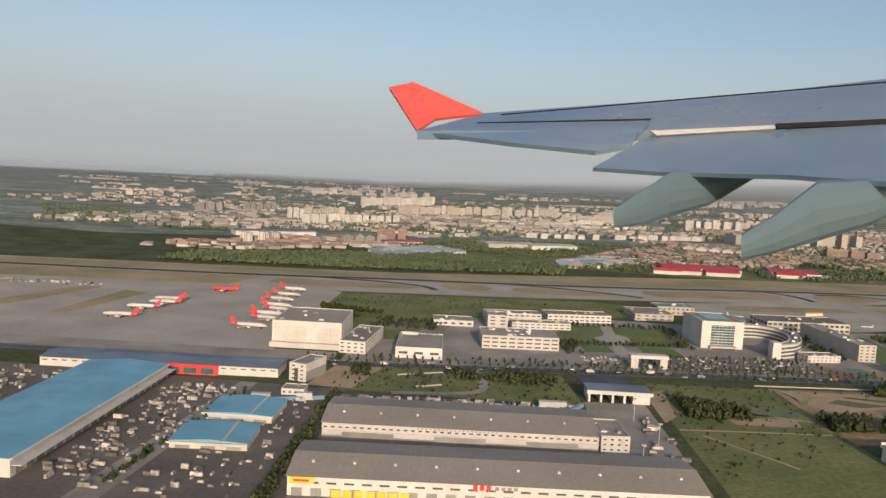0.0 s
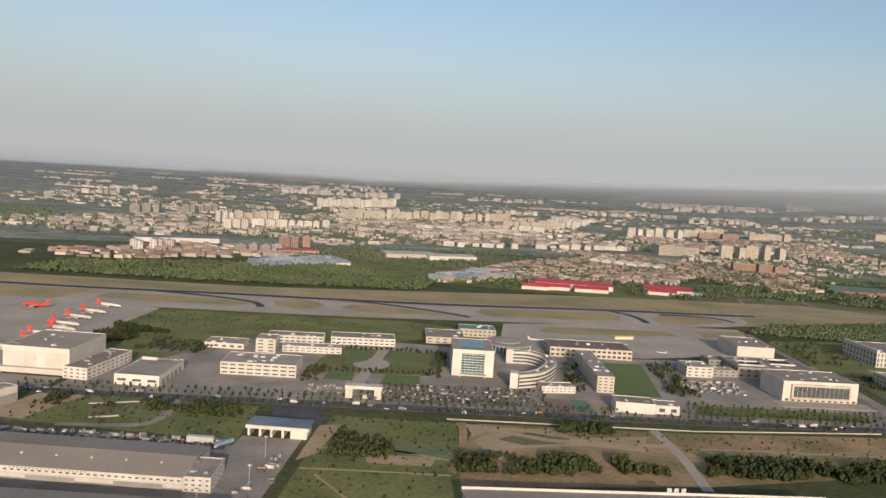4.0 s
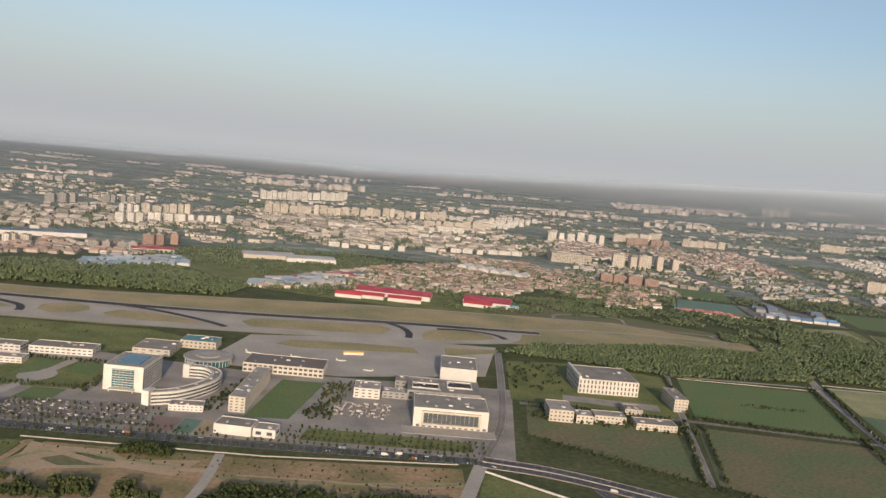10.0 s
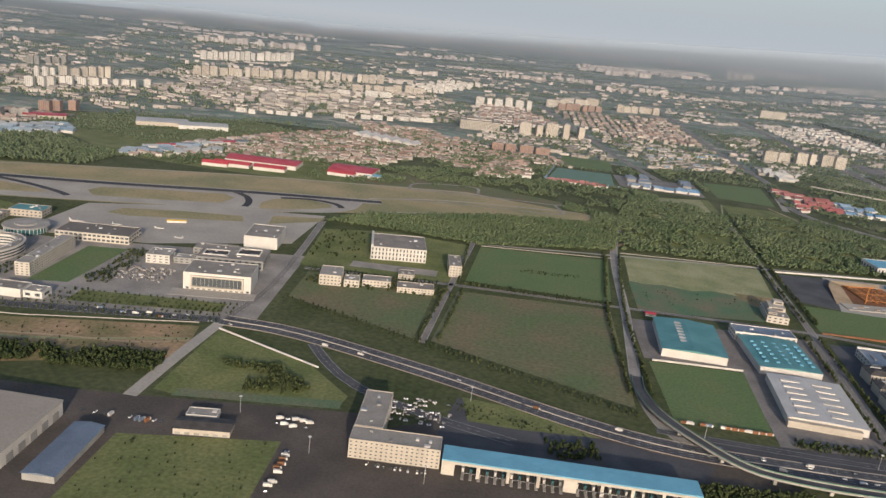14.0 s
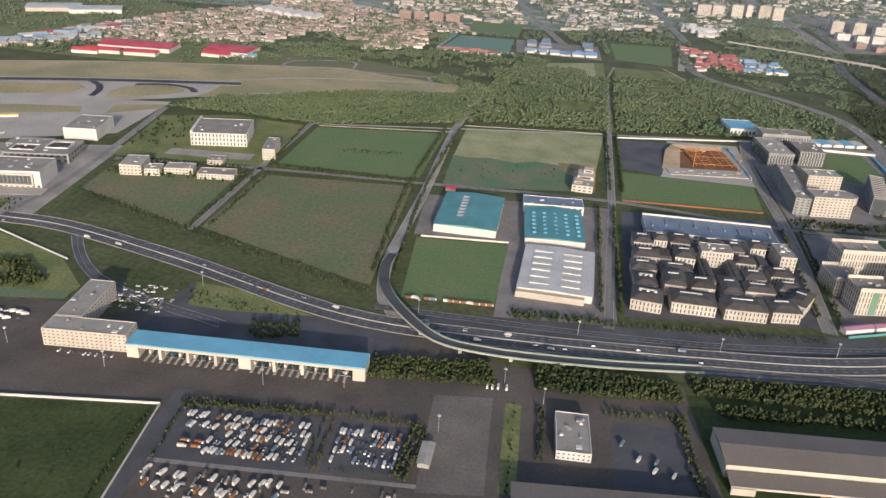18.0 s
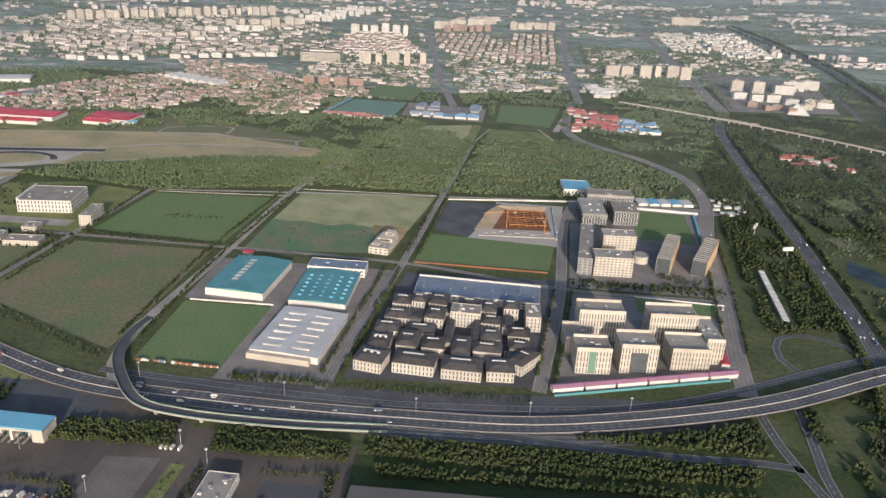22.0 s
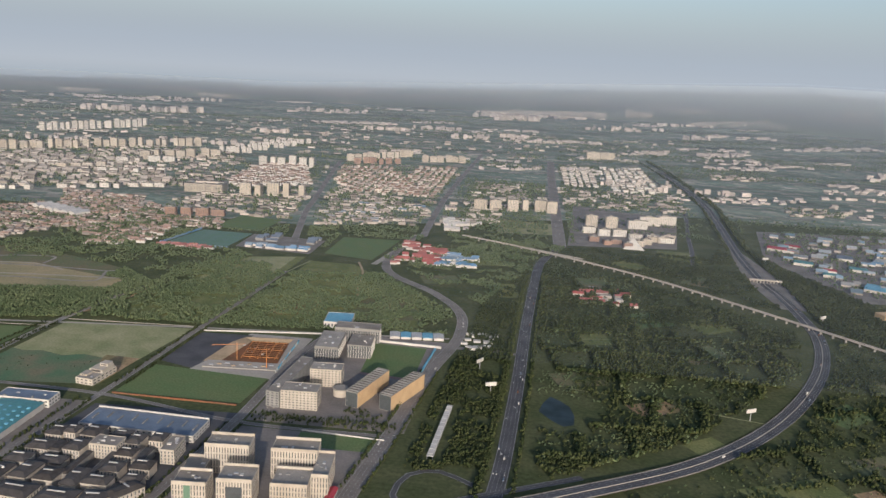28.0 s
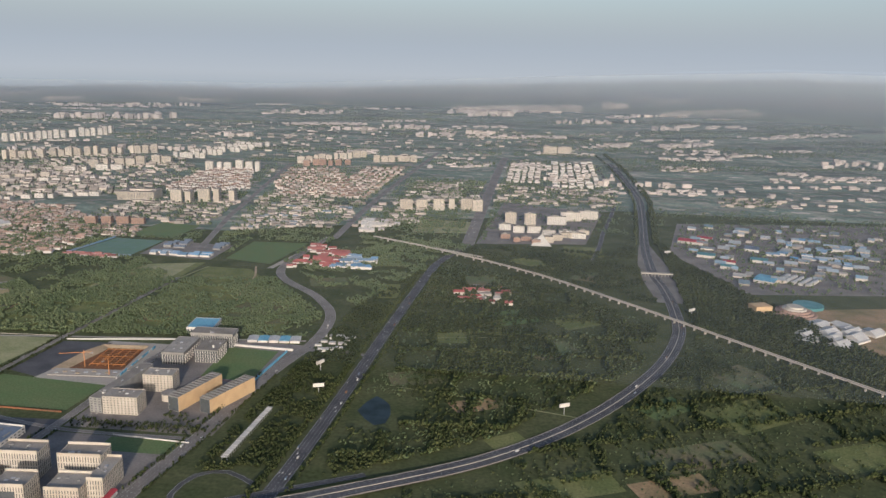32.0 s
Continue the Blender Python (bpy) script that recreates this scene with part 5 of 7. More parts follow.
for fx, fy, fw_, fd, fh_ in ((657, 360, 4.5, 26, 4.5), (671, 362, 5, 26, 4.6), (637, 375, 8, 12, 4.4), (687, 376, 6, 14, 4.6), (655, 386, 6, 12, 4.6), (690, 340, 7, 9, 4.4)):
    t_ = thing("courtyard_wing", "low wing with dark slate roof joining two offices", "building", fx, fy, 0, group="dark-roofed office compound")
    block(t_, fw_, fd, fh_, "greyw", "darkw")
    part("attic", MB().box(-fw_ / 2 + 0.2, -fd / 2 + 0.4, fh_, fw_ / 2 - 0.2, fd / 2 - 0.4, fh_ + 1.0, taper=1.0), "darkw", t_)
lb = office("long_block", "wide low hall with blue-grey roof closing the compound", 668, 414, -1, 72, 23, 4.6, 2, 20, 6, "white", "slateblue", units=0)
part("roof_edge", MB().box(-36, 10.6, 4.62, 36, 11.5, 5.5), "white", lb)
for i in range(9):
    part("roof_vent", MB().box(-32 + 8 * i, -4 + 3 * (i % 2), 4.3, -31.2 + 8 * i, 3 + 3 * (i % 2), 4.9), "greyw", lb)
# pale office blocks
for n_o, (fx, fy, fw_, fd, fh_) in enumerate([(729, 345, 17, 14, 13), (751, 350, 18, 16, 15), (777, 358, 19, 18, 11.5), (735, 380, 24, 14, 16.5), (772, 382, 25, 14, 17), (722, 364, 12, 18, 9), (790, 372, 9, 26, 13)]):
    t_ = office("pale_office", "tall cream office block with narrow vertical windows", fx, fy, 6, fw_, fd, fh_, 4, int(fw_ / 1.5), int(fd / 2), "cream", "flatroof", 0.42, 0.84, "flr", units=4, group="pale office blocks")
    for y0 in (-fd / 2, fd / 2 - 0.6):
        part("roof_frame", MB().box(-fw_ / 2, y0, fh_ + 0.01, fw_ / 2, y0 + 0.6, fh_ + 1.4), "cream", t_)
    if n_o == 1:
        part("glass_front", MB().box(-4.2, -fd / 2 - 0.16, 0.4, 4.2, -fd / 2 - 0.06, fh_ - 3.2), "glass", t_, "tall dark glazed front")
    if n_o == 0:
        part("green_panel", MB().box(-2.4, -fd / 2 - 0.16, 0.4, 1.0, -fd / 2 - 0.06, fh_ - 0.8), "court", t_, "tall green panel")
for i in range(6):
    shed("site_cabin", "long mauve-roofed site cabin by the highway", 717 + 15.3 * i, 321 + 5.2 * i, 19, 15, 4, 2.6, 0.8, "white", "mauve", "x", 6)
shed("pink_shed", "small shed with a pink roof", 797, 362, 90, 12, 4, 2.5, 0.8, "white", "redroof")
# technology campus
office("cream_block", "cream office block with square windows", 749, 467, 4, 24, 14, 13, 7, 10, 5, "cream", units=5)
office("cream_block", "cream office block with square windows", 756, 506, 5, 22, 13, 13, 7, 9, 5, "cream", units=5)
office("spine_block", "long grey office spine with flat roof", 734, 492, -4, 9, 64, 11, 6, 3, 24, "greyw", units=6, faces="fl")
dr = thing("round_pavilion", "round cream pavilion with flat roof", "building", 770, 489, 0)
part("wall", MB().tube(0, 0, 0, 5, 5, 5, 20), "cream", dr)
part("roof", MB().tube(0, 0, 5, 5.5, 5.4, 5, 20), "flatroof", dr)
for x, a in ((788, -16), (812, -20)):
    t_ = thing("ochre_slab", "narrow slab with ochre side wall and dark glass ends", "building", x, 494, a)
    block(t_, 9, 46, 11, "greyw")
    part("cladding", MB().box(4.52, -23, 0.2, 4.6, 23, 10.9), "orange", t_, "smooth ochre side cladding")
    part("glass_end", MB().box(-4.2, -23.12, 0.4, 4.2, -23.02, 10.4), "glass", t_)
    for i in range(12):
        part("roof_rail", MB().box(-4.3, -21 + 3.7 * i, 11.0, 4.3, -20.4 + 3.7 * i, 11.5), "greyw", t_)
    openings(t_, 9, 46, 0.6, 9.8, 6, 0, 12, 0.6, 0.6, "l", frame="greyw")
fin = MB().box(-0.16, -0.5, 0, 0.16, 0, 1.5).data("louvre", "white")
for x, y, w, d, h in ((742, 568, 18, 36, 10), (766, 570, 18, 24, 10.6), (757, 599, 36, 15, 12)):
    t_ = thing("stepped_lab", "grey laboratory block wrapped in rows of white louvres", "building", x, y, 4, group="stepped laboratory blocks")
    block(t_, w, d, h, "greyw")
    clutter(t_, w, d, h - 0.3, 5)
    for k in range(int((h - 0.8) / 1.9)):
        z = 0.5 + 1.9 * k
        part("glass_band", MB().box(-w / 2 - 0.05, -d / 2 - 0.05, z, w / 2 + 0.05, d / 2 + 0.05, z + 1.5), "glass", t_)
        for i in range(int(w / 2)):
            part("louvre", fin, "", t_).matrix_basis = pose(-w / 2 + 1 + 2 * i, -d / 2 - 0.06, z, 0, 12 if k % 2 else -12, 0)
        for i in range(int(d / 4)):
            part("louvre", fin, "", t_).matrix_basis = pose(w / 2 + 0.06, -d / 2 + 2 + 4 * i, z, 0, 0, 90) @ pose(0, 0, 0, 0, 12 if k % 2 else -12, 0)
office("pool_hall", "white hall with a bright blue roof", 733, 632, 6, 23, 26, 6, 1, 8, 6, "white", "blueroof", units=0)
for i in range(5):
    shed("site_hut", "row of white site huts with blue roofs", 785 + 9 * i, 614 + 1.2 * i, 10, 8, 12, 2, 0.6, "white", "blueroof" if i % 2 else "whiteroof", "y", 3)
# building site
bs = thing("building_pit", "open building pit with orange formwork, sandy banks and slabs", "building site", 688, 546, 6)
part("pit_floor", MB().box(-20, -18, 0.1, 22, 26, 0.22), "clay", bs, "rust-brown floor of an excavation")
for i in range(14):
    part("formwork_beam", MB().box(-7 + 2.1 * i, -12 + 0.9 * (i % 3), 0.9, -6.5 + 2.1 * i, 24 - 1.3 * (i % 2), 1.5), "clay" if i % 3 else "craneorange", bs)
for i in range(9):
    part("formwork_beam", MB().box(-7 + 0.8 * (i % 2), -10 + 3.9 * i, 1.52, 21, -9.5 + 3.9 * i, 1.9), "clay" if i % 4 else "craneorange", bs)
for i in range(8):
    for j in range(4):
        part("prop", MB().box(-5.9 + 3.6 * i, -7 + 9 * j, 0.22, -5.5 + 3.6 * i, -6.6 + 9 * j, 0.9), "steel", bs)
part("sand_bank", MB().quad([(-33, -20, 0.12), (-20, -18, 0.3), (-8, 26, 0.3), (-14, 30, 2.2), (-22, 16, 2.2)]).quad([(-14, 30, 2.2), (-8, 26, 0.3), (22, 26, 0.3), (24, 31, 2.0)]), "sand", bs, "pale sandy bank")
part("slab", MB().box(-30, -31, 0.1, 24, -18.2, 0.7).box(22.1, -18, 0.1, 27, 26, 0.8), "concrete", bs)
for i in range(9):
    part("stacked_timber", MB().box(-26 + 5.4 * i, -28 + 2.2 * (i % 3), 0.7, -23 + 5.4 * i, -26.6 + 2.2 * (i % 3), 1.2), "sand" if i % 2 else "steel", bs)
for i in range(11):
    part("hoarding", MB().box(24 + 0.4 * i, -34 + 6 * i, 0.1, 24.5 + 0.4 * i, -28.2 + 6 * i, 1.9), "blueroof" if i % 3 else "white", bs)
def crane(x, y, h, a):
    t_ = thing("tower_crane", "slim orange tower crane", "crane", x, y, a)
    part("mast", MB().box(-0.22, -0.22, 0.1, 0.22, 0.22, h), "craneorange", t_)
    jib = part("jib", MB().box(-6, -0.14, h, 18, 0.14, h + 0.32), "craneorange", t_)
    part("apex", MB().box(-0.2, -0.14, h + 0.32, 0.2, 0.14, h + 2.0, taper=0.08), "craneorange", t_)
    part("counterweight", MB().box(-6.5, -0.6, h - 0.9, -4.6, 0.6, h), "greyw", jib)
crane(680, 532, 12, 200)
crane(707, 520, 14, 80)
wl = thing("covered_walkway", "long white roofed walkway beside trees", "walkway", 844, 449, 87)
for i in range(24):
    part("roof_panel", MB().box(-36 + 3 * i, -1.9, 2.5 + 0.12 * (i % 2), -33.06 + 3 * i, 1.9, 2.8 + 0.12 * (i % 2), taper=0.1), "white", wl)
    for y in (-1.6, 1.6):
        part("post", MB().box(-35 + 3 * i, y - 0.1, 0, -34.8 + 3 * i, y + 0.1, 2.5), "steel", wl)

# ---- trees ----
rng = np.random.default_rng(7)
_t = (1 + 5 ** 0.5) / 2
ICO_V = np.array([(-1, _t, 0), (1, _t, 0), (-1, -_t, 0), (1, -_t, 0), (0, -1, _t), (0, 1, _t), (0, -1, -_t), (0, 1, -_t), (_t, 0, -1), (_t, 0, 1), (-_t, 0, -1), (-_t, 0, 1)]) / 1.902
ICO_F = np.array([(0, 11, 5), (0, 5, 1), (0, 1, 7), (0, 7, 10), (0, 10, 11), (1, 5, 9), (5, 11, 4), (11, 10, 2), (10, 7, 6), (7, 1, 8), (3, 9, 4), (3, 4, 2), (3, 2, 6), (3, 6, 8), (3, 8, 9), (4, 9, 5), (2, 4, 11), (6, 2, 10), (8, 6, 7), (9, 8, 1)])

PEN_V = np.array([(0, 0, 1), (0, 0, -0.8)] + [(math.cos(1.2566 * i), math.sin(1.2566 * i), 0.25 * (-1) ** i) for i in range(5)])
PEN_F = np.array([(0, 2 + i, 2 + (i + 1) % 5) for i in range(5)] + [(1, 2 + (i + 1) % 5, 2 + i) for i in range(5)])

def clumps(name, centres, radii, material="leaf", squash=1.15, fine=False):
    """Many small uneven leaf clumps as one mesh."""
    n = len(centres)
    V_, F__ = (ICO_V, ICO_F) if fine else (PEN_V, PEN_F)
    k = len(V_)
    v = np.repeat(V_[None], n, 0) * rng.uniform(0.62, 1.3, (n, k, 1)) * np.asarray(radii).reshape(n, 1, 1) * np.array([1, 1, squash])
    v = (v + np.asarray(centres)[:, None]).reshape(-1, 3)
    f = (F__[None] + k * np.arange(n)[:, None, None]).reshape(-1, 3)
    me = bpy.data.meshes.new(name)
    me.vertices.add(len(v))
    me.vertices.foreach_set("co", v.ravel())
    me.loops.add(len(f) * 3)
    me.loops.foreach_set("vertex_index", f.ravel().astype(np.int32))
    me.polygons.add(len(f))
    me.polygons.foreach_set("loop_start", np.arange(0, 3 * len(f), 3, dtype=np.int32))
    me.materials.append(M[material])
    me.update()
    me.validate()
    return me

def crowns(xy, size, per=3):
    """Centres and radii of the clumps that make up a crown at each place."""
    n = len(xy)
    size = np.broadcast_to(size, (n,)) * rng.uniform(0.7, 1.35, n)
    c, r = [], []
    if per > 4:
        for k in range(per):
            a, q, h = rng.uniform(0, 6.2832, n), rng.uniform(0.1, 0.62, n), rng.random(n)
            q = q * np.sqrt(1.05 - h)
            c.append(np.c_[xy + (q * size)[:, None] * np.c_[np.cos(a), np.sin(a)], size * (0.5 + 1.05 * h)])
            r.append(size * rng.uniform(0.26, 0.42, n))
        return np.concatenate(c), np.concatenate(r)
    for k in range(per):
        o = rng.normal(0, 0.33, (n, 2)) * size[:, None]
        c.append(np.c_[xy + o, size * (0.75 + 0.38 * k) + rng.normal(0, 0.1, n) * size])
        r.append(size * (0.62 - 0.1 * k))
    return np.concatenate(c), np.concatenate(r)

def clear_of(xy, areas):
    """Drop the places that lie in any of the areas."""
    for q in areas:
        xy = xy[~inside(xy[:, 0], xy[:, 1], q)]
    return xy

def wood(poly, n, size, label, name="trees", gap=0.0, per=2, avoid=(), material="leaf"):
    xs, ys = [p[0] for p in poly], [p[1] for p in poly]
    xy = np.c_[rng.uniform(min(xs), max(xs), n * 3), rng.uniform(min(ys), max(ys), n * 3)]
    xy = xy[inside(xy[:, 0], xy[:, 1], poly)][:n]
    xy = clear_of(xy, list(avoid) + (FAR if max(ys) > 850 else []))
    if gap:
        keep = np.array([noise.noise(Vector((x * 0.035, y * 0.05, 1.7))) + 0.5 * noise.noise(Vector((x * 0.11, y * 0.11, 4.2))) > gap - 0.5 for x, y in xy])
        xy = xy[keep]
    if len(xy):
        c_, r_ = crowns(xy, size, per)
        if max(ys) > 1500:
            c_[:, 2] += np.array([rise(x, y) for x, y in c_[:, :2]])
        solo(name, clumps(name, c_, r_, material, fine=per > 2), (), label, "trees", kind="stuff")

def tree_row(pts, step, size, label, off=(0.0,), per=5, jitter=0.3):
    L = np.array(spline(pts, step))
    t = np.gradient(L, axis=0)
    t /= np.linalg.norm(t, axis=1)[:, None] + 1e-9
    nrm = np.stack([-t[:, 1], t[:, 0]], 1)
    xy = np.concatenate([L + nrm * o for o in off]) + rng.normal(0, jitter, (len(L) * len(off), 2))
    xy = xy[rng.random(len(xy)) > 0.08]
    ob = solo("tree_row", clumps("tree_row", *crowns(xy, size, per), fine=True), (), label, "trees", kind="stuff")
    mb = MB()
    for x, y in xy:
        mb.tube(x, y, 0, size * 0.7, size * 0.09, size * 0.05, 4)
    solo("tree_trunks", mb, "bark", "thin brown trunks of roadside trees", "trees", kind="stuff")

def corridor(pts, half):
    L = np.array(spline(pts, 40))
    t = np.gradient(L, axis=0)
    t /= np.linalg.norm(t, axis=1)[:, None]
    nrm = np.stack([-t[:, 1], t[:, 0]], 1)
    return [tuple(p) for p in L + nrm * half] + [tuple(p) for p in (L - nrm * half)[::-1]]
FAR = [corridor(q, h) for q, h in (([(930, 1000), (928, 1319), (926, 1750), (932, 2200)], 15), ([(752, 998), (746, 1200), (745, 1374), (752, 1783), (766, 2400)], 11), ([(612, 880), (590, 980), (560, 1120), (548, 1202), (503, 1470), (470, 1680)], 13), ([(1161, 775), (1157, 915), (1163, 1050), (1185, 1294), (1194, 1461), (1183, 1797), (1158, 2080)], 14))]
HWY = [(640, 284), (713, 290), (802, 318), (919, 386), (1003, 445), (1069, 518), (1124, 612), (1157, 712), (1167, 850), (1172, 1130)]
AV_H = [(868, 300), (882, 387), (889, 523), (893, 670), (901, 860), (908, 920), (930, 1000)]
FAN = [(800, 330), (828, 330), (826, 262), (845, 225), (812, 225), (806, 270)]
AV_G = [(802, 330), (806, 372), (814, 439), (824, 544), (837, 623), (832, 691), (801, 747), (735, 832)]
RAIL = [(1330, 545), (1206, 680), (1116, 778), (1020, 873), (894, 962), (803, 1012)]
ROADS = [corridor(HWY, 9), corridor(AV_H, 7.5), corridor(AV_G, 7), corridor(RAIL, 3), [(837, 408), (850, 408), (853, 490), (840, 490)]]
wood([(288, 560), (345, 560), (410, 550), (512, 585), (530, 700), (480, 740), (475, 690), (345, 640)], 8000, 1.5, "dense dark plantation beside the airfield", avoid=[STRAW], material="hazeleaf")
wood([(-720, 1190), (-540, 900), (-430, 930), (-470, 1010), (-590, 1190)], 1500, 2.6, "dark woods beside a far suburb", gap=0.2, per=1, material="hazeleaf")
wood([(60, 700), (150, 690), (250, 705), (330, 740), (270, 800), (330, 870), (240, 790), (150, 770), (90, 730)], 900, 1.8, "trees round works halls beyond the runway", gap=0.3, per=2, avoid=[[(130, 690), (232, 690), (232, 768), (130, 768)], [(245, 728), (300, 728), (300, 780), (245, 780)]], material="hazeleaf")
wood([(-120, 830), (40, 770), (70, 810), (150, 960), (80, 1000), (-60, 960)], 1500, 2.0, "trees and scrub round far works halls", gap=0.35, per=1, material="hazeleaf")
wood([(516, 590), (626, 596), (640, 770), (560, 850), (530, 720)], 5200, 1.6, "patchy dark wood", gap=0.18, avoid=ROADS, material="hazeleaf")
wood([(632, 600), (725, 612), (826, 628), (825, 690), (740, 800), (645, 780)], 6500, 1.6, "scrubby wood with gaps", gap=0.22, avoid=ROADS, material="hazeleaf")
wood([(-260, 585), (-120, 600), (50, 640), (60, 700), (-60, 760), (-260, 650)], 4500, 1.8, "dense far wood beyond the runway", material="hazeleaf")
wood([(250, 700), (400, 760), (530, 730), (560, 850), (400, 860), (280, 800)], 3500, 1.6, "belt of trees beyond the airfield", gap=0.4, avoid=[STRAW], material="hazeleaf")
BEND = [(905, 400), (1000, 470), (1110, 610), (1140, 720), (1010, 860), (905, 930)]
POND = [(897, 470), (938, 464), (936, 520), (912, 530), (898, 515)]
def plots(poly, n, size, label, cell, ang, seed, avoid=(), floor=0.12, material="leaf"):
    """Trees in small plots: hedges along the borders, meadow, scrub or orchard between them."""
    xs, ys = [p[0] for p in poly], [p[1] for p in poly]
    xy = np.c_[rng.uniform(min(xs), max(xs), n * 2), rng.uniform(min(ys), max(ys), n * 2)]
    xy = clear_of(xy[inside(xy[:, 0], xy[:, 1], poly)], avoid)[:n]
    c_, s_ = math.cos(radians(ang)), math.sin(radians(ang))
    u, v = (c_ * xy[:, 0] + s_ * xy[:, 1]) / cell[0], (c_ * xy[:, 1] - s_ * xy[:, 0]) / cell[1]
    u += 0.35 * np.floor(v) + 0.06 * np.sin(v * 5)
    dens = np.random.default_rng(seed).choice([0.02, floor, 0.3, 0.9], (97, 89), p=[0.26, 0.28, 0.27, 0.19])[np.floor(u).astype(int) % 97, np.floor(v).astype(int) % 89]
    edge = np.minimum(np.minimum(u % 1, 1 - u % 1) * cell[0], np.minimum(v % 1, 1 - v % 1) * cell[1])
    hedge = (edge < 2.4) & (np.sin(u * 2.1 + 7 * np.floor(v)) + np.sin(v * 1.7) > -0.6)
    keep = rng.random(len(xy)) < np.where(hedge, 0.95, dens * 0.7)
    big = np.where(hedge, 1.2, 0.8)[keep]
    centres, radii = crowns(xy[keep], size * big, 2)
    solo("trees", clumps("trees", centres, radii, material), (), label, "trees", kind="stuff")
plots(BEND, 25000, 1.9, "hedged plots, orchards and scrub inside the highway bend", (34, 46), 4, 3, ROADS + [POND])
plots(BEND, 6000, 1.4, "pale low scrub inside the highway bend", (34, 46), 4, 5, ROADS + [POND], 0.4, "hazeleaf")
wood([(900, 300), (1400, 420), (1400, 560), (1200, 690), (1170, 700), (1080, 505), (935, 378)], 3000, 0.9, "low scrub beyond the highway", "scrub", gap=0.2, per=1, avoid=ROADS, material="hazeleaf")
wood([(828, 400), (880, 400), (893, 700), (898, 900), (850, 720), (842, 600)], 3500, 1.6, "belt of trees between two avenues", gap=0.3, avoid=ROADS)
wood([(850, 720), (898, 880), (800, 1000), (740, 850)], 3500, 1.7, "scrub and trees", gap=0.45, avoid=ROADS, material="hazeleaf")
plots([(890, 300), (1400, 420), (1400, 560), (1200, 690), (1170, 700), (1080, 505), (935, 378)], 20000, 1.7, "dark woods and overgrown hedged fields beyond the highway", (60, 40), 24, 9, ROADS, 0.2)
wood([(1170, 720), (1300, 600), (1330, 660), (1250, 850), (1190, 1010), (1180, 1100)], 4500, 1.8, "dense belt of trees along the highway", avoid=ROADS)
wood([(905, 945), (1160, 780), (1165, 1150), (1120, 1000), (940, 1005)], 4000, 1.8, "trees around the railway", gap=0.4, avoid=ROADS)
wood([(143, 304), (165, 307), (163, 314), (146, 313)], 90, 1.6, "dark bushes on wasteland", per=8)
wood([(108, 252), (107, 267), (152, 276), (156, 262)], 420, 1.5, "dark bushes on wasteland", per=8, gap=0.32)
wood([(160, 278), (174, 280), (179, 268), (162, 265)], 160, 1.5, "dark bushes on wasteland", per=8, gap=0.32)
wood([(190, 286), (228, 292), (282, 302), (284, 284), (230, 275), (190, 270)], 700, 1.6, "dark bushes on wasteland", gap=0.42, per=8)
wood([(63, 280), (84, 272), (85, 258), (64, 256)], 150, 1.5, "dark bushes on a meadow", per=8)
wood([(-20, 285), (24, 285), (20, 300), (-52, 296), (-54, 280)], 300, 1.2, "bushes on a meadow", gap=0.4)
wood([(298, 302), (350, 308), (366, 286), (303, 275)], 700, 1.2, "bushes below the highway", gap=0.5, per=7)
wood([(-96, 430), (-94, 340), (-60, 415)], 500, 1.2, "trees at the apron edge", gap=0.4)
wood([(506, 244), (556, 247), (554, 262), (508, 258)], 640, 1.3, "dense belt of dark trees", per=6)
wood([(572, 247), (628, 250), (628, 262), (572, 264)], 720, 1.3, "dense belt of dark trees", per=6)
wood([(633, 256), (714, 256), (790, 262), (796, 274), (714, 272), (633, 268)], 1400, 1.3, "dense belt of dark trees", per=6)
wood([(716, 282), (749, 282), (800, 283), (800, 306), (770, 301), (720, 288)], 700, 1.5, "belt of trees below the highway", avoid=ROADS)
wood([(830, 225), (900, 225), (930, 372), (862, 340), (832, 322)], 2200, 1.5, "dark trees beside slip roads", gap=0.3, avoid=ROADS + [FAN])
wood([(640, 243), (790, 252), (790, 256), (640, 250)], 420, 1.3, "row of bushes behind a warehouse", per=7)
wood([(820, 296), (862, 300), (864, 340), (826, 330)], 400, 1.5, "trees beside ramps", gap=0.3, avoid=ROADS)
TR = "row of small green roadside trees"
tree_row([(-73, 301), (56, 319), (174, 335), (286, 353)], 3.2, 1.1, TR, (-8, 0, 6))
tree_row([(60, 338), (140, 352)], 3.0, 1.0, TR, (-14, -7, 0, 7))
tree_row([(30, 364), (84, 374)], 2.6, 1.1, TR, (-1, 1))
tree_row([(32, 414), (88, 419)], 2.6, 1.1, TR, (-1, 1))
tree_row([(200, 352), (290, 362)], 3.0, 1.0, TR, (-4, 2, 8))
tree_row([(394, 362), (400, 444)], 2.0, 1.2, TR, (-5, 5))
tree_row([(404, 456), (497, 454)], 2.0, 1.2, TR, (-1.5, 1.5))
tree_row([(498, 330), (498, 440), (508, 570)], 2.0, 1.4, TR, (5, -5.5))
tree_row([(310, 392), (395, 354), (494, 310)], 3.0, 1.1, TR, (1, -3))
tree_row([(606, 312), (613, 440)], 2.2, 1.5, TR, (4.5, -4.5))
tree_row([(628, 590), (622, 470)], 2.2, 1.4, TR, (4, -4))
tree_row([(708, 330), (718, 430)], 2.2, 1.4, TR, (5, -5))
tree_row([(560, 300), (700, 306)], 2.4, 1.0, TR, (0, 3))
tree_row([(730, 445), (815, 448)], 2.4, 1.0, TR, (0, 3))
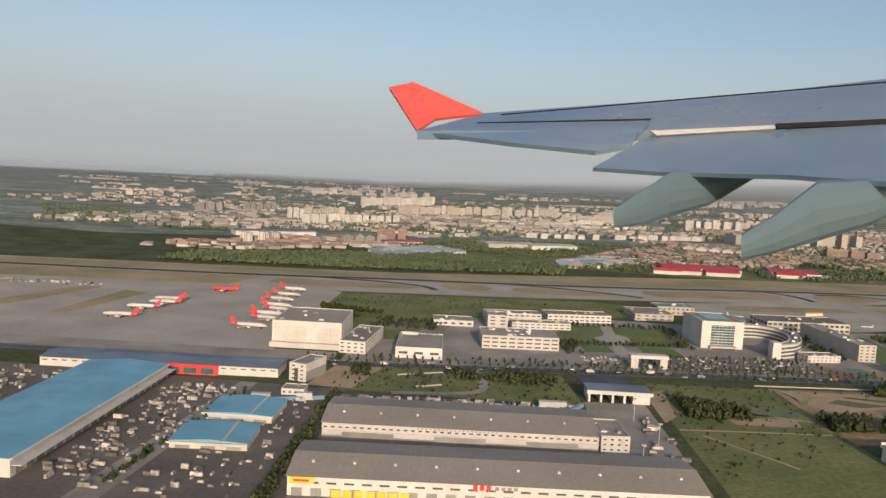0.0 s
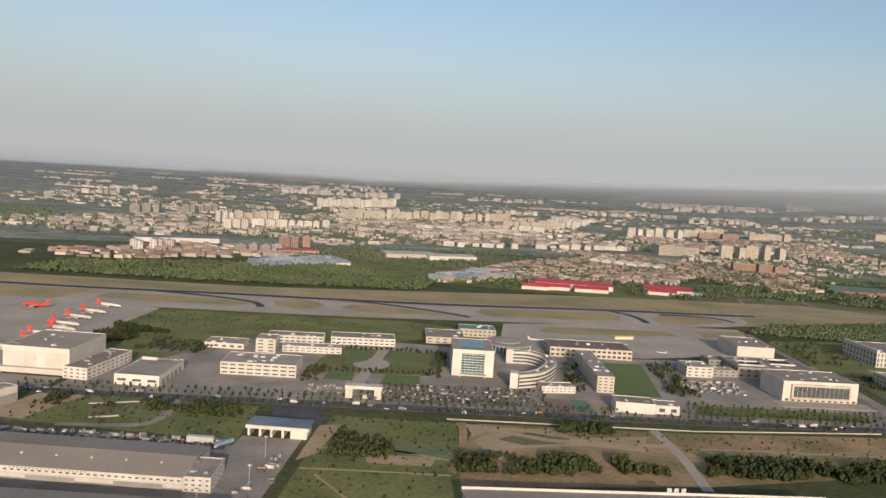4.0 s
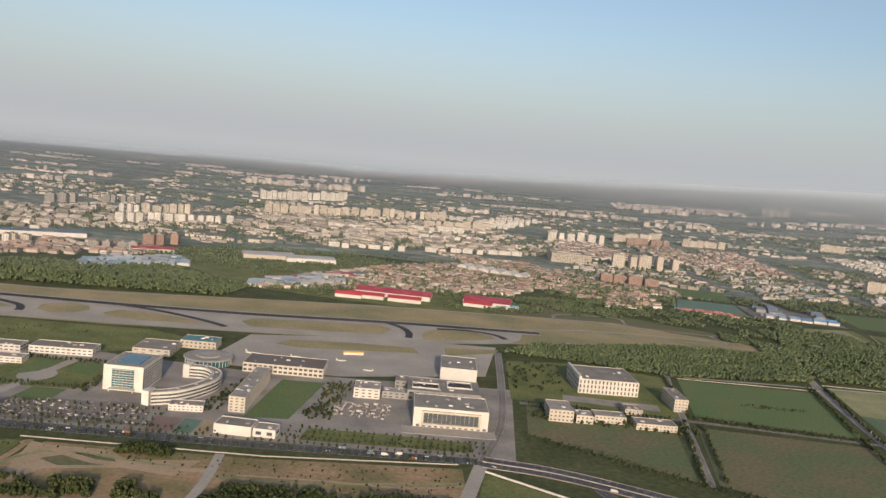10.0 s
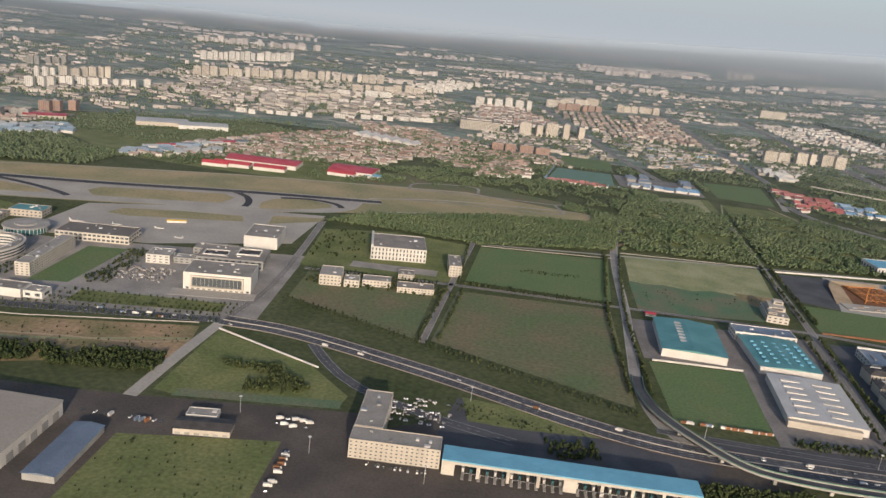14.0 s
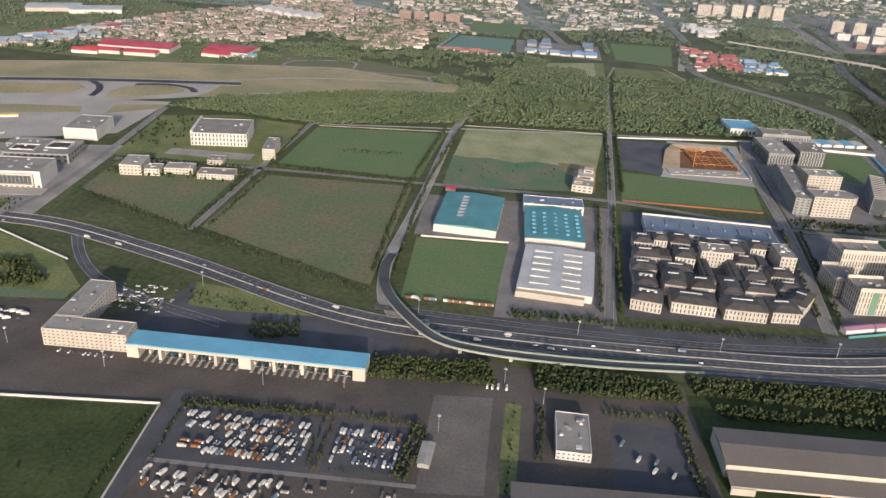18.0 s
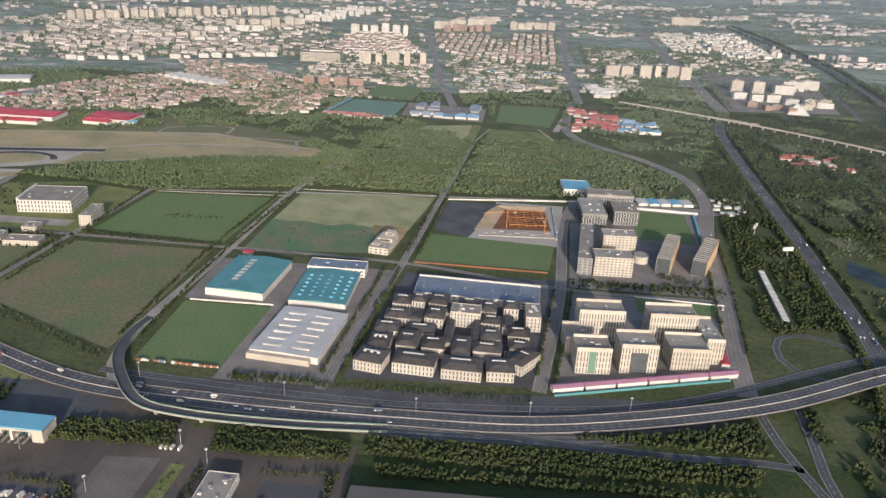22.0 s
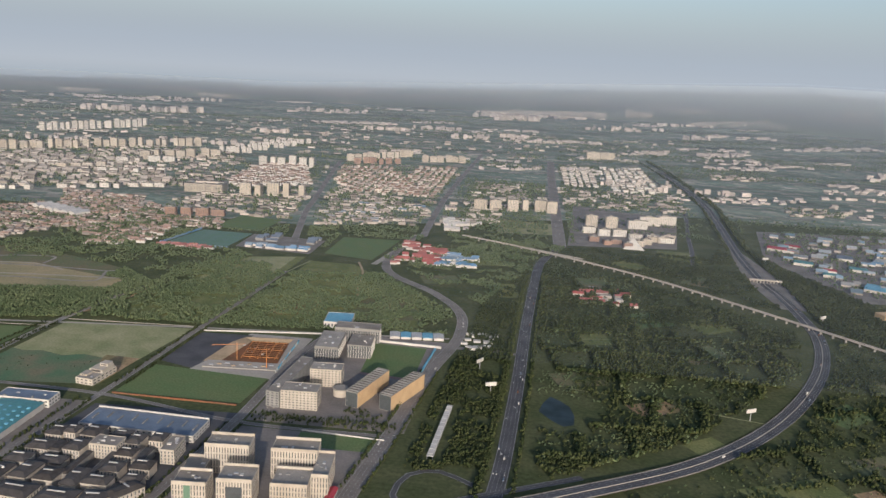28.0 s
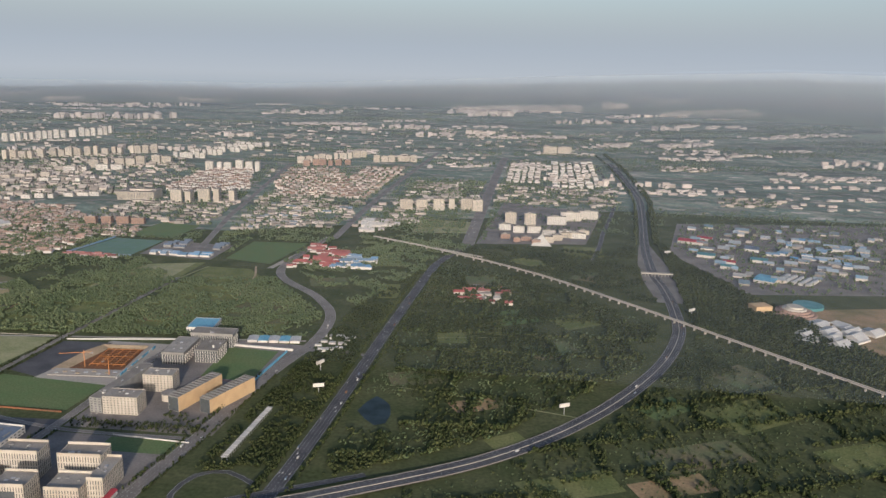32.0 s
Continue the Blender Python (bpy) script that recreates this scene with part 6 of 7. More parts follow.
tree_row([(405, 458), (405, 545)], 2.2, 1.2, TR, (4,))
tree_row([(310, 444), (388, 448)], 2.4, 1.2, TR, (-1, 2))
tree_row([(445, 217), (500, 219), (530, 218)], 1.6, 0.9, TR, (0, 1.5))
tree_row([(447, 216), (499, 218.5)], 1.5, 1.0, TR, (-1.2, 0))
tree_row([(447, 187.5), (447, 213)], 1.9, 0.9, TR, (0,))
tree_row([(503, 191.3), (530, 192.3)], 1.8, 0.7, TR, (0,))
tree_row([(497.5, 191), (497.5, 214)], 1.8, 0.8, TR, (0,))
wood([(450, 274), (471, 278), (474, 265), (455, 262)], 90, 1.2, "clump of trees on a traffic island", per=7)
tree_row([(500, 190), (501, 214)], 1.6, 0.9, TR, (0,))
tree_row([(530, 190), (534, 216)], 1.4, 1.2, TR, (0, 2, 4))
tree_row([(574, 206), (575, 236)], 2.0, 1.0, TR, (0, 1.6))
tree_row([(598, 237), (627, 239)], 2.2, 1.1, TR, (0, 1.8))
tree_row([(563, 190), (564, 238)], 3.0, 0.8, TR, (0,))
tree_row([(436, 160), (436, 208)], 1.8, 0.9, TR, (0,))
tree_row([(628, 190), (626, 240)], 1.8, 1.2, TR, (0, 2))
tree_row([(-48, 165), (-50, 255)], 2.2, 1.5, TR, (0, 2))
tree_row([(-80, 250), (-86, 170)], 3, 1.2, TR, (0,))
tree_row([(872, 330), (882, 387), (889, 523), (893, 670), (901, 860)], 2.6, 1.6, TR, (-9, 9, 11), per=3)
tree_row([(1163, 1060), (1185, 1294), (1194, 1461), (1183, 1797), (1158, 2080)], 5, 2.6, TR, (-13, -18, 11), per=2)
tree_row([(1172, 720), (1190, 860), (1188, 950), (1178, 1060)], 3.4, 2.0, TR, (-3, -7, -11), per=3)
tree_row([(806, 372), (814, 439), (824, 544)], 2.2, 1.5, TR, (-6, 6))
# far belts of trees over the plain
for i in range(110):
    y = 1000 + 3350 * (i / 110) ** 1.15
    x = rng.uniform(-0.62 * y, 1000 + 0.75 * y)
    w = rng.uniform(150, 500) * (0.6 + y / 2500)
    d = rng.uniform(12, 60) * (0.6 + y / 2000)
    s = rng.uniform(-0.08, 0.2)
    wood([(x, y), (x + w, y + w * s), (x + w, y + w * s + d), (x, y + d)], int(min(300, w * d / 34)), 1.3 + y / 1500, "far dark belt of trees", "far_trees", per=1, material="hazeleaf")

OPEN = [[(462, 850), (545, 850), (548, 940), (476, 942)], [(545, 852), (644, 852), (644, 940), (545, 940)], [(650, 850), (720, 850), (735, 970), (650, 965)], [(476, 950), (552, 948), (556, 1035), (488, 1044)], [(736, 840), (832, 852), (834, 912), (740, 980)]]
for poly, k in (([(62, 690), (156, 954), (318, 1105), (330, 912), (222, 780)], 900), ([(175, 1128), (400, 1010), (525, 865), (376, 852), (300, 880)], 700), ([(-160, 1200), (60, 1090), (340, 1230), (100, 1500), (-150, 1520)], 1500), ([(-560, 880), (-300, 880), (-130, 1180), (-420, 1320)], 900), ([(380, 1230), (780, 1210), (740, 1700), (330, 1650)], 1300), ([(780, 1020), (950, 1020), (960, 1500), (770, 1500)], 1100), ([(940, 1330), (1160, 1300), (1150, 1900), (940, 1900)], 700), ([(1200, 1060), (1254, 850), (1420, 880), (1600, 1290), (1240, 1220)], 900), ([(300, 880), (420, 780), (560, 860), (640, 1000), (420, 1000)], 900), ([(560, 920), (740, 860), (760, 1060), (600, 1010)], 700), ([(860, 870), (930, 960), (940, 1020), (780, 1020)], 500)):
    wood(poly, int(k * 2.8), 1.9, "trees between the houses", "town_trees", gap=0.3, material="hazeleaf", avoid=OPEN)

for poly, k in (([(86, 368), (92, 370), (92, 420), (86, 418)], 60), ([(200, 372), (214, 376), (212, 440), (198, 436)], 120), ([(150, 362), (160, 364), (160, 420), (152, 420)], 60), ([(300, 470), (330, 478), (330, 540), (292, 540)], 60), ([(310, 420), (400, 424), (400, 440), (310, 436)], 120), ([(560, 300), (606, 302), (606, 308), (560, 307)], 60), ([(722, 438), (815, 440), (815, 452), (722, 450)], 120), ([(776, 440), (812, 442), (800, 470), (780, 468)], 60), ([(30, 342), (38, 345), (38, 372), (30, 370)], 40), ([(-60, 372), (-30, 376), (-26, 396), (-60, 400)], 90)):
    wood(poly, k, 1.2, "garden trees between buildings", "garden_trees", per=2)

# shrubs dotted over rough ground
for poly, n in (([(56, 300), (104, 304), (108, 240), (60, 200)], 160), ([(-55, 264), (30, 264), (26, 300), (-56, 296)], 160), ([(294, 190), (350, 200), (350, 243), (295, 231)], 60), ([(376, 160), (434, 160), (434, 210), (376, 204)], 30), ([(-94, 340), (-60, 420), (60, 490), (100, 488), (-90, 470)], 200), ([(112, 302), (195, 316), (282, 336), (284, 304), (190, 290)], 130), ([(440, 496), (480, 500), (480, 506), (440, 503)], 60), ([(520, 470), (606, 474), (606, 505), (520, 500)], 30), ([(405, 300), (470, 284), (440, 282), (420, 284)], 80)):
    wood(poly, n, 0.7, "low shrubs dotted over rough grass", "shrubs", per=1)

TOWN = (([(-420, 1000), (-100, 960), (60, 1090), (-160, 1200), (-300, 1150)], 220), ([(-350, 1300), (0, 1480), (140, 1480), (320, 1230), (420, 1400), (200, 1700), (-200, 1700)], 620), ([(330, 1005), (470, 1045), (600, 1020), (760, 1070), (780, 1250), (560, 1280), (400, 1230)], 420), ([(785, 1100), (840, 1100), (850, 1220), (915, 1260), (915, 1500), (785, 1500)], 220), ([(940, 1330), (1150, 1310), (1160, 1480), (940, 1520)], 150), ([(-600, 1750), (900, 1750), (1400, 2600), (-900, 2600)], 800), ([(1330, 1380), (1420, 1400), (1460, 1480), (1340, 1470)], 60), ([(1280, 1800), (1400, 1820), (1420, 1900), (1290, 1880)], 50), ([(-900, 1300), (-400, 1350), (-350, 1700), (-900, 1800)], 260))
for poly, n in TOWN:
    wood(poly, int(n * 2.4), 2.8, "green trees among far town blocks", "town_trees", gap=0.25, per=1, material="hazeleaf", avoid=[corridor([(920, 1000), (931, 1284), (923, 2147)], 12), corridor([(748, 998), (748, 1374), (772, 2559)], 12)])

# ---- the far town ----
def flats(x0, y0, x1, y1, h, n, wall, label, depth=None):
    """A row of apartment blocks between two places, alike but for their height."""
    n = max(1, round(n * 0.8))
    ex, ey = (x1 - x0) / max(1, n), (y1 - y0) / max(1, n)
    gap = math.hypot(ex, ey)
    ww = max(4.0, min(gap * 0.8, 34.0))
    dd = depth or max(5.0, min(9.0, ww * 0.7))
    ang = 8.0
    t_ = thing("apartment_block", label + " with flat roof", "apartment block", x0 + ex / 2, y0 + ey / 2, ang, group="far blocks of flats")
    part("wall", MB().box(-ww / 2, -dd / 2, 0, ww / 2, dd / 2, h), wall, t_)
    part("roof", MB().box(-ww / 2 + 0.3, -dd / 2 + 0.3, h, ww / 2 - 0.3, dd / 2 - 0.3, h + 0.4).box(-ww * 0.2, -1.2, h + 0.4, ww * 0.1, 1.2, h + 1.8), "flatroof", t_)
    wm, k = MB(), max(2, int(ww / 2.4))
    for i in range(k):
        xx = -ww / 2 + ww * (i + 0.5) / k
        for j in range(max(2, int(h / 1.5))):
            z = 0.7 + 1.5 * j
            if z + 0.8 < h:
                wm.box(xx - 0.45, -dd / 2 - 0.06, z, xx + 0.45, -dd / 2 + 0.02, z + 0.75, bottom=False)
    tagged(part("window_panes", wm, "glass", t_), kind="stuff")
    for i in range(1, n):
        s = rnd.uniform(0.8, 1.12)
        m = pose(x0 + ex * (i + 0.5) + rnd.uniform(-2, 2), y0 + ey * (i + 0.5) + rnd.uniform(-8, 8), 0, 0, 0, ang + rnd.choice((0, 0, 0, 90)) + rnd.uniform(-2, 2))
        copy_thing(t_, m @ Matrix.Diagonal((rnd.uniform(0.85, 1.1), 1, s, 1)))

flats(-318, 1156, -302, 1186, 18.5, 5, "white", "white high-rise flats")
flats(-304, 1199, -257, 1287, 18.3, 8, "cream", "pinkish high-rise flats")
flats(-271, 1058, -160, 1208, 14.8, 16, "white", "white high-rise flats")
flats(-37, 1328, 24, 1362, 8.8, 5, "white", "low white blocks")
flats(-493, 1239, -464, 1289, 13.5, 4, "greyw", "grey high-rise flats")
flats(-446, 1336, -409, 1404, 13.1, 6, "greyw", "grey high-rise flats")
flats(-330, 1830, -180, 2090, 21.0, 22, "white", "white high-rise flats")
flats(-195, 1465, -60, 1600, 18.0, 14, "cream", "cream high-rise flats")
flats(-60, 1612, 120, 1765, 18.0, 16, "cream", "pinkish high-rise flats")
flats(341, 1520, 452, 1548, 19.0, 8, "white", "slim white high-rise flats")
flats(484, 1680, 600, 1845, 15.0, 12, "cream", "cream mid-rise flats")
flats(505, 1650, 600, 1700, 12.0, 8, "brick", "pinkish mid-rise flats")
flats(636, 1759, 735, 1797, 15.5, 8, "cream", "cream high-rise flats")
for k in range(5):
    flats(190 + 12 * k, 1690 + 62 * k, 262 + 16 * k, 1700 + 62 * k, 13.0, 7, "white", "pale mid-rise flats in close rows")
flats(-259, 768, -241, 783, 9.9, 4, "white", "white office blocks")
flats(-246, 790, -228, 806, 9.4, 3, "cream", "pale office blocks")
flats(-164, 807, -123, 846, 8.5, 5, "greyw", "grey office blocks")
flats(-137, 877, -114, 918, 12.5, 4, "brick", "pinkish office blocks")
flats(109, 1485, 227, 1608, 16.5, 9, "cream", "cream high-rise flats")
flats(125, 1301, 231, 1354, 8.5, 8, "white", "white low flats")
flats(158, 1129, 296, 1209, 6.6, 10, "white", "white low flats")
flats(31, 1071, 136, 1106, 6.2, 8, "white", "white low blocks")
flats(428, 1189, 534, 1212, 20.0, 6, "cream", "cream high-rise flats")
flats(798, 1216, 846, 1229, 17.7, 3, "cream", "cream high-rise flats")
flats(850, 1230, 933, 1252, 18.8, 5, "cream", "cream high-rise flats")
flats(968, 1158, 989, 1159, 17, 1, "cream", "school tower")
flats(997, 1157, 1018, 1158, 17, 1, "cream", "school tower")
flats(962, 1116, 1089, 1074, 8.5, 7, "white", "white school wings")
flats(969, 1062, 1028, 1035, 6.5, 5, "brick", "red and white school wings")
flats(1028, 1042, 1091, 1111, 7.5, 6, "cream", "cream school wings")
flats(1035, 1155, 1105, 1237, 12.0, 4, "white", "white school wings")
flats(94, 1419, 184, 1488, 11.0, 5, "white", "white low blocks")
flats(52, 1297, 115, 1351, 10.5, 5, "cream", "cream low flats")
flats(395, 1001, 431, 1010, 11.8, 3, "brick", "brick flats")
flats(431, 1018, 473, 1029, 10.1, 3, "brick", "brick flats")
flats(1017, 2019, 1090, 2081, 20.5, 2, "cream", "cream high-rise flats")

cb = thing("courtyard_block", "long cream block with a grey roof round a court", "apartment block", 368, 1205, 8)
for x, y, w, d in ((0, -14, 60, 10), (0, 16, 60, 10), (-25, 1, 10, 20), (25, 1, 10, 20)):
    part("wing", MB().box(x - w / 2, y - d / 2, 0, x + w / 2, y + d / 2, 13), "cream", cb)
    part("roof", MB().box(x - w / 2 - 0.3, y - d / 2 - 0.3, 13, x + w / 2 + 0.3, y + d / 2 + 0.3, 13.5).box(x - 3, y - 2, 13.5, x + 3, y + 2, 15), "flatroof", cb)
wm = MB()
for i in range(24):
    for j in range(6):
        wm.box(-29.4 + 2.5 * i, -19.08, 0.9 + 2 * j, -28.0 + 2.5 * i, -18.98, 2.1 + 2 * j, bottom=False)
tagged(part("window_panes", wm, "glass", cb), kind="stuff")

PLAYGROUND = [(448, 836), (556, 832), (552, 944), (446, 944)]
def houses(poly, n, size, label, wall="mixroof", roof="tile", h=2.2, name="houses", ang=8.0, flat=0.5, grid=None, reach=1.6):
    """Many small gabled or flat houses as one mass."""
    xs, ys = [p[0] for p in poly], [p[1] for p in poly]
    if grid:
        gx, gy = np.meshgrid(np.arange(min(xs), max(xs), grid[0]), np.arange(min(ys), max(ys), grid[1]))
        xy = np.c_[gx.ravel(), gy.ravel()] + rng.normal(0, 0.5, (gx.size, 2))
    else:
        xy = np.c_[rng.uniform(min(xs), max(xs), n * 4), rng.uniform(min(ys), max(ys), n * 4)]
    xy = xy[inside(xy[:, 0], xy[:, 1], poly)][:n]
    if max(ys) > 850:
        xy = clear_of(xy, FAR + [PLAYGROUND] * (name == "houses" and max(xs) < 530))
    mb = MB()
    ca, sa = math.cos(radians(ang)), math.sin(radians(ang))
    for x, y in xy:
        w, d, hh = size * rng.uniform(0.6, reach), size * rng.uniform(0.5, 1.0), h * rng.uniform(0.7, 1.4)
        b = MB().box(-w / 2, -d / 2, 0, w / 2, d / 2, hh, bottom=False)
        b.s = [0] * len(b.f)
        if rng.random() > flat:
            k = len(b.f)
            b.prism(-w / 2 - 0.2, -d / 2 - 0.2, w / 2 + 0.2, d / 2 + 0.2, hh + 0.02, hh + d * 0.28)
            b.s = b.s[:k] + [1] * (len(b.f) - k)
        o = len(mb.v)
        g_ = rise(x, y)
        mb.v += [(x + ca * p - sa * q, y + sa * p + ca * q, z + g_) for p, q, z in b.v]
        mb.f += [tuple(o + i for i in f) for f in b.f]
        mb.s += b.s
    solo(name, mb, (wall, roof), label, "houses", kind="stuff")

M["bluemix"] = mat("mixed_shed_roofs", (0.2, 0.31, 0.4), 0.6, 0.15, 0.02, 1.0, hue=(0.42, 0.41, 0.4), island=0.55)
M["depotblue"] = mat("blue_shed_roofs", (0.12, 0.27, 0.45), 0.6, 0.15, 0.02, 1.0, hue=(0.3, 0.36, 0.42), island=0.4)
M["redmix"] = mat("red_shed_roofs", (0.4, 0.11, 0.1), 0.7, 0.2, 0.02, 1.0, hue=(0.4, 0.2, 0.18), island=0.5)
houses([(62, 700), (80, 808), (156, 954), (318, 1105), (330, 912), (290, 810), (222, 790)], 950, 6.2, "crowded old village of low brick houses", "mixroof", "tile", 2.2, flat=0.55)
houses([(175, 1128), (307, 1115), (400, 1010), (480, 1000), (525, 865), (376, 852), (300, 900)], 680, 6.0, "crowded old village of low brick houses", "mixroof", "tile", 2.0, flat=0.4)
houses([(460, 1578), (593, 1621), (716, 1308), (579, 1269)], 260, 7, "rows of white houses with grey roofs", "mixroof", "tile", 4.5, grid=(14, 20), flat=0.2)
houses([(655, 1279), (765, 1310), (731, 1666), (639, 1636)], 260, 7, "rows of white houses with grey roofs", "mixroof", "tile", 4.5, grid=(14, 20), flat=0.2)
houses([(346, 1541), (361, 1324), (399, 1245), (504, 1335), (427, 1567)], 260, 7, "rows of houses with red tiled roofs", "white", "tile", 4, grid=(11, 14), flat=0.1)
houses([(945, 1534), (1022, 1557), (1012, 1853), (941, 1829)], 120, 8, "rows of white houses", "white", "mixroof", 4, grid=(14, 22), flat=0.3)
houses([(1033, 1491), (1135, 1521), (1138, 1895), (1032, 1859)], 120, 9, "rows of white houses", "white", "mixroof", 5, grid=(16, 24), flat=0.3)
houses([(500, 1180), (590, 1240), (760, 1210), (700, 1060), (600, 1010)], 60, 8, "low pale sheds before the flats", "mixroof", "bluemix", 2.5)
houses([(57, 700), (129, 765), (110, 790), (50, 730)], 45, 10, "low sheds with blue and white roofs", "white", "bluemix", 2.2, flat=0.1)
houses([(-110, 703), (-34, 773), (-60, 821), (-130, 751)], 90, 9, "low sheds with blue and white roofs", "white", "bluemix", 2.2, flat=0.2)
houses([(-330, 680), (-240, 690), (-120, 790), (-90, 880), (-230, 860)], 260, 8, "low village houses beyond the wood", "mixroof", "tile", 2.2)
houses([(386, 806), (484, 871), (486, 945), (402, 923)], 130, 6, "small white houses with red roofs", "white", "tile", 2.2, flat=0.2)
houses([(552, 868), (636, 862), (636, 884), (550, 886)], 40, 9, "depot sheds with blue roofs", "white", "depotblue", 2.2, grid=(13, 8), flat=0.05, ang=0)
houses([(550, 900), (636, 896), (636, 930), (548, 934)], 24, 10, "long dark depot sheds", "greyw", "slateblue", 2.4, grid=(16, 11), flat=0.1, ang=0)
houses([(466, 838), (545, 840), (543, 850), (468, 850)], 16, 8, "red and white sheds beside a pitch", "white", "redmix", 2.0, flat=0.1)
houses([(740, 846), (784, 850), (790, 920), (738, 965)], 46, 9, "red-roofed yard sheds", "white", "redmix", 2.2, flat=0.1)
houses([(786, 850), (830, 858), (830, 906), (792, 915)], 34, 9, "blue and white yard sheds", "white", "depotblue", 2.5, flat=0.2)
houses([(1215, 1052), (1254, 890), (1399, 920), (1547, 1266), (1240, 1190)], 75, 12, "industrial sheds with blue and grey roofs", "mixroof", "bluemix", 2.6, flat=0.15, ang=-14)
houses([(1300, 1060), (1380, 940), (1430, 1000), (1480, 1180), (1360, 1160)], 26, 10, "works sheds with bright blue roofs", "white", "depotblue", 2.6, flat=0.05, ang=-14)
for x, y, a, w, d, m_ in ((1284, 912, -28, 22, 30, "blueroof"), (1230, 1092, -18, 34, 20, "redroof"), (1252, 1116, -18, 20, 14, "redroof"), (1258, 984, -15, 14, 12, "redroof"), (1236, 1016, -15, 22, 16, "tealroof"), (1252, 962, -15, 18, 14, "tealroof"), (1304, 1066, -15, 18, 22, "slateblue"), (1298, 1004, -15, 20, 16, "tealroof")):
    shed("estate_hall", "low works hall with a coloured metal roof", x, y, a, w, d, 3.4, 1.2, "white", m_, "x", 4)
for i in range(5):
    shed("estate_hall", "narrow white works hall with a pale roof", 1306 + 7 * i, 926 - 4 * i, 55, 34, 5, 2.4, 0.8, "white", "whiteroof", "x", 0)
houses([(936, 765), (1002, 760), (987, 820), (939, 815)], 30, 8, "pinkish low farm buildings", "mixroof", "redmix", 2.2)
houses([(1250, 712), (1297, 693), (1350, 748), (1306, 780)], 26, 16, "long pale greenhouse sheds", "white", "whiteroof", 1.6, grid=(22, 8), ang=40)
houses([(840, 600), (866, 598), (872, 640), (842, 640)], 14, 5, "small blue-roofed huts", "white", "bluemix", 1.6)
houses([(760, 1124), (781, 1033), (836, 1103)], 20, 12, "long low pale sheds", "white", "whiteroof", 3)
houses([(-160, 1208), (60, 1100), (320, 1230), (100, 1480), (-130, 1500)], 420, 11, "low pale town blocks", "mixroof", "mixroof", 4)
houses([(-560, 900), (-300, 900), (-160, 1180), (-420, 1300)], 260, 10, "low pale town blocks", "mixroof", "mixroof", 3.5)
houses([(1420, 880), (1800, 1000), (1900, 1300), (1560, 1190)], 90, 14, "scattered works and villages", "mixroof", "bluemix", 3)
for i in range(130):
    y = 1300 + 3050 * (i / 130) ** 1.05
    x = rng.uniform(-0.6 * y, 1000 + 0.35 * y) if i % 4 else rng.uniform(1100, 950 + 0.72 * y)
    w, d = rng.uniform(60, 300), rng.uniform(20, 90)
    tall = rng.random() < 0.2
    houses([(x, y), (x + w, y + w * 0.1), (x + w * 1.1, y + w * 0.1 + d), (x + w * 0.1, y + d)], 18, (5 if tall else 6) + y / 800, "far hazy town blocks", "farmix", "farmix", (7 if tall else 2.0) + y / 1500, "far_buildings", flat=0.8, reach=2.2)
# belts of pale housing towards the horizon
for x0, y0, x1, y1, d, n, sz, hh in ((-600, 4040, 150, 4120, 120, 150, 14, 15), (-1500, 4000, -700, 4150, 160, 130, 14, 12), (250, 4150, 900, 4200, 140, 110, 14, 11), (640, 3080, 1160, 3200, 230, 230, 11, 10), (720, 3000, 900, 3040, 60, 40, 12, 13), (-620, 2440, -250, 2560, 60, 50, 11, 15), (1240, 3320, 1340, 3340, 60, 14, 16, 22), (1340, 2240, 1500, 2340, 70, 60, 9, 4), (160, 2520, 420, 2600, 60, 50, 12, 4), (-1000, 2900, -500, 3000, 110, 60, 12, 5), (1500, 3150, 1800, 3250, 90, 60, 11, 5), (900, 2350, 1080, 2400, 50, 40, 10, 5), (1640, 2500, 1960, 2600, 60, 50, 11, 4), (1300, 1980, 1500, 2050, 50, 40, 9, 4), (1500, 1700, 1760, 1790, 50, 40, 9, 3)):
    houses([(x0, y0), (x1, y1), (x1, y1 + d), (x0, y0 + d)], n, sz, "belt of pale far housing in the haze", "farmix", "farmix", hh, "far_buildings", flat=0.85, reach=1.9)
for poly, n in TOWN:
    houses(poly, int(n * 0.62), 7.5, "low pale town blocks among trees", "mixroof", "mixroof", 3.2, "town_blocks", flat=1.0, reach=2.4)
# red-roofed halls by the runway
for x, y, a, w, d, h in ((182, 742, 2, 70, 30, 4.2), (160, 714, 4, 34, 12, 3.2), (196, 716, 4, 30, 12, 3.2), (146, 706, 4, 24, 8, 3), (270, 756, -3, 44, 34, 4), (262, 734, -3, 26, 10, 3)):
    shed("red_hall", "low white hall with a bright red metal roof", x, y, a, w, d, h, 2.2, "white", "redroof", "x", 8)
for i in range(6):
    shed("market_hall", "white hall with a pale vaulted roof", 230 + 14 * i, 986 - 6 * i, -22, 12, 24, 5, 2.4, "white", "whiteroof", "y", 0)
for i in range(7):
    shed("works_hall", "low works hall with a pale blue or red roof", 66 + 9 * i, 752 + 13 * i, 38, 26, 9, 3, 1.2, "white", ("whiteroof", "redroof", "slateblue", "whiteroof")[i % 4], "x", 0)
shed("blue_hall", "low hall with a blue roof", 292, 742, 18, 14, 10, 2.4, 1, "white", "blueroof")
shed("red_hall", "low white hall with a faded red roof", -108, 842, 30, 44, 22, 4, 1.5, "cream", "redroof", "x", 8)
shed("grey_hall", "wide hall with pale grey roof", 6, 896, 24, 58, 34, 4.5, 1.5, "cream", "whiteroof", "x", 10)
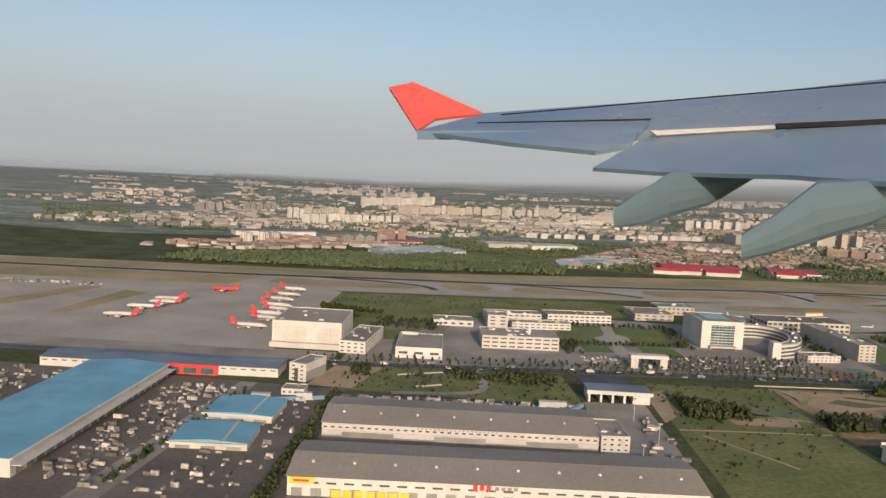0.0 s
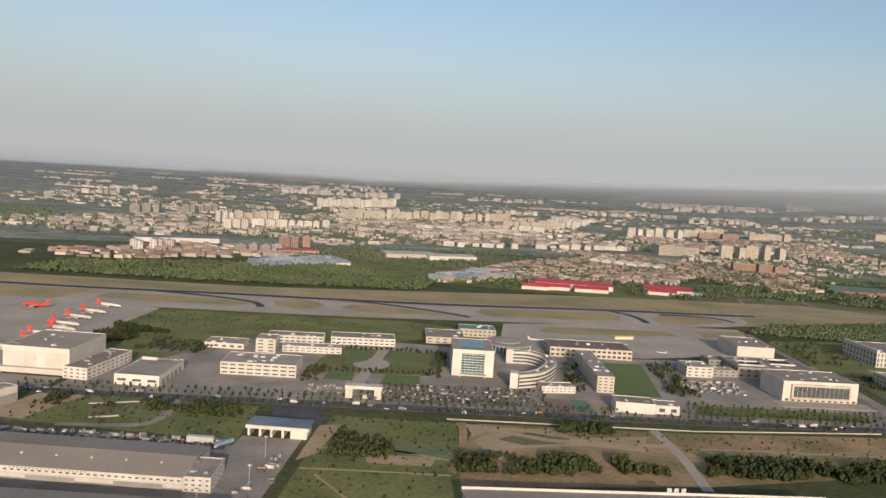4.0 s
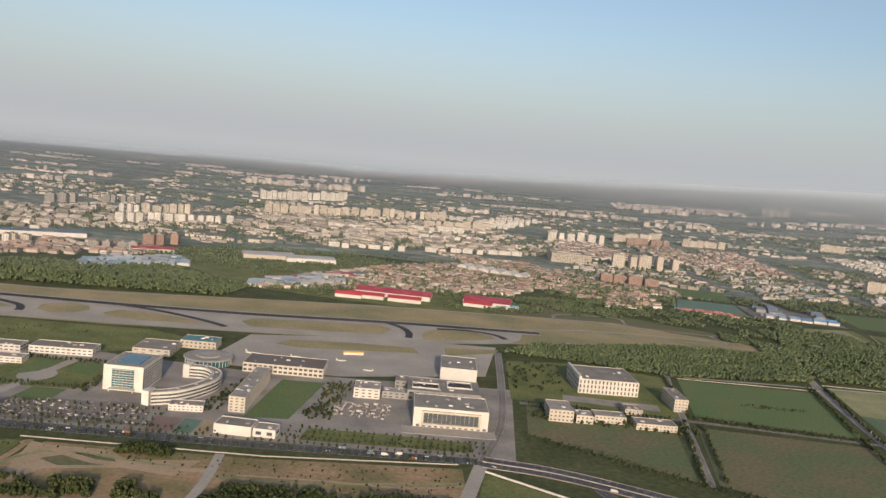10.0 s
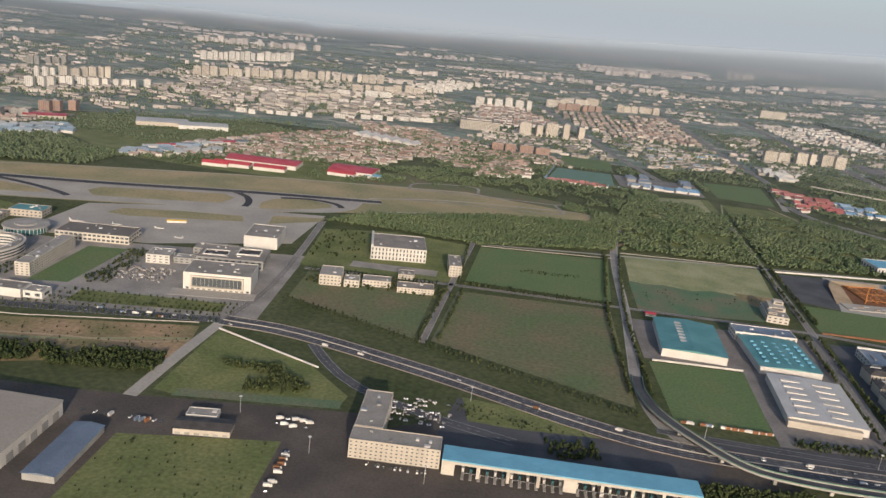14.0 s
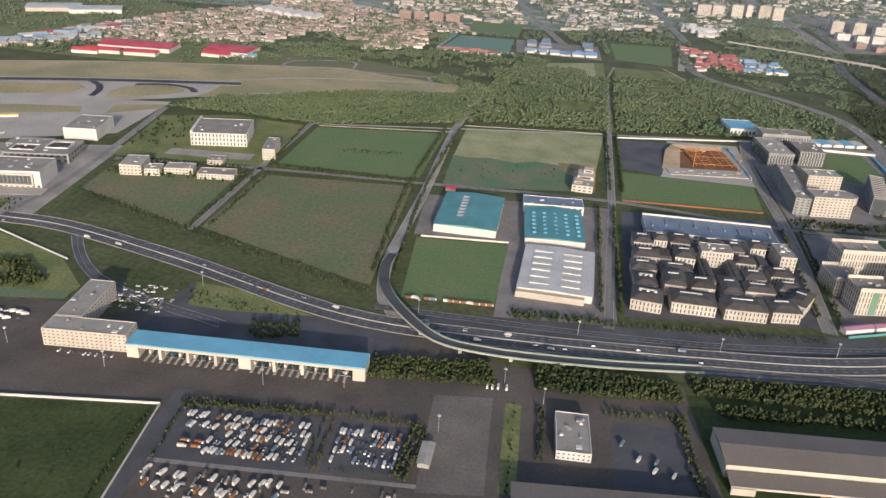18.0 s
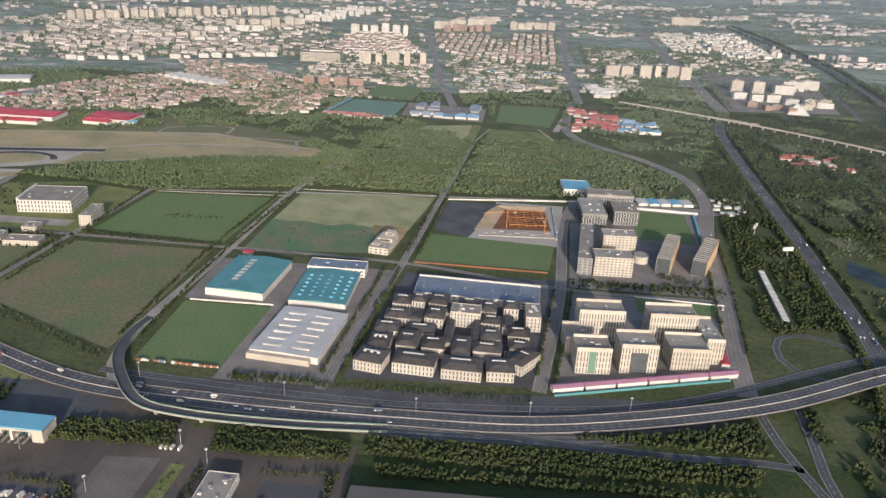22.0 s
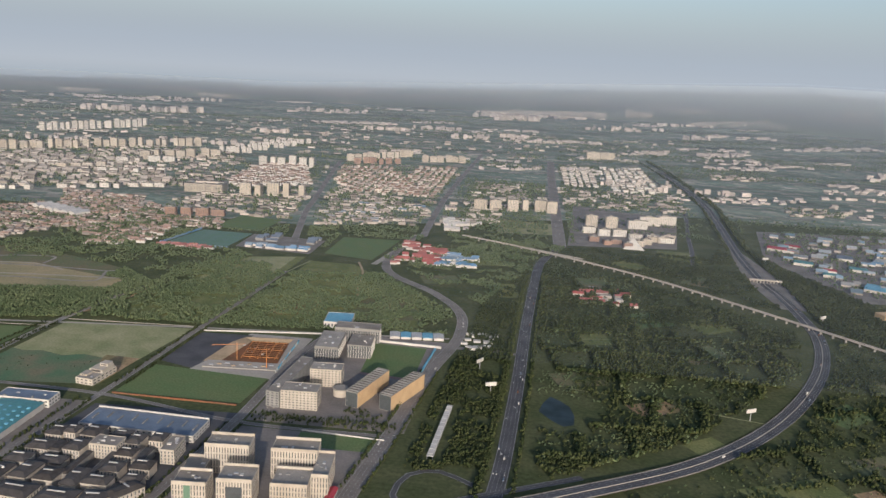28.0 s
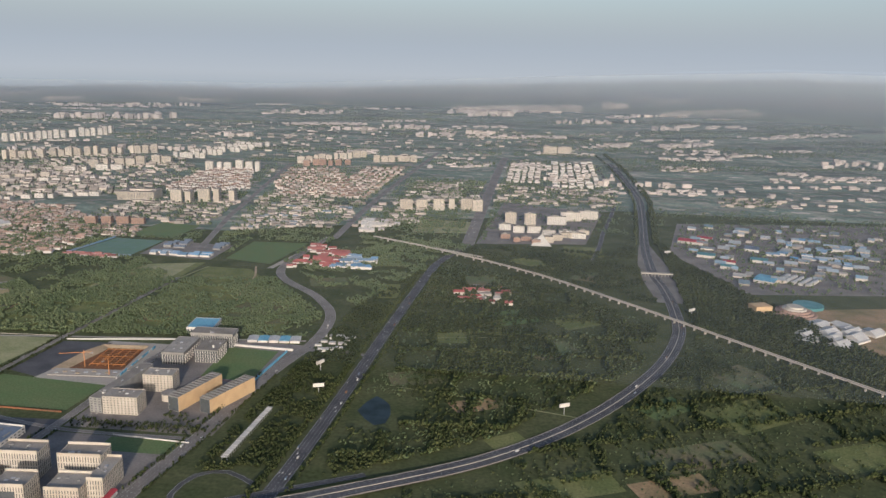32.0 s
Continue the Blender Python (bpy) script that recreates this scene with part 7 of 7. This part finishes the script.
shed("white_hall", "wide white hall with pale roof", 54, 902, 24, 56, 30, 4.5, 1.5, "white", "whiteroof", "x", 10)
shed("long_hall", "long works hall with blue-white roof", -255, 872, 30, 90, 26, 5, 1.5, "white", "slateblue", "x", 12)
# arena
ar = thing("brown_arena", "stepped brown brick arena hall", "arena", 1262, 790, 20)
part("block", MB().box(-22, 0, 0, -4, 14, 7), "orange", ar)
for k in range(5):
    part("tier", MB().tube(18, -4, 1.6 * k, 1.6 * k + 1.6, 22 - 3.4 * k, 21 - 3.4 * k, 28), "cream" if k > 2 else "brick", ar)
part("pool_roof", MB().tube(46, 12, 0, 3, 15, 15, 24), "tealroof", ar)
tp = thing("toll_bridge", "pale toll gantry across the highway", "toll station", 1160, 902, 2)
part("roof", MB().box(-18, -2.2, 3.4, 18, 2.2, 4.6), "cream", tp)
for i in range(10):
    part("pillar", MB().box(-17.2 + 3.75 * i, -1, 0.3, -16.6 + 3.75 * i, 1, 3.4), "cream", tp)
tb = solo("road_bridge", MB().box(-38, -1.6, 2.6, 38, 1.6, 3.6), "concrete", "low concrete bridge over an avenue", "bridge", 922, 952, -28, kind="structure")
for x in (-30, -10, 10, 30):
    part("pier", MB().box(x - 0.8, -1.4, 0, x + 0.8, 1.4, 2.6), "concrete", tb)
py = solo("white_pyramid", MB().quad([(-14, -10, 0), (14, -10, 0), (0, 6, 13)]).quad([(14, -10, 0), (10, 12, 0), (0, 6, 13)]).quad([(-14, -10, 0), (0, 6, 13), (-10, 12, 0)]).quad([(10, 12, 0), (-10, 12, 0), (0, 6, 13)]), "white", "white pyramid-shaped hall of a school", "building", 1026, 1032, 0)

# ---- gatehouse, walls and street furniture ----
tg2 = thing("truck_gate", "truck checkpoint with a blue roof on pillars", "gatehouse", 43, 274, 3)
part("roof", MB().box(-11, -5, 3.6, 11, 5, 4.3), "slateblue", tg2)
part("fascia", MB().box(-11.2, -5.3, 3.0, 11.2, -5.02, 4.2), "white", tg2)
for i in range(6):
    part("pillar", MB().box(-10.6 + 4 * i, -4.6, 0.1, -9.8 + 4 * i, 4.6, 3.6), "white", tg2)
part("office", MB().box(4.6, -4.8, 0.1, 10.4, 2, 2.8), "white", tg2)
def wall_line(name, x0, y0, x1, y1, h, t, material, label):
    L = math.hypot(x1 - x0, y1 - y0)
    return solo(name, MB().box(0, -t / 2, 0, L, t / 2, h), material, label, "wall", x0, y0, math.degrees(math.atan2(y1 - y0, x1 - x0)), kind="structure")
wall_line("fence_cabins", 711, 314, 797, 344, 1.3, 0.4, "tealroof", "teal site fence below cabins")
wall_line("fence_pitch", 462, 853, 545, 851, 2.4, 1.5, "depotblue", "blue hoarding along a pitch")
wall_line("fence_pitch_west", 463, 854, 476, 938, 2.0, 1.0, "depotblue", "blue hoarding along a pitch")
wall_line("wall_meadow", 375, 208, 438, 214, 1.0, 0.4, "white", "low white wall along a meadow")
wall_line("wall_meadow_side", 438, 214, 441, 160, 0.9, 0.3, "white", "low white wall along a meadow")
wall_line("wall_verge", 292, 338, 349, 311, 0.8, 0.5, "white", "low white wall beside the highway")
wall_line("wall_wasteland", 100, 308, 200, 322, 0.5, 0.25, "concrete", "low pale wall beside wasteland")
wall_line("wall_wasteland_east", 200, 322, 280, 342, 0.5, 0.25, "concrete", "low pale wall beside wasteland")
wall_line("wall_plot", 516, 581, 624, 592, 0.4, 0.2, "concrete", "pale wall along a plot")
wall_line("wall_plot_west", 410, 549, 508, 562, 0.4, 0.2, "concrete", "pale wall along a field")
wall_line("fence_orange", 624, 455, 709, 456, 1.2, 0.5, "clay", "orange hoarding round a plot")
wall_line("wall_office", 760, 432, 812, 430, 1.0, 0.4, "white", "white wall behind a lawn")
wall_line("wall_pitch", 510, 376, 557, 378, 1.0, 0.4, "white", "white wall of a grass plot")
wall_line("wall_pit", 632, 584, 735, 604, 1.1, 0.3, "white", "white hoarding round a building site")
wall_line("fence_court", 817, 530, 822, 592, 1.6, 1.2, "blueroof", "blue roofed stand beside a court")
wall_line("fence_court_north", 770, 598, 826, 596, 1.8, 1.6, "white", "white stand beside a court")
wall_line("wall_yard", -76, 240, -50, 250, 1.3, 0.5, "depotblue", "blue hoarding in a yard")
wall_line("wall_yard_east", 26, 255, 30, 262, 1.3, 1.2, "depotblue", "blue hoarding in a yard")
for a_, b_ in (((-35, 286), (-19, 294)), ((-18, 276), (-27, 271))):
    wall_line("wall_garden", *a_, *b_, 0.6, 0.3, "concrete", "low pale wall round a garden")
def mast(x, y, h):
    t_ = thing("light_mast", "tall pale steel light mast", "light mast", x, y, 0, group="light masts")
    pole = part("pole", MB().tube(0, 0, 0, h, 0.16, 0.08, 6), "steel", t_)
    part("lamp_ring", MB().tube(0, 0, h, h + 0.25, 0.7, 0.6, 8), "white", pole)
for x, y in ((538, 217), (408, 232), (470, 232), (500, 236), (388, 262), (420, 300), (520, 296), (560, 250), (45, 250), (48, 225), (40, 205), (590, 292), (650, 290), (575, 240), (330, 262), (364, 240), (700, 296), (745, 308)):
    mast(x, y, 7)
def billboard(x, y, a):
    t_ = thing("billboard", "white billboard on a single steel column", "billboard", x, y, a, group="roadside billboards")
    column = part("column", MB().tube(0, 0, 0, 6, 0.35, 0.3, 7), "steel", t_)
    part("panel", MB().box(-4, -0.4, 6, 4, 0.4, 8.6), "white", column)
for x, y, a in ((871, 517, 20), (1048, 516, 30), (1175, 759, 40), (860, 560, 60), (1185, 1000, 20)):
    billboard(x, y, a)

# ---- vehicles ----
def car(name="car", paint="car", label="small pale car parked on asphalt"):
    t_ = thing(name, label, "car", 0, 0)
    body = MB().box(-0.92, -0.38, 0.12, 0.92, 0.38, 0.38, taper=0.03)
    for x in (-0.55, 0.55):
        body.box(x - 0.14, -0.4, 0, x + 0.14, -0.3, 0.26, 1).box(x - 0.14, 0.3, 0, x + 0.14, 0.4, 0.26, 1)
    part("body", body, (paint, "tyre"), t_)
    part("cabin", MB().box(-0.5, -0.34, 0.38, 0.42, 0.34, 0.64, taper=0.12), ("glass",), t_)
    return t_
def lorry(paint="white", label="white box lorry"):
    t_ = thing("lorry", label + " parked on asphalt", "lorry", 0, 0)
    part("box", MB().box(-1.5, -0.42, 0.34, 0.9, 0.42, 1.35).box(-1.5, -0.36, 0.08, 1.6, 0.36, 0.33, 1), (paint, "tyre"), t_)
    part("cab", MB().box(0.98, -0.4, 0.34, 1.65, 0.4, 1.0, taper=0.06), "white", t_)
    return t_
proto = [car(), car("car", "darkcar", "small dark car parked on asphalt"), lorry(), lorry("clay", "red box lorry"), lorry("slateblue", "blue box lorry")]
for k, p_ in enumerate(proto):
    p_.matrix_world = pose(452 + 5 * k, 205, 0.16, 0, 0, 70)
SPOTS = []
def lot(x0, y0, x1, y1, cols, rows, ang, mixw, keep=0.8, z=0.16):
    """Places of parked vehicles in a yard."""
    for i in range(cols):
        for j in range(rows):
            if rnd.random() < keep:
                SPOTS.append((x0 + (x1 - x0) * (i + rnd.uniform(0.3, 0.7)) / cols, y0 + (y1 - y0) * (j + rnd.uniform(0.35, 0.65)) / rows, ang + rnd.uniform(-6, 6), rnd.choices(range(5), mixw)[0], z))
lot(462, 191, 495, 212.5, 21, 5, 78, (3, 3, 6, 2, 1), 0.9)
lot(450, 203, 462, 212.5, 8, 2, 78, (3, 2, 6, 1, 1), 0.85)
lot(452, 192, 461, 198, 2, 2, 5, (0, 0, 2, 2, 0), 0.9)
lot(504, 194, 526, 213, 15, 4, 82, (4, 4, 5, 1, 1), 0.9)
lot(446, 172, 494, 184, 28, 2, 75, (3, 1, 6, 1, 1), 0.6)
lot(384, 272, 412, 296, 9, 5, 10, (8, 3, 1, 0, 0), 0.6)
lot(272, 243, 306, 248, 14, 1, 80, (3, 3, 2, 1, 2), 0.8)
lot(345, 254, 360, 264, 5, 2, 20, (2, 1, 4, 0, 0), 0.7)
lot(355, 200, 358, 240, 1, 14, 10, (1, 1, 6, 3, 1), 0.8)
lot(600, 205, 626, 224, 5, 3, 60, (1, 0, 5, 0, 1), 0.5)
lot(385, 237, 410, 240, 16, 1, 90, (5, 3, 0, 0, 0), 0.8)
lot(552, 246, 562, 248, 4, 1, 90, (0, 0, 1, 0, 0), 1.0)
lot(512, 308, 552, 309.5, 14, 1, 0, (0, 0, 4, 5, 1), 0.9)
PARKED = len(SPOTS)
def driveway(pts, width, label):
    return solo("driveway", ribbon([(*p, 0) for p in spline(pts, 3)], -width / 2, width / 2, 0.15), "paving", label, "road", kind="structure")
driveway([(-8, 304), (-5, 291), (-3, 279), (-6, 270), (-16, 266), (-34, 262)], 3.6, "pale driveway curving across a meadow")
driveway([(-21, 342), (-8, 350), (-6, 372), (-10, 396)], 4.5, "pale lane between airport workshops")
driveway([(332, 711), (337, 742), (390, 757), (397, 729)], 3.0, "pale track round dry grass at the runway end")
driveway([(334, 662), (343, 669), (411, 680), (474, 687), (471, 723), (494, 726)], 3.0, "pale track round dry grass at the runway end")
driveway([(334, 712), (400, 721), (470, 723)], 3.0, "pale track round dry grass at the runway end")
driveway([(829, 599), (852, 601), (883, 602)], 5.0, "short lane joining two avenues")
def traffic(pts, off, n, z, mixw=(6, 3, 2, 1, 1)):
    L = spline(pts, 6)
    for _ in range(n):
        i = rnd.randrange(1, len(L) - 1)
        d = np.array(L[i + 1][:2]) - np.array(L[i - 1][:2])
        d /= np.linalg.norm(d)
        o = rnd.choice(off)
        SPOTS.append((L[i][0] - d[1] * o, L[i][1] + d[0] * o, math.degrees(math.atan2(d[1], d[0])) + (180 if o > 0 else 0), rnd.choices(range(5), mixw)[0], z + (L[i][2] if len(L[i]) > 2 else 0)))
traffic([(290, 349), (400, 322), (488, 288), (560, 282), (640, 284)], (-3.2, -1.2, 1.2, 3.2), 26, 0.34)
traffic([(1003, 445), (1069, 518), (1124, 612), (1157, 712), (1167, 850)], (-3.2, -1.2, 1.2, 3.2), 18, 0.34)
traffic([(882, 387), (889, 523), (893, 670), (901, 860)], (-3.2, -1.2, 1.2, 3.2), 44, 0.26)
traffic([(488, 288), (560, 282), (640, 284), (713, 290)], (-4.2, -2.2, 2.2, 4.2), 14, 0.36)
traffic([(930, 1000), (928, 1319)], (-4, -2, 2, 4), 24, 0.3)
traffic([(56, 314), (174, 330), (290, 349)], (-3, -1, 1, 3), 30, 0.22)
traffic([(-73, 296), (56, 314)], (-3, -1, 1, 3), 16, 0.22)
traffic([(806, 372), (814, 439), (824, 544), (837, 623), (832, 691)], (-2.6, 2.6), 12, 0.26)
SPOTS = SPOTS[PARKED:] + SPOTS[:PARKED]
for x, y, a, k, z in SPOTS[:300]:
    copy_thing(proto[k], pose(x, y, z, 0, 0, a))
rest = MB()
for x, y, a, k, z in SPOTS[300:]:
    c_, s_ = math.cos(radians(a)), math.sin(radians(a))
    b = MB().box(-0.92, -0.38, 0.05, 0.92, 0.38, 0.38, k, 0.03).box(-0.5, -0.34, 0.38, 0.42, 0.34, 0.64, 5, 0.12) if k < 2 else MB().box(-1.5, -0.42, 0.1, 0.9, 0.42, 1.35, k).box(0.98, -0.4, 0.1, 1.65, 0.4, 1.0, 2, 0.06)
    o = len(rest.v)
    rest.v += [(x + c_ * p - s_ * q, y + s_ * p + c_ * q, z + h) for p, q, h in b.v]
    rest.f += [tuple(o + i for i in f) for f in b.f]
    rest.s += b.s
solo("parked_vehicles", rest, ("car", "darkcar", "white", "clay", "slateblue", "glass"), "rows of lorries and cars parked on asphalt", "vehicles", kind="stuff")
# crowded yards, too many to count
def crowd(poly, n, label, big=0.5, z=0.12):
    xs, ys = [p[0] for p in poly], [p[1] for p in poly]
    xy = np.c_[rng.uniform(min(xs), max(xs), n * 3), rng.uniform(min(ys), max(ys), n * 3)]
    xy = np.round(xy / 1.9) * 1.9 + rng.normal(0, 0.25, xy.shape)
    xy = xy[inside(xy[:, 0], xy[:, 1], poly)][:n]
    mb = MB()
    for x, y in xy:
        lng, wid, hgt = (rng.uniform(1.8, 3.2), 0.85, rng.uniform(0.7, 1.2)) if rng.random() < big else (1.5, 0.65, 0.5)
        if rng.random() < 0.5:
            lng, wid = wid, lng
        mb.box(x - lng / 2, y - wid / 2, z, x + lng / 2, y + wid / 2, z + hgt, taper=0.08, bottom=False)
    solo("parked_vehicles", mb, "crowd", label, "vehicles", kind="stuff")
M["crowd"] = mat("vehicle_mix", (0.66, 0.62, 0.56), 0.5, 0.2, 0.5, 1, hue=(0.26, 0.22, 0.19), island=0.85)
crowd([(-108, 252), (-84, 255), (-84, 165), (-104, 165)], 230, "lorries and pallets crowding a freight yard", 0.3)
crowd([(-84, 240), (-56, 250), (-54, 165), (-84, 165)], 110, "lorries and pallets crowding a freight yard", 0.3)
crowd([(-180, 262), (-135, 258), (-140, 200), (-180, 200)], 160, "lorries crowding a freight yard")
crowd([(-420, 420), (-235, 442), (-232, 452), (-420, 440)], 220, "vehicles at the apron edge")
crowd([(-46, 248), (28, 254), (27, 261), (-45, 255)], 150, "dark vehicles and trailers behind a warehouse", 0.3, 0.15)
crowd([(68, 324), (140, 338), (128, 364), (68, 350)], 170, "cars in an office car park", 0.0, 0.14)
crowd([(208, 385), (240, 388), (238, 412), (208, 408)], 120, "building material and huts in a works yard", 0.4)
crowd([(446, 170), (530, 173), (530, 184), (446, 182)], 45, "close rows of parked lorries and cars", 0.6, 0.17)
crowd([(386, 272), (414, 276), (412, 296), (388, 294)], 50, "parked cars behind a toll station", 0.0, 0.17)
crowd([(40, 200), (54, 200), (54, 240), (50, 262), (46, 240)], 20, "lorries along a service road", 1.0, 0.15)
crowd([(36, 326), (60, 330), (58, 345), (36, 340)], 60, "cars in an office car park", 0.0)
crowd([(728, 438), (735, 440), (735, 500), (728, 500)], 30, "cars along a street", 0.0, 0.14)

# ---- parked airliners ----
def airliner(tail="red", name="airliner", label="white airliner with a red tail parked on the apron", group="parked airliners"):
    t_ = thing(name, label, "aircraft", 0, 0, group=group)
    mb, prof, n = MB(), ((-8.3, 0.12, 2.2), (-7.2, 0.5, 2.0), (-5, 0.85, 1.8), (-2, 0.92, 1.75), (5.5, 0.92, 1.75), (7.2, 0.75, 1.65), (8.2, 0.4, 1.5), (8.6, 0.08, 1.45)), 12
    for x, r, z in prof:
        mb.v += [(x, r * math.cos(6.2832 * i / n), z + r * math.sin(6.2832 * i / n)) for i in range(n)]
    for k in range(len(prof) - 1):
        for i in range(n):
            mb.f.append((k * n + i, k * n + (i + 1) % n, (k + 1) * n + (i + 1) % n, (k + 1) * n + i))
            mb.s.append(1 if k < 2 else 0)
    part("fuselage", mb, ("white", tail), t_)
    for s in (-1, 1):
        w = MB()
        for z in (1.15, 1.4):
            w.v += [(1.6, s * 0.7, z), (-1.2, s * 0.7, z), (-2.6, s * 7.6, z + 0.25), (-1.9, s * 7.6, z + 0.25)]
        w.f, w.s = [(0, 1, 2, 3), (4, 5, 6, 7), (0, 1, 5, 4), (1, 2, 6, 5), (2, 3, 7, 6), (3, 0, 4, 7)], [0] * 6
        wing_ = part("wing", w, "whiteroof", t_)
        part("engine", MB().box(0.2, s * 2.6 - 0.4, 0.55, 1.9, s * 2.6 + 0.4, 1.2, taper=0.1), "white", wing_)
        tl = MB()
        for z in (2.1, 2.25):
            tl.v += [(-6.6, s * 0.2, z), (-7.8, s * 0.2, z), (-8.4, s * 2.8, z), (-7.8, s * 2.8, z)]
        tl.f, tl.s = w.f, w.s
        part("tailplane", tl, "white", t_)
    f = MB()
    for y in (-0.1, 0.1):
        f.v += [(-5.6, y, 2.5), (-7.9, y, 2.3), (-8.6, y, 5.2), (-7.5, y, 5.2)]
    f.f, f.s = [(0, 1, 2, 3), (7, 6, 5, 4), (0, 1, 5, 4), (1, 2, 6, 5), (2, 3, 7, 6), (3, 0, 4, 7)], [0] * 6
    part("tail_fin", f, tail, t_)
    for x, y in ((6, 0), (-0.4, 1.4), (-0.4, -1.4)):
        part("landing_gear", MB().box(x - 0.3, y - 0.12, 0, x + 0.3, y + 0.12, 0.95), "tyre", t_)
    return t_
jet = airliner()
jet.matrix_world = pose(-113, 352, 0.13, 0, 0, 0)
for x, y, a in ((-110, 372, -5), (-114, 384, -5), (-112, 398, -8), (-117, 410, -5), (-121, 430, -8), (-122, 448, -8), (-124, 470, -8), (-176, 357, 185), (-176, 381, 185), (-172, 397, 190), (-174, 408, 185)):
    copy_thing(jet, pose(x, y, 0.13, 0, 0, a))
small = airliner("white", "small_jet", "small all-white jet parked on a stand", "small white jets")
small.matrix_world = pose(140, 475, 0.15, 0, 0, 8) @ Matrix.Diagonal((0.62, 0.62, 0.62, 1))
for x, y, a in ((165, 481, 10), (193, 485, 12), (213, 470, 170)):
    copy_thing(small, pose(x, y, 0.15, 0, 0, a) @ Matrix.Diagonal((0.62, 0.62, 0.62, 1)))
redjet = airliner("red", "airliner", "airliner painted red all over, parked on the apron")
redjet.matrix_world = pose(-160, 452, 0.13, 0, 0, 178)
for o in redjet.children:
    if o.name.startswith("fuselage"):
        o.data.materials[0] = M["red"]
shed("yellow_store", "low store with a yellow roof beside a taxiway", 196, 506, 22, 13, 3, 1.6, 0.5, "white", "yellow", "x", 4)

# ---- airliner wing seen from the window ----
wing = thing("aircraft_wing", "grey airliner wing with red winglet, flaps and fairings", "aircraft wing", 0.04, 2.06, 0, 73.0)
wing.matrix_world = pose(0.04, 2.06, 73.0, -5.09, 0, 4.19) @ pose(0, 0, 0, 0, -3.05, 0)
M["wingpaint"] = mat("grey_wing_paint", (0.21, 0.262, 0.32), 0.35, 0.06, 0.32, 3, hue=(0.135, 0.225, 0.34), spec=0.5)
M["fairing"] = mat("fairing_paint", (0.105, 0.158, 0.185), 0.35, 0.08, 0.6, 3, spec=0.5)
M["winglet"] = mat("red_winglet", (0.85, 0.11, 0.08), 0.35, 0.05, 0.6, 3, spec=0.5)
def plate(name, pts, t, material, label=""):
    """A wing panel: an outline with thickness below it."""
    mb, n = MB(), len(pts)
    mb.v = [tuple(p) for p in pts] + [(x, y + 0.05, z - t) for x, y, z in pts]
    mb.f = [tuple(range(n)), tuple(range(2 * n - 1, n - 1, -1))] + [(i, n + i, n + (i + 1) % n, (i + 1) % n) for i in range(n)]
    mb.s = [0] * len(mb.f)
    return part(name, mb, material, wing, label)
plate("wing_box", [(-0.37, 11.28, 1.69), (0.68, 12.91, 2.22), (2.73, 12.06, 2.19), (4.4, 11.26, 2.21), (6.23, 10.18, 2.25), (5.26, 8.6, 1.4), (4.02, 9.6, 1.49), (2.72, 10.4, 1.55)], 0.12, "wingpaint")
plate("aileron", [(-0.19, 11.26, 1.66), (0.55, 11.55, 1.82), (2.77, 10.55, 1.71), (2.26, 9.65, 1.27), (1.86, 9.65, 1.2), (0.86, 10.35, 1.4)], 0.05, "wingpaint")
plate("flap", [(1.75, 9.2, 0.95), (2.62, 10.0, 1.44), (3.85, 9.2, 1.39), (5.02, 8.2, 1.33), (4.04, 6.6, 0.54), (3.35, 7.6, 0.71), (2.37, 8.7, 0.85)], 0.04, "wingpaint", "drooped grey flap")
plate("winglet", [(-0.86, 12.6, 2.58), (-0.48, 13.0, 2.75), (0.68, 12.91, 2.22), (-0.12, 12.35, 2.04), (-0.38, 11.6, 1.74)], 0.03, "winglet", "bright red winglet")
plate("flap_gap_strip", [(2.58, 9.85, 1.475), (3.81, 9.05, 1.42), (3.79, 9.0, 1.37), (2.66, 9.8, 1.41)], 0.01, "white")
def fairing(rows):
    mb, n = MB(), 12
    for (x, y, z), r in rows:
        mb.v += [(x + 0.4 * r * math.cos(6.2832 * i / n), y + 0.7 * r * math.cos(6.2832 * i / n), z + r * math.sin(6.2832 * i / n)) for i in range(n)]
    for k in range(len(rows) - 1):
        mb.f += [(k * n + i, k * n + (i + 1) % n, (k + 1) * n + (i + 1) % n, (k + 1) * n + i) for i in range(n)]
    mb.f += [tuple(range(n))]
    mb.s = [0] * len(mb.f)
    return part("flap_track_fairing", mb, "fairing", wing)
fairing([((1.66, 7.6, 0.3), 0.09), ((2.01, 7.9, 0.42), 0.18), ((2.42, 8.3, 0.59), 0.24), ((2.93, 8.7, 0.68), 0.2), ((3.59, 9.0, 0.87), 0.04)])
fairing([((2.35, 6.2, 0.02), 0.1), ((2.7, 6.4, 0.13), 0.16), ((3.23, 6.8, 0.33), 0.26), ((3.86, 7.1, 0.43), 0.21), ((4.53, 7.4, 0.6), 0.09)])
plate("aileron_gap", [(0.5, 11.5, 1.845), (2.77, 10.5, 1.735), (2.77, 10.5, 1.722), (0.5, 11.5, 1.837)], 0.005, "tyre")
plate("flap_gap", [(3.8, 9.0, 1.43), (5.1, 8.1, 1.36), (5.1, 8.1, 1.3), (3.8, 9.0, 1.375)], 0.005, "tyre")
plate("spoiler_gap", [(0.9, 12.3, 2.1), (5.9, 9.9, 2.13), (5.9, 9.9, 2.122), (0.9, 12.3, 2.092)], 0.004, "tyre")
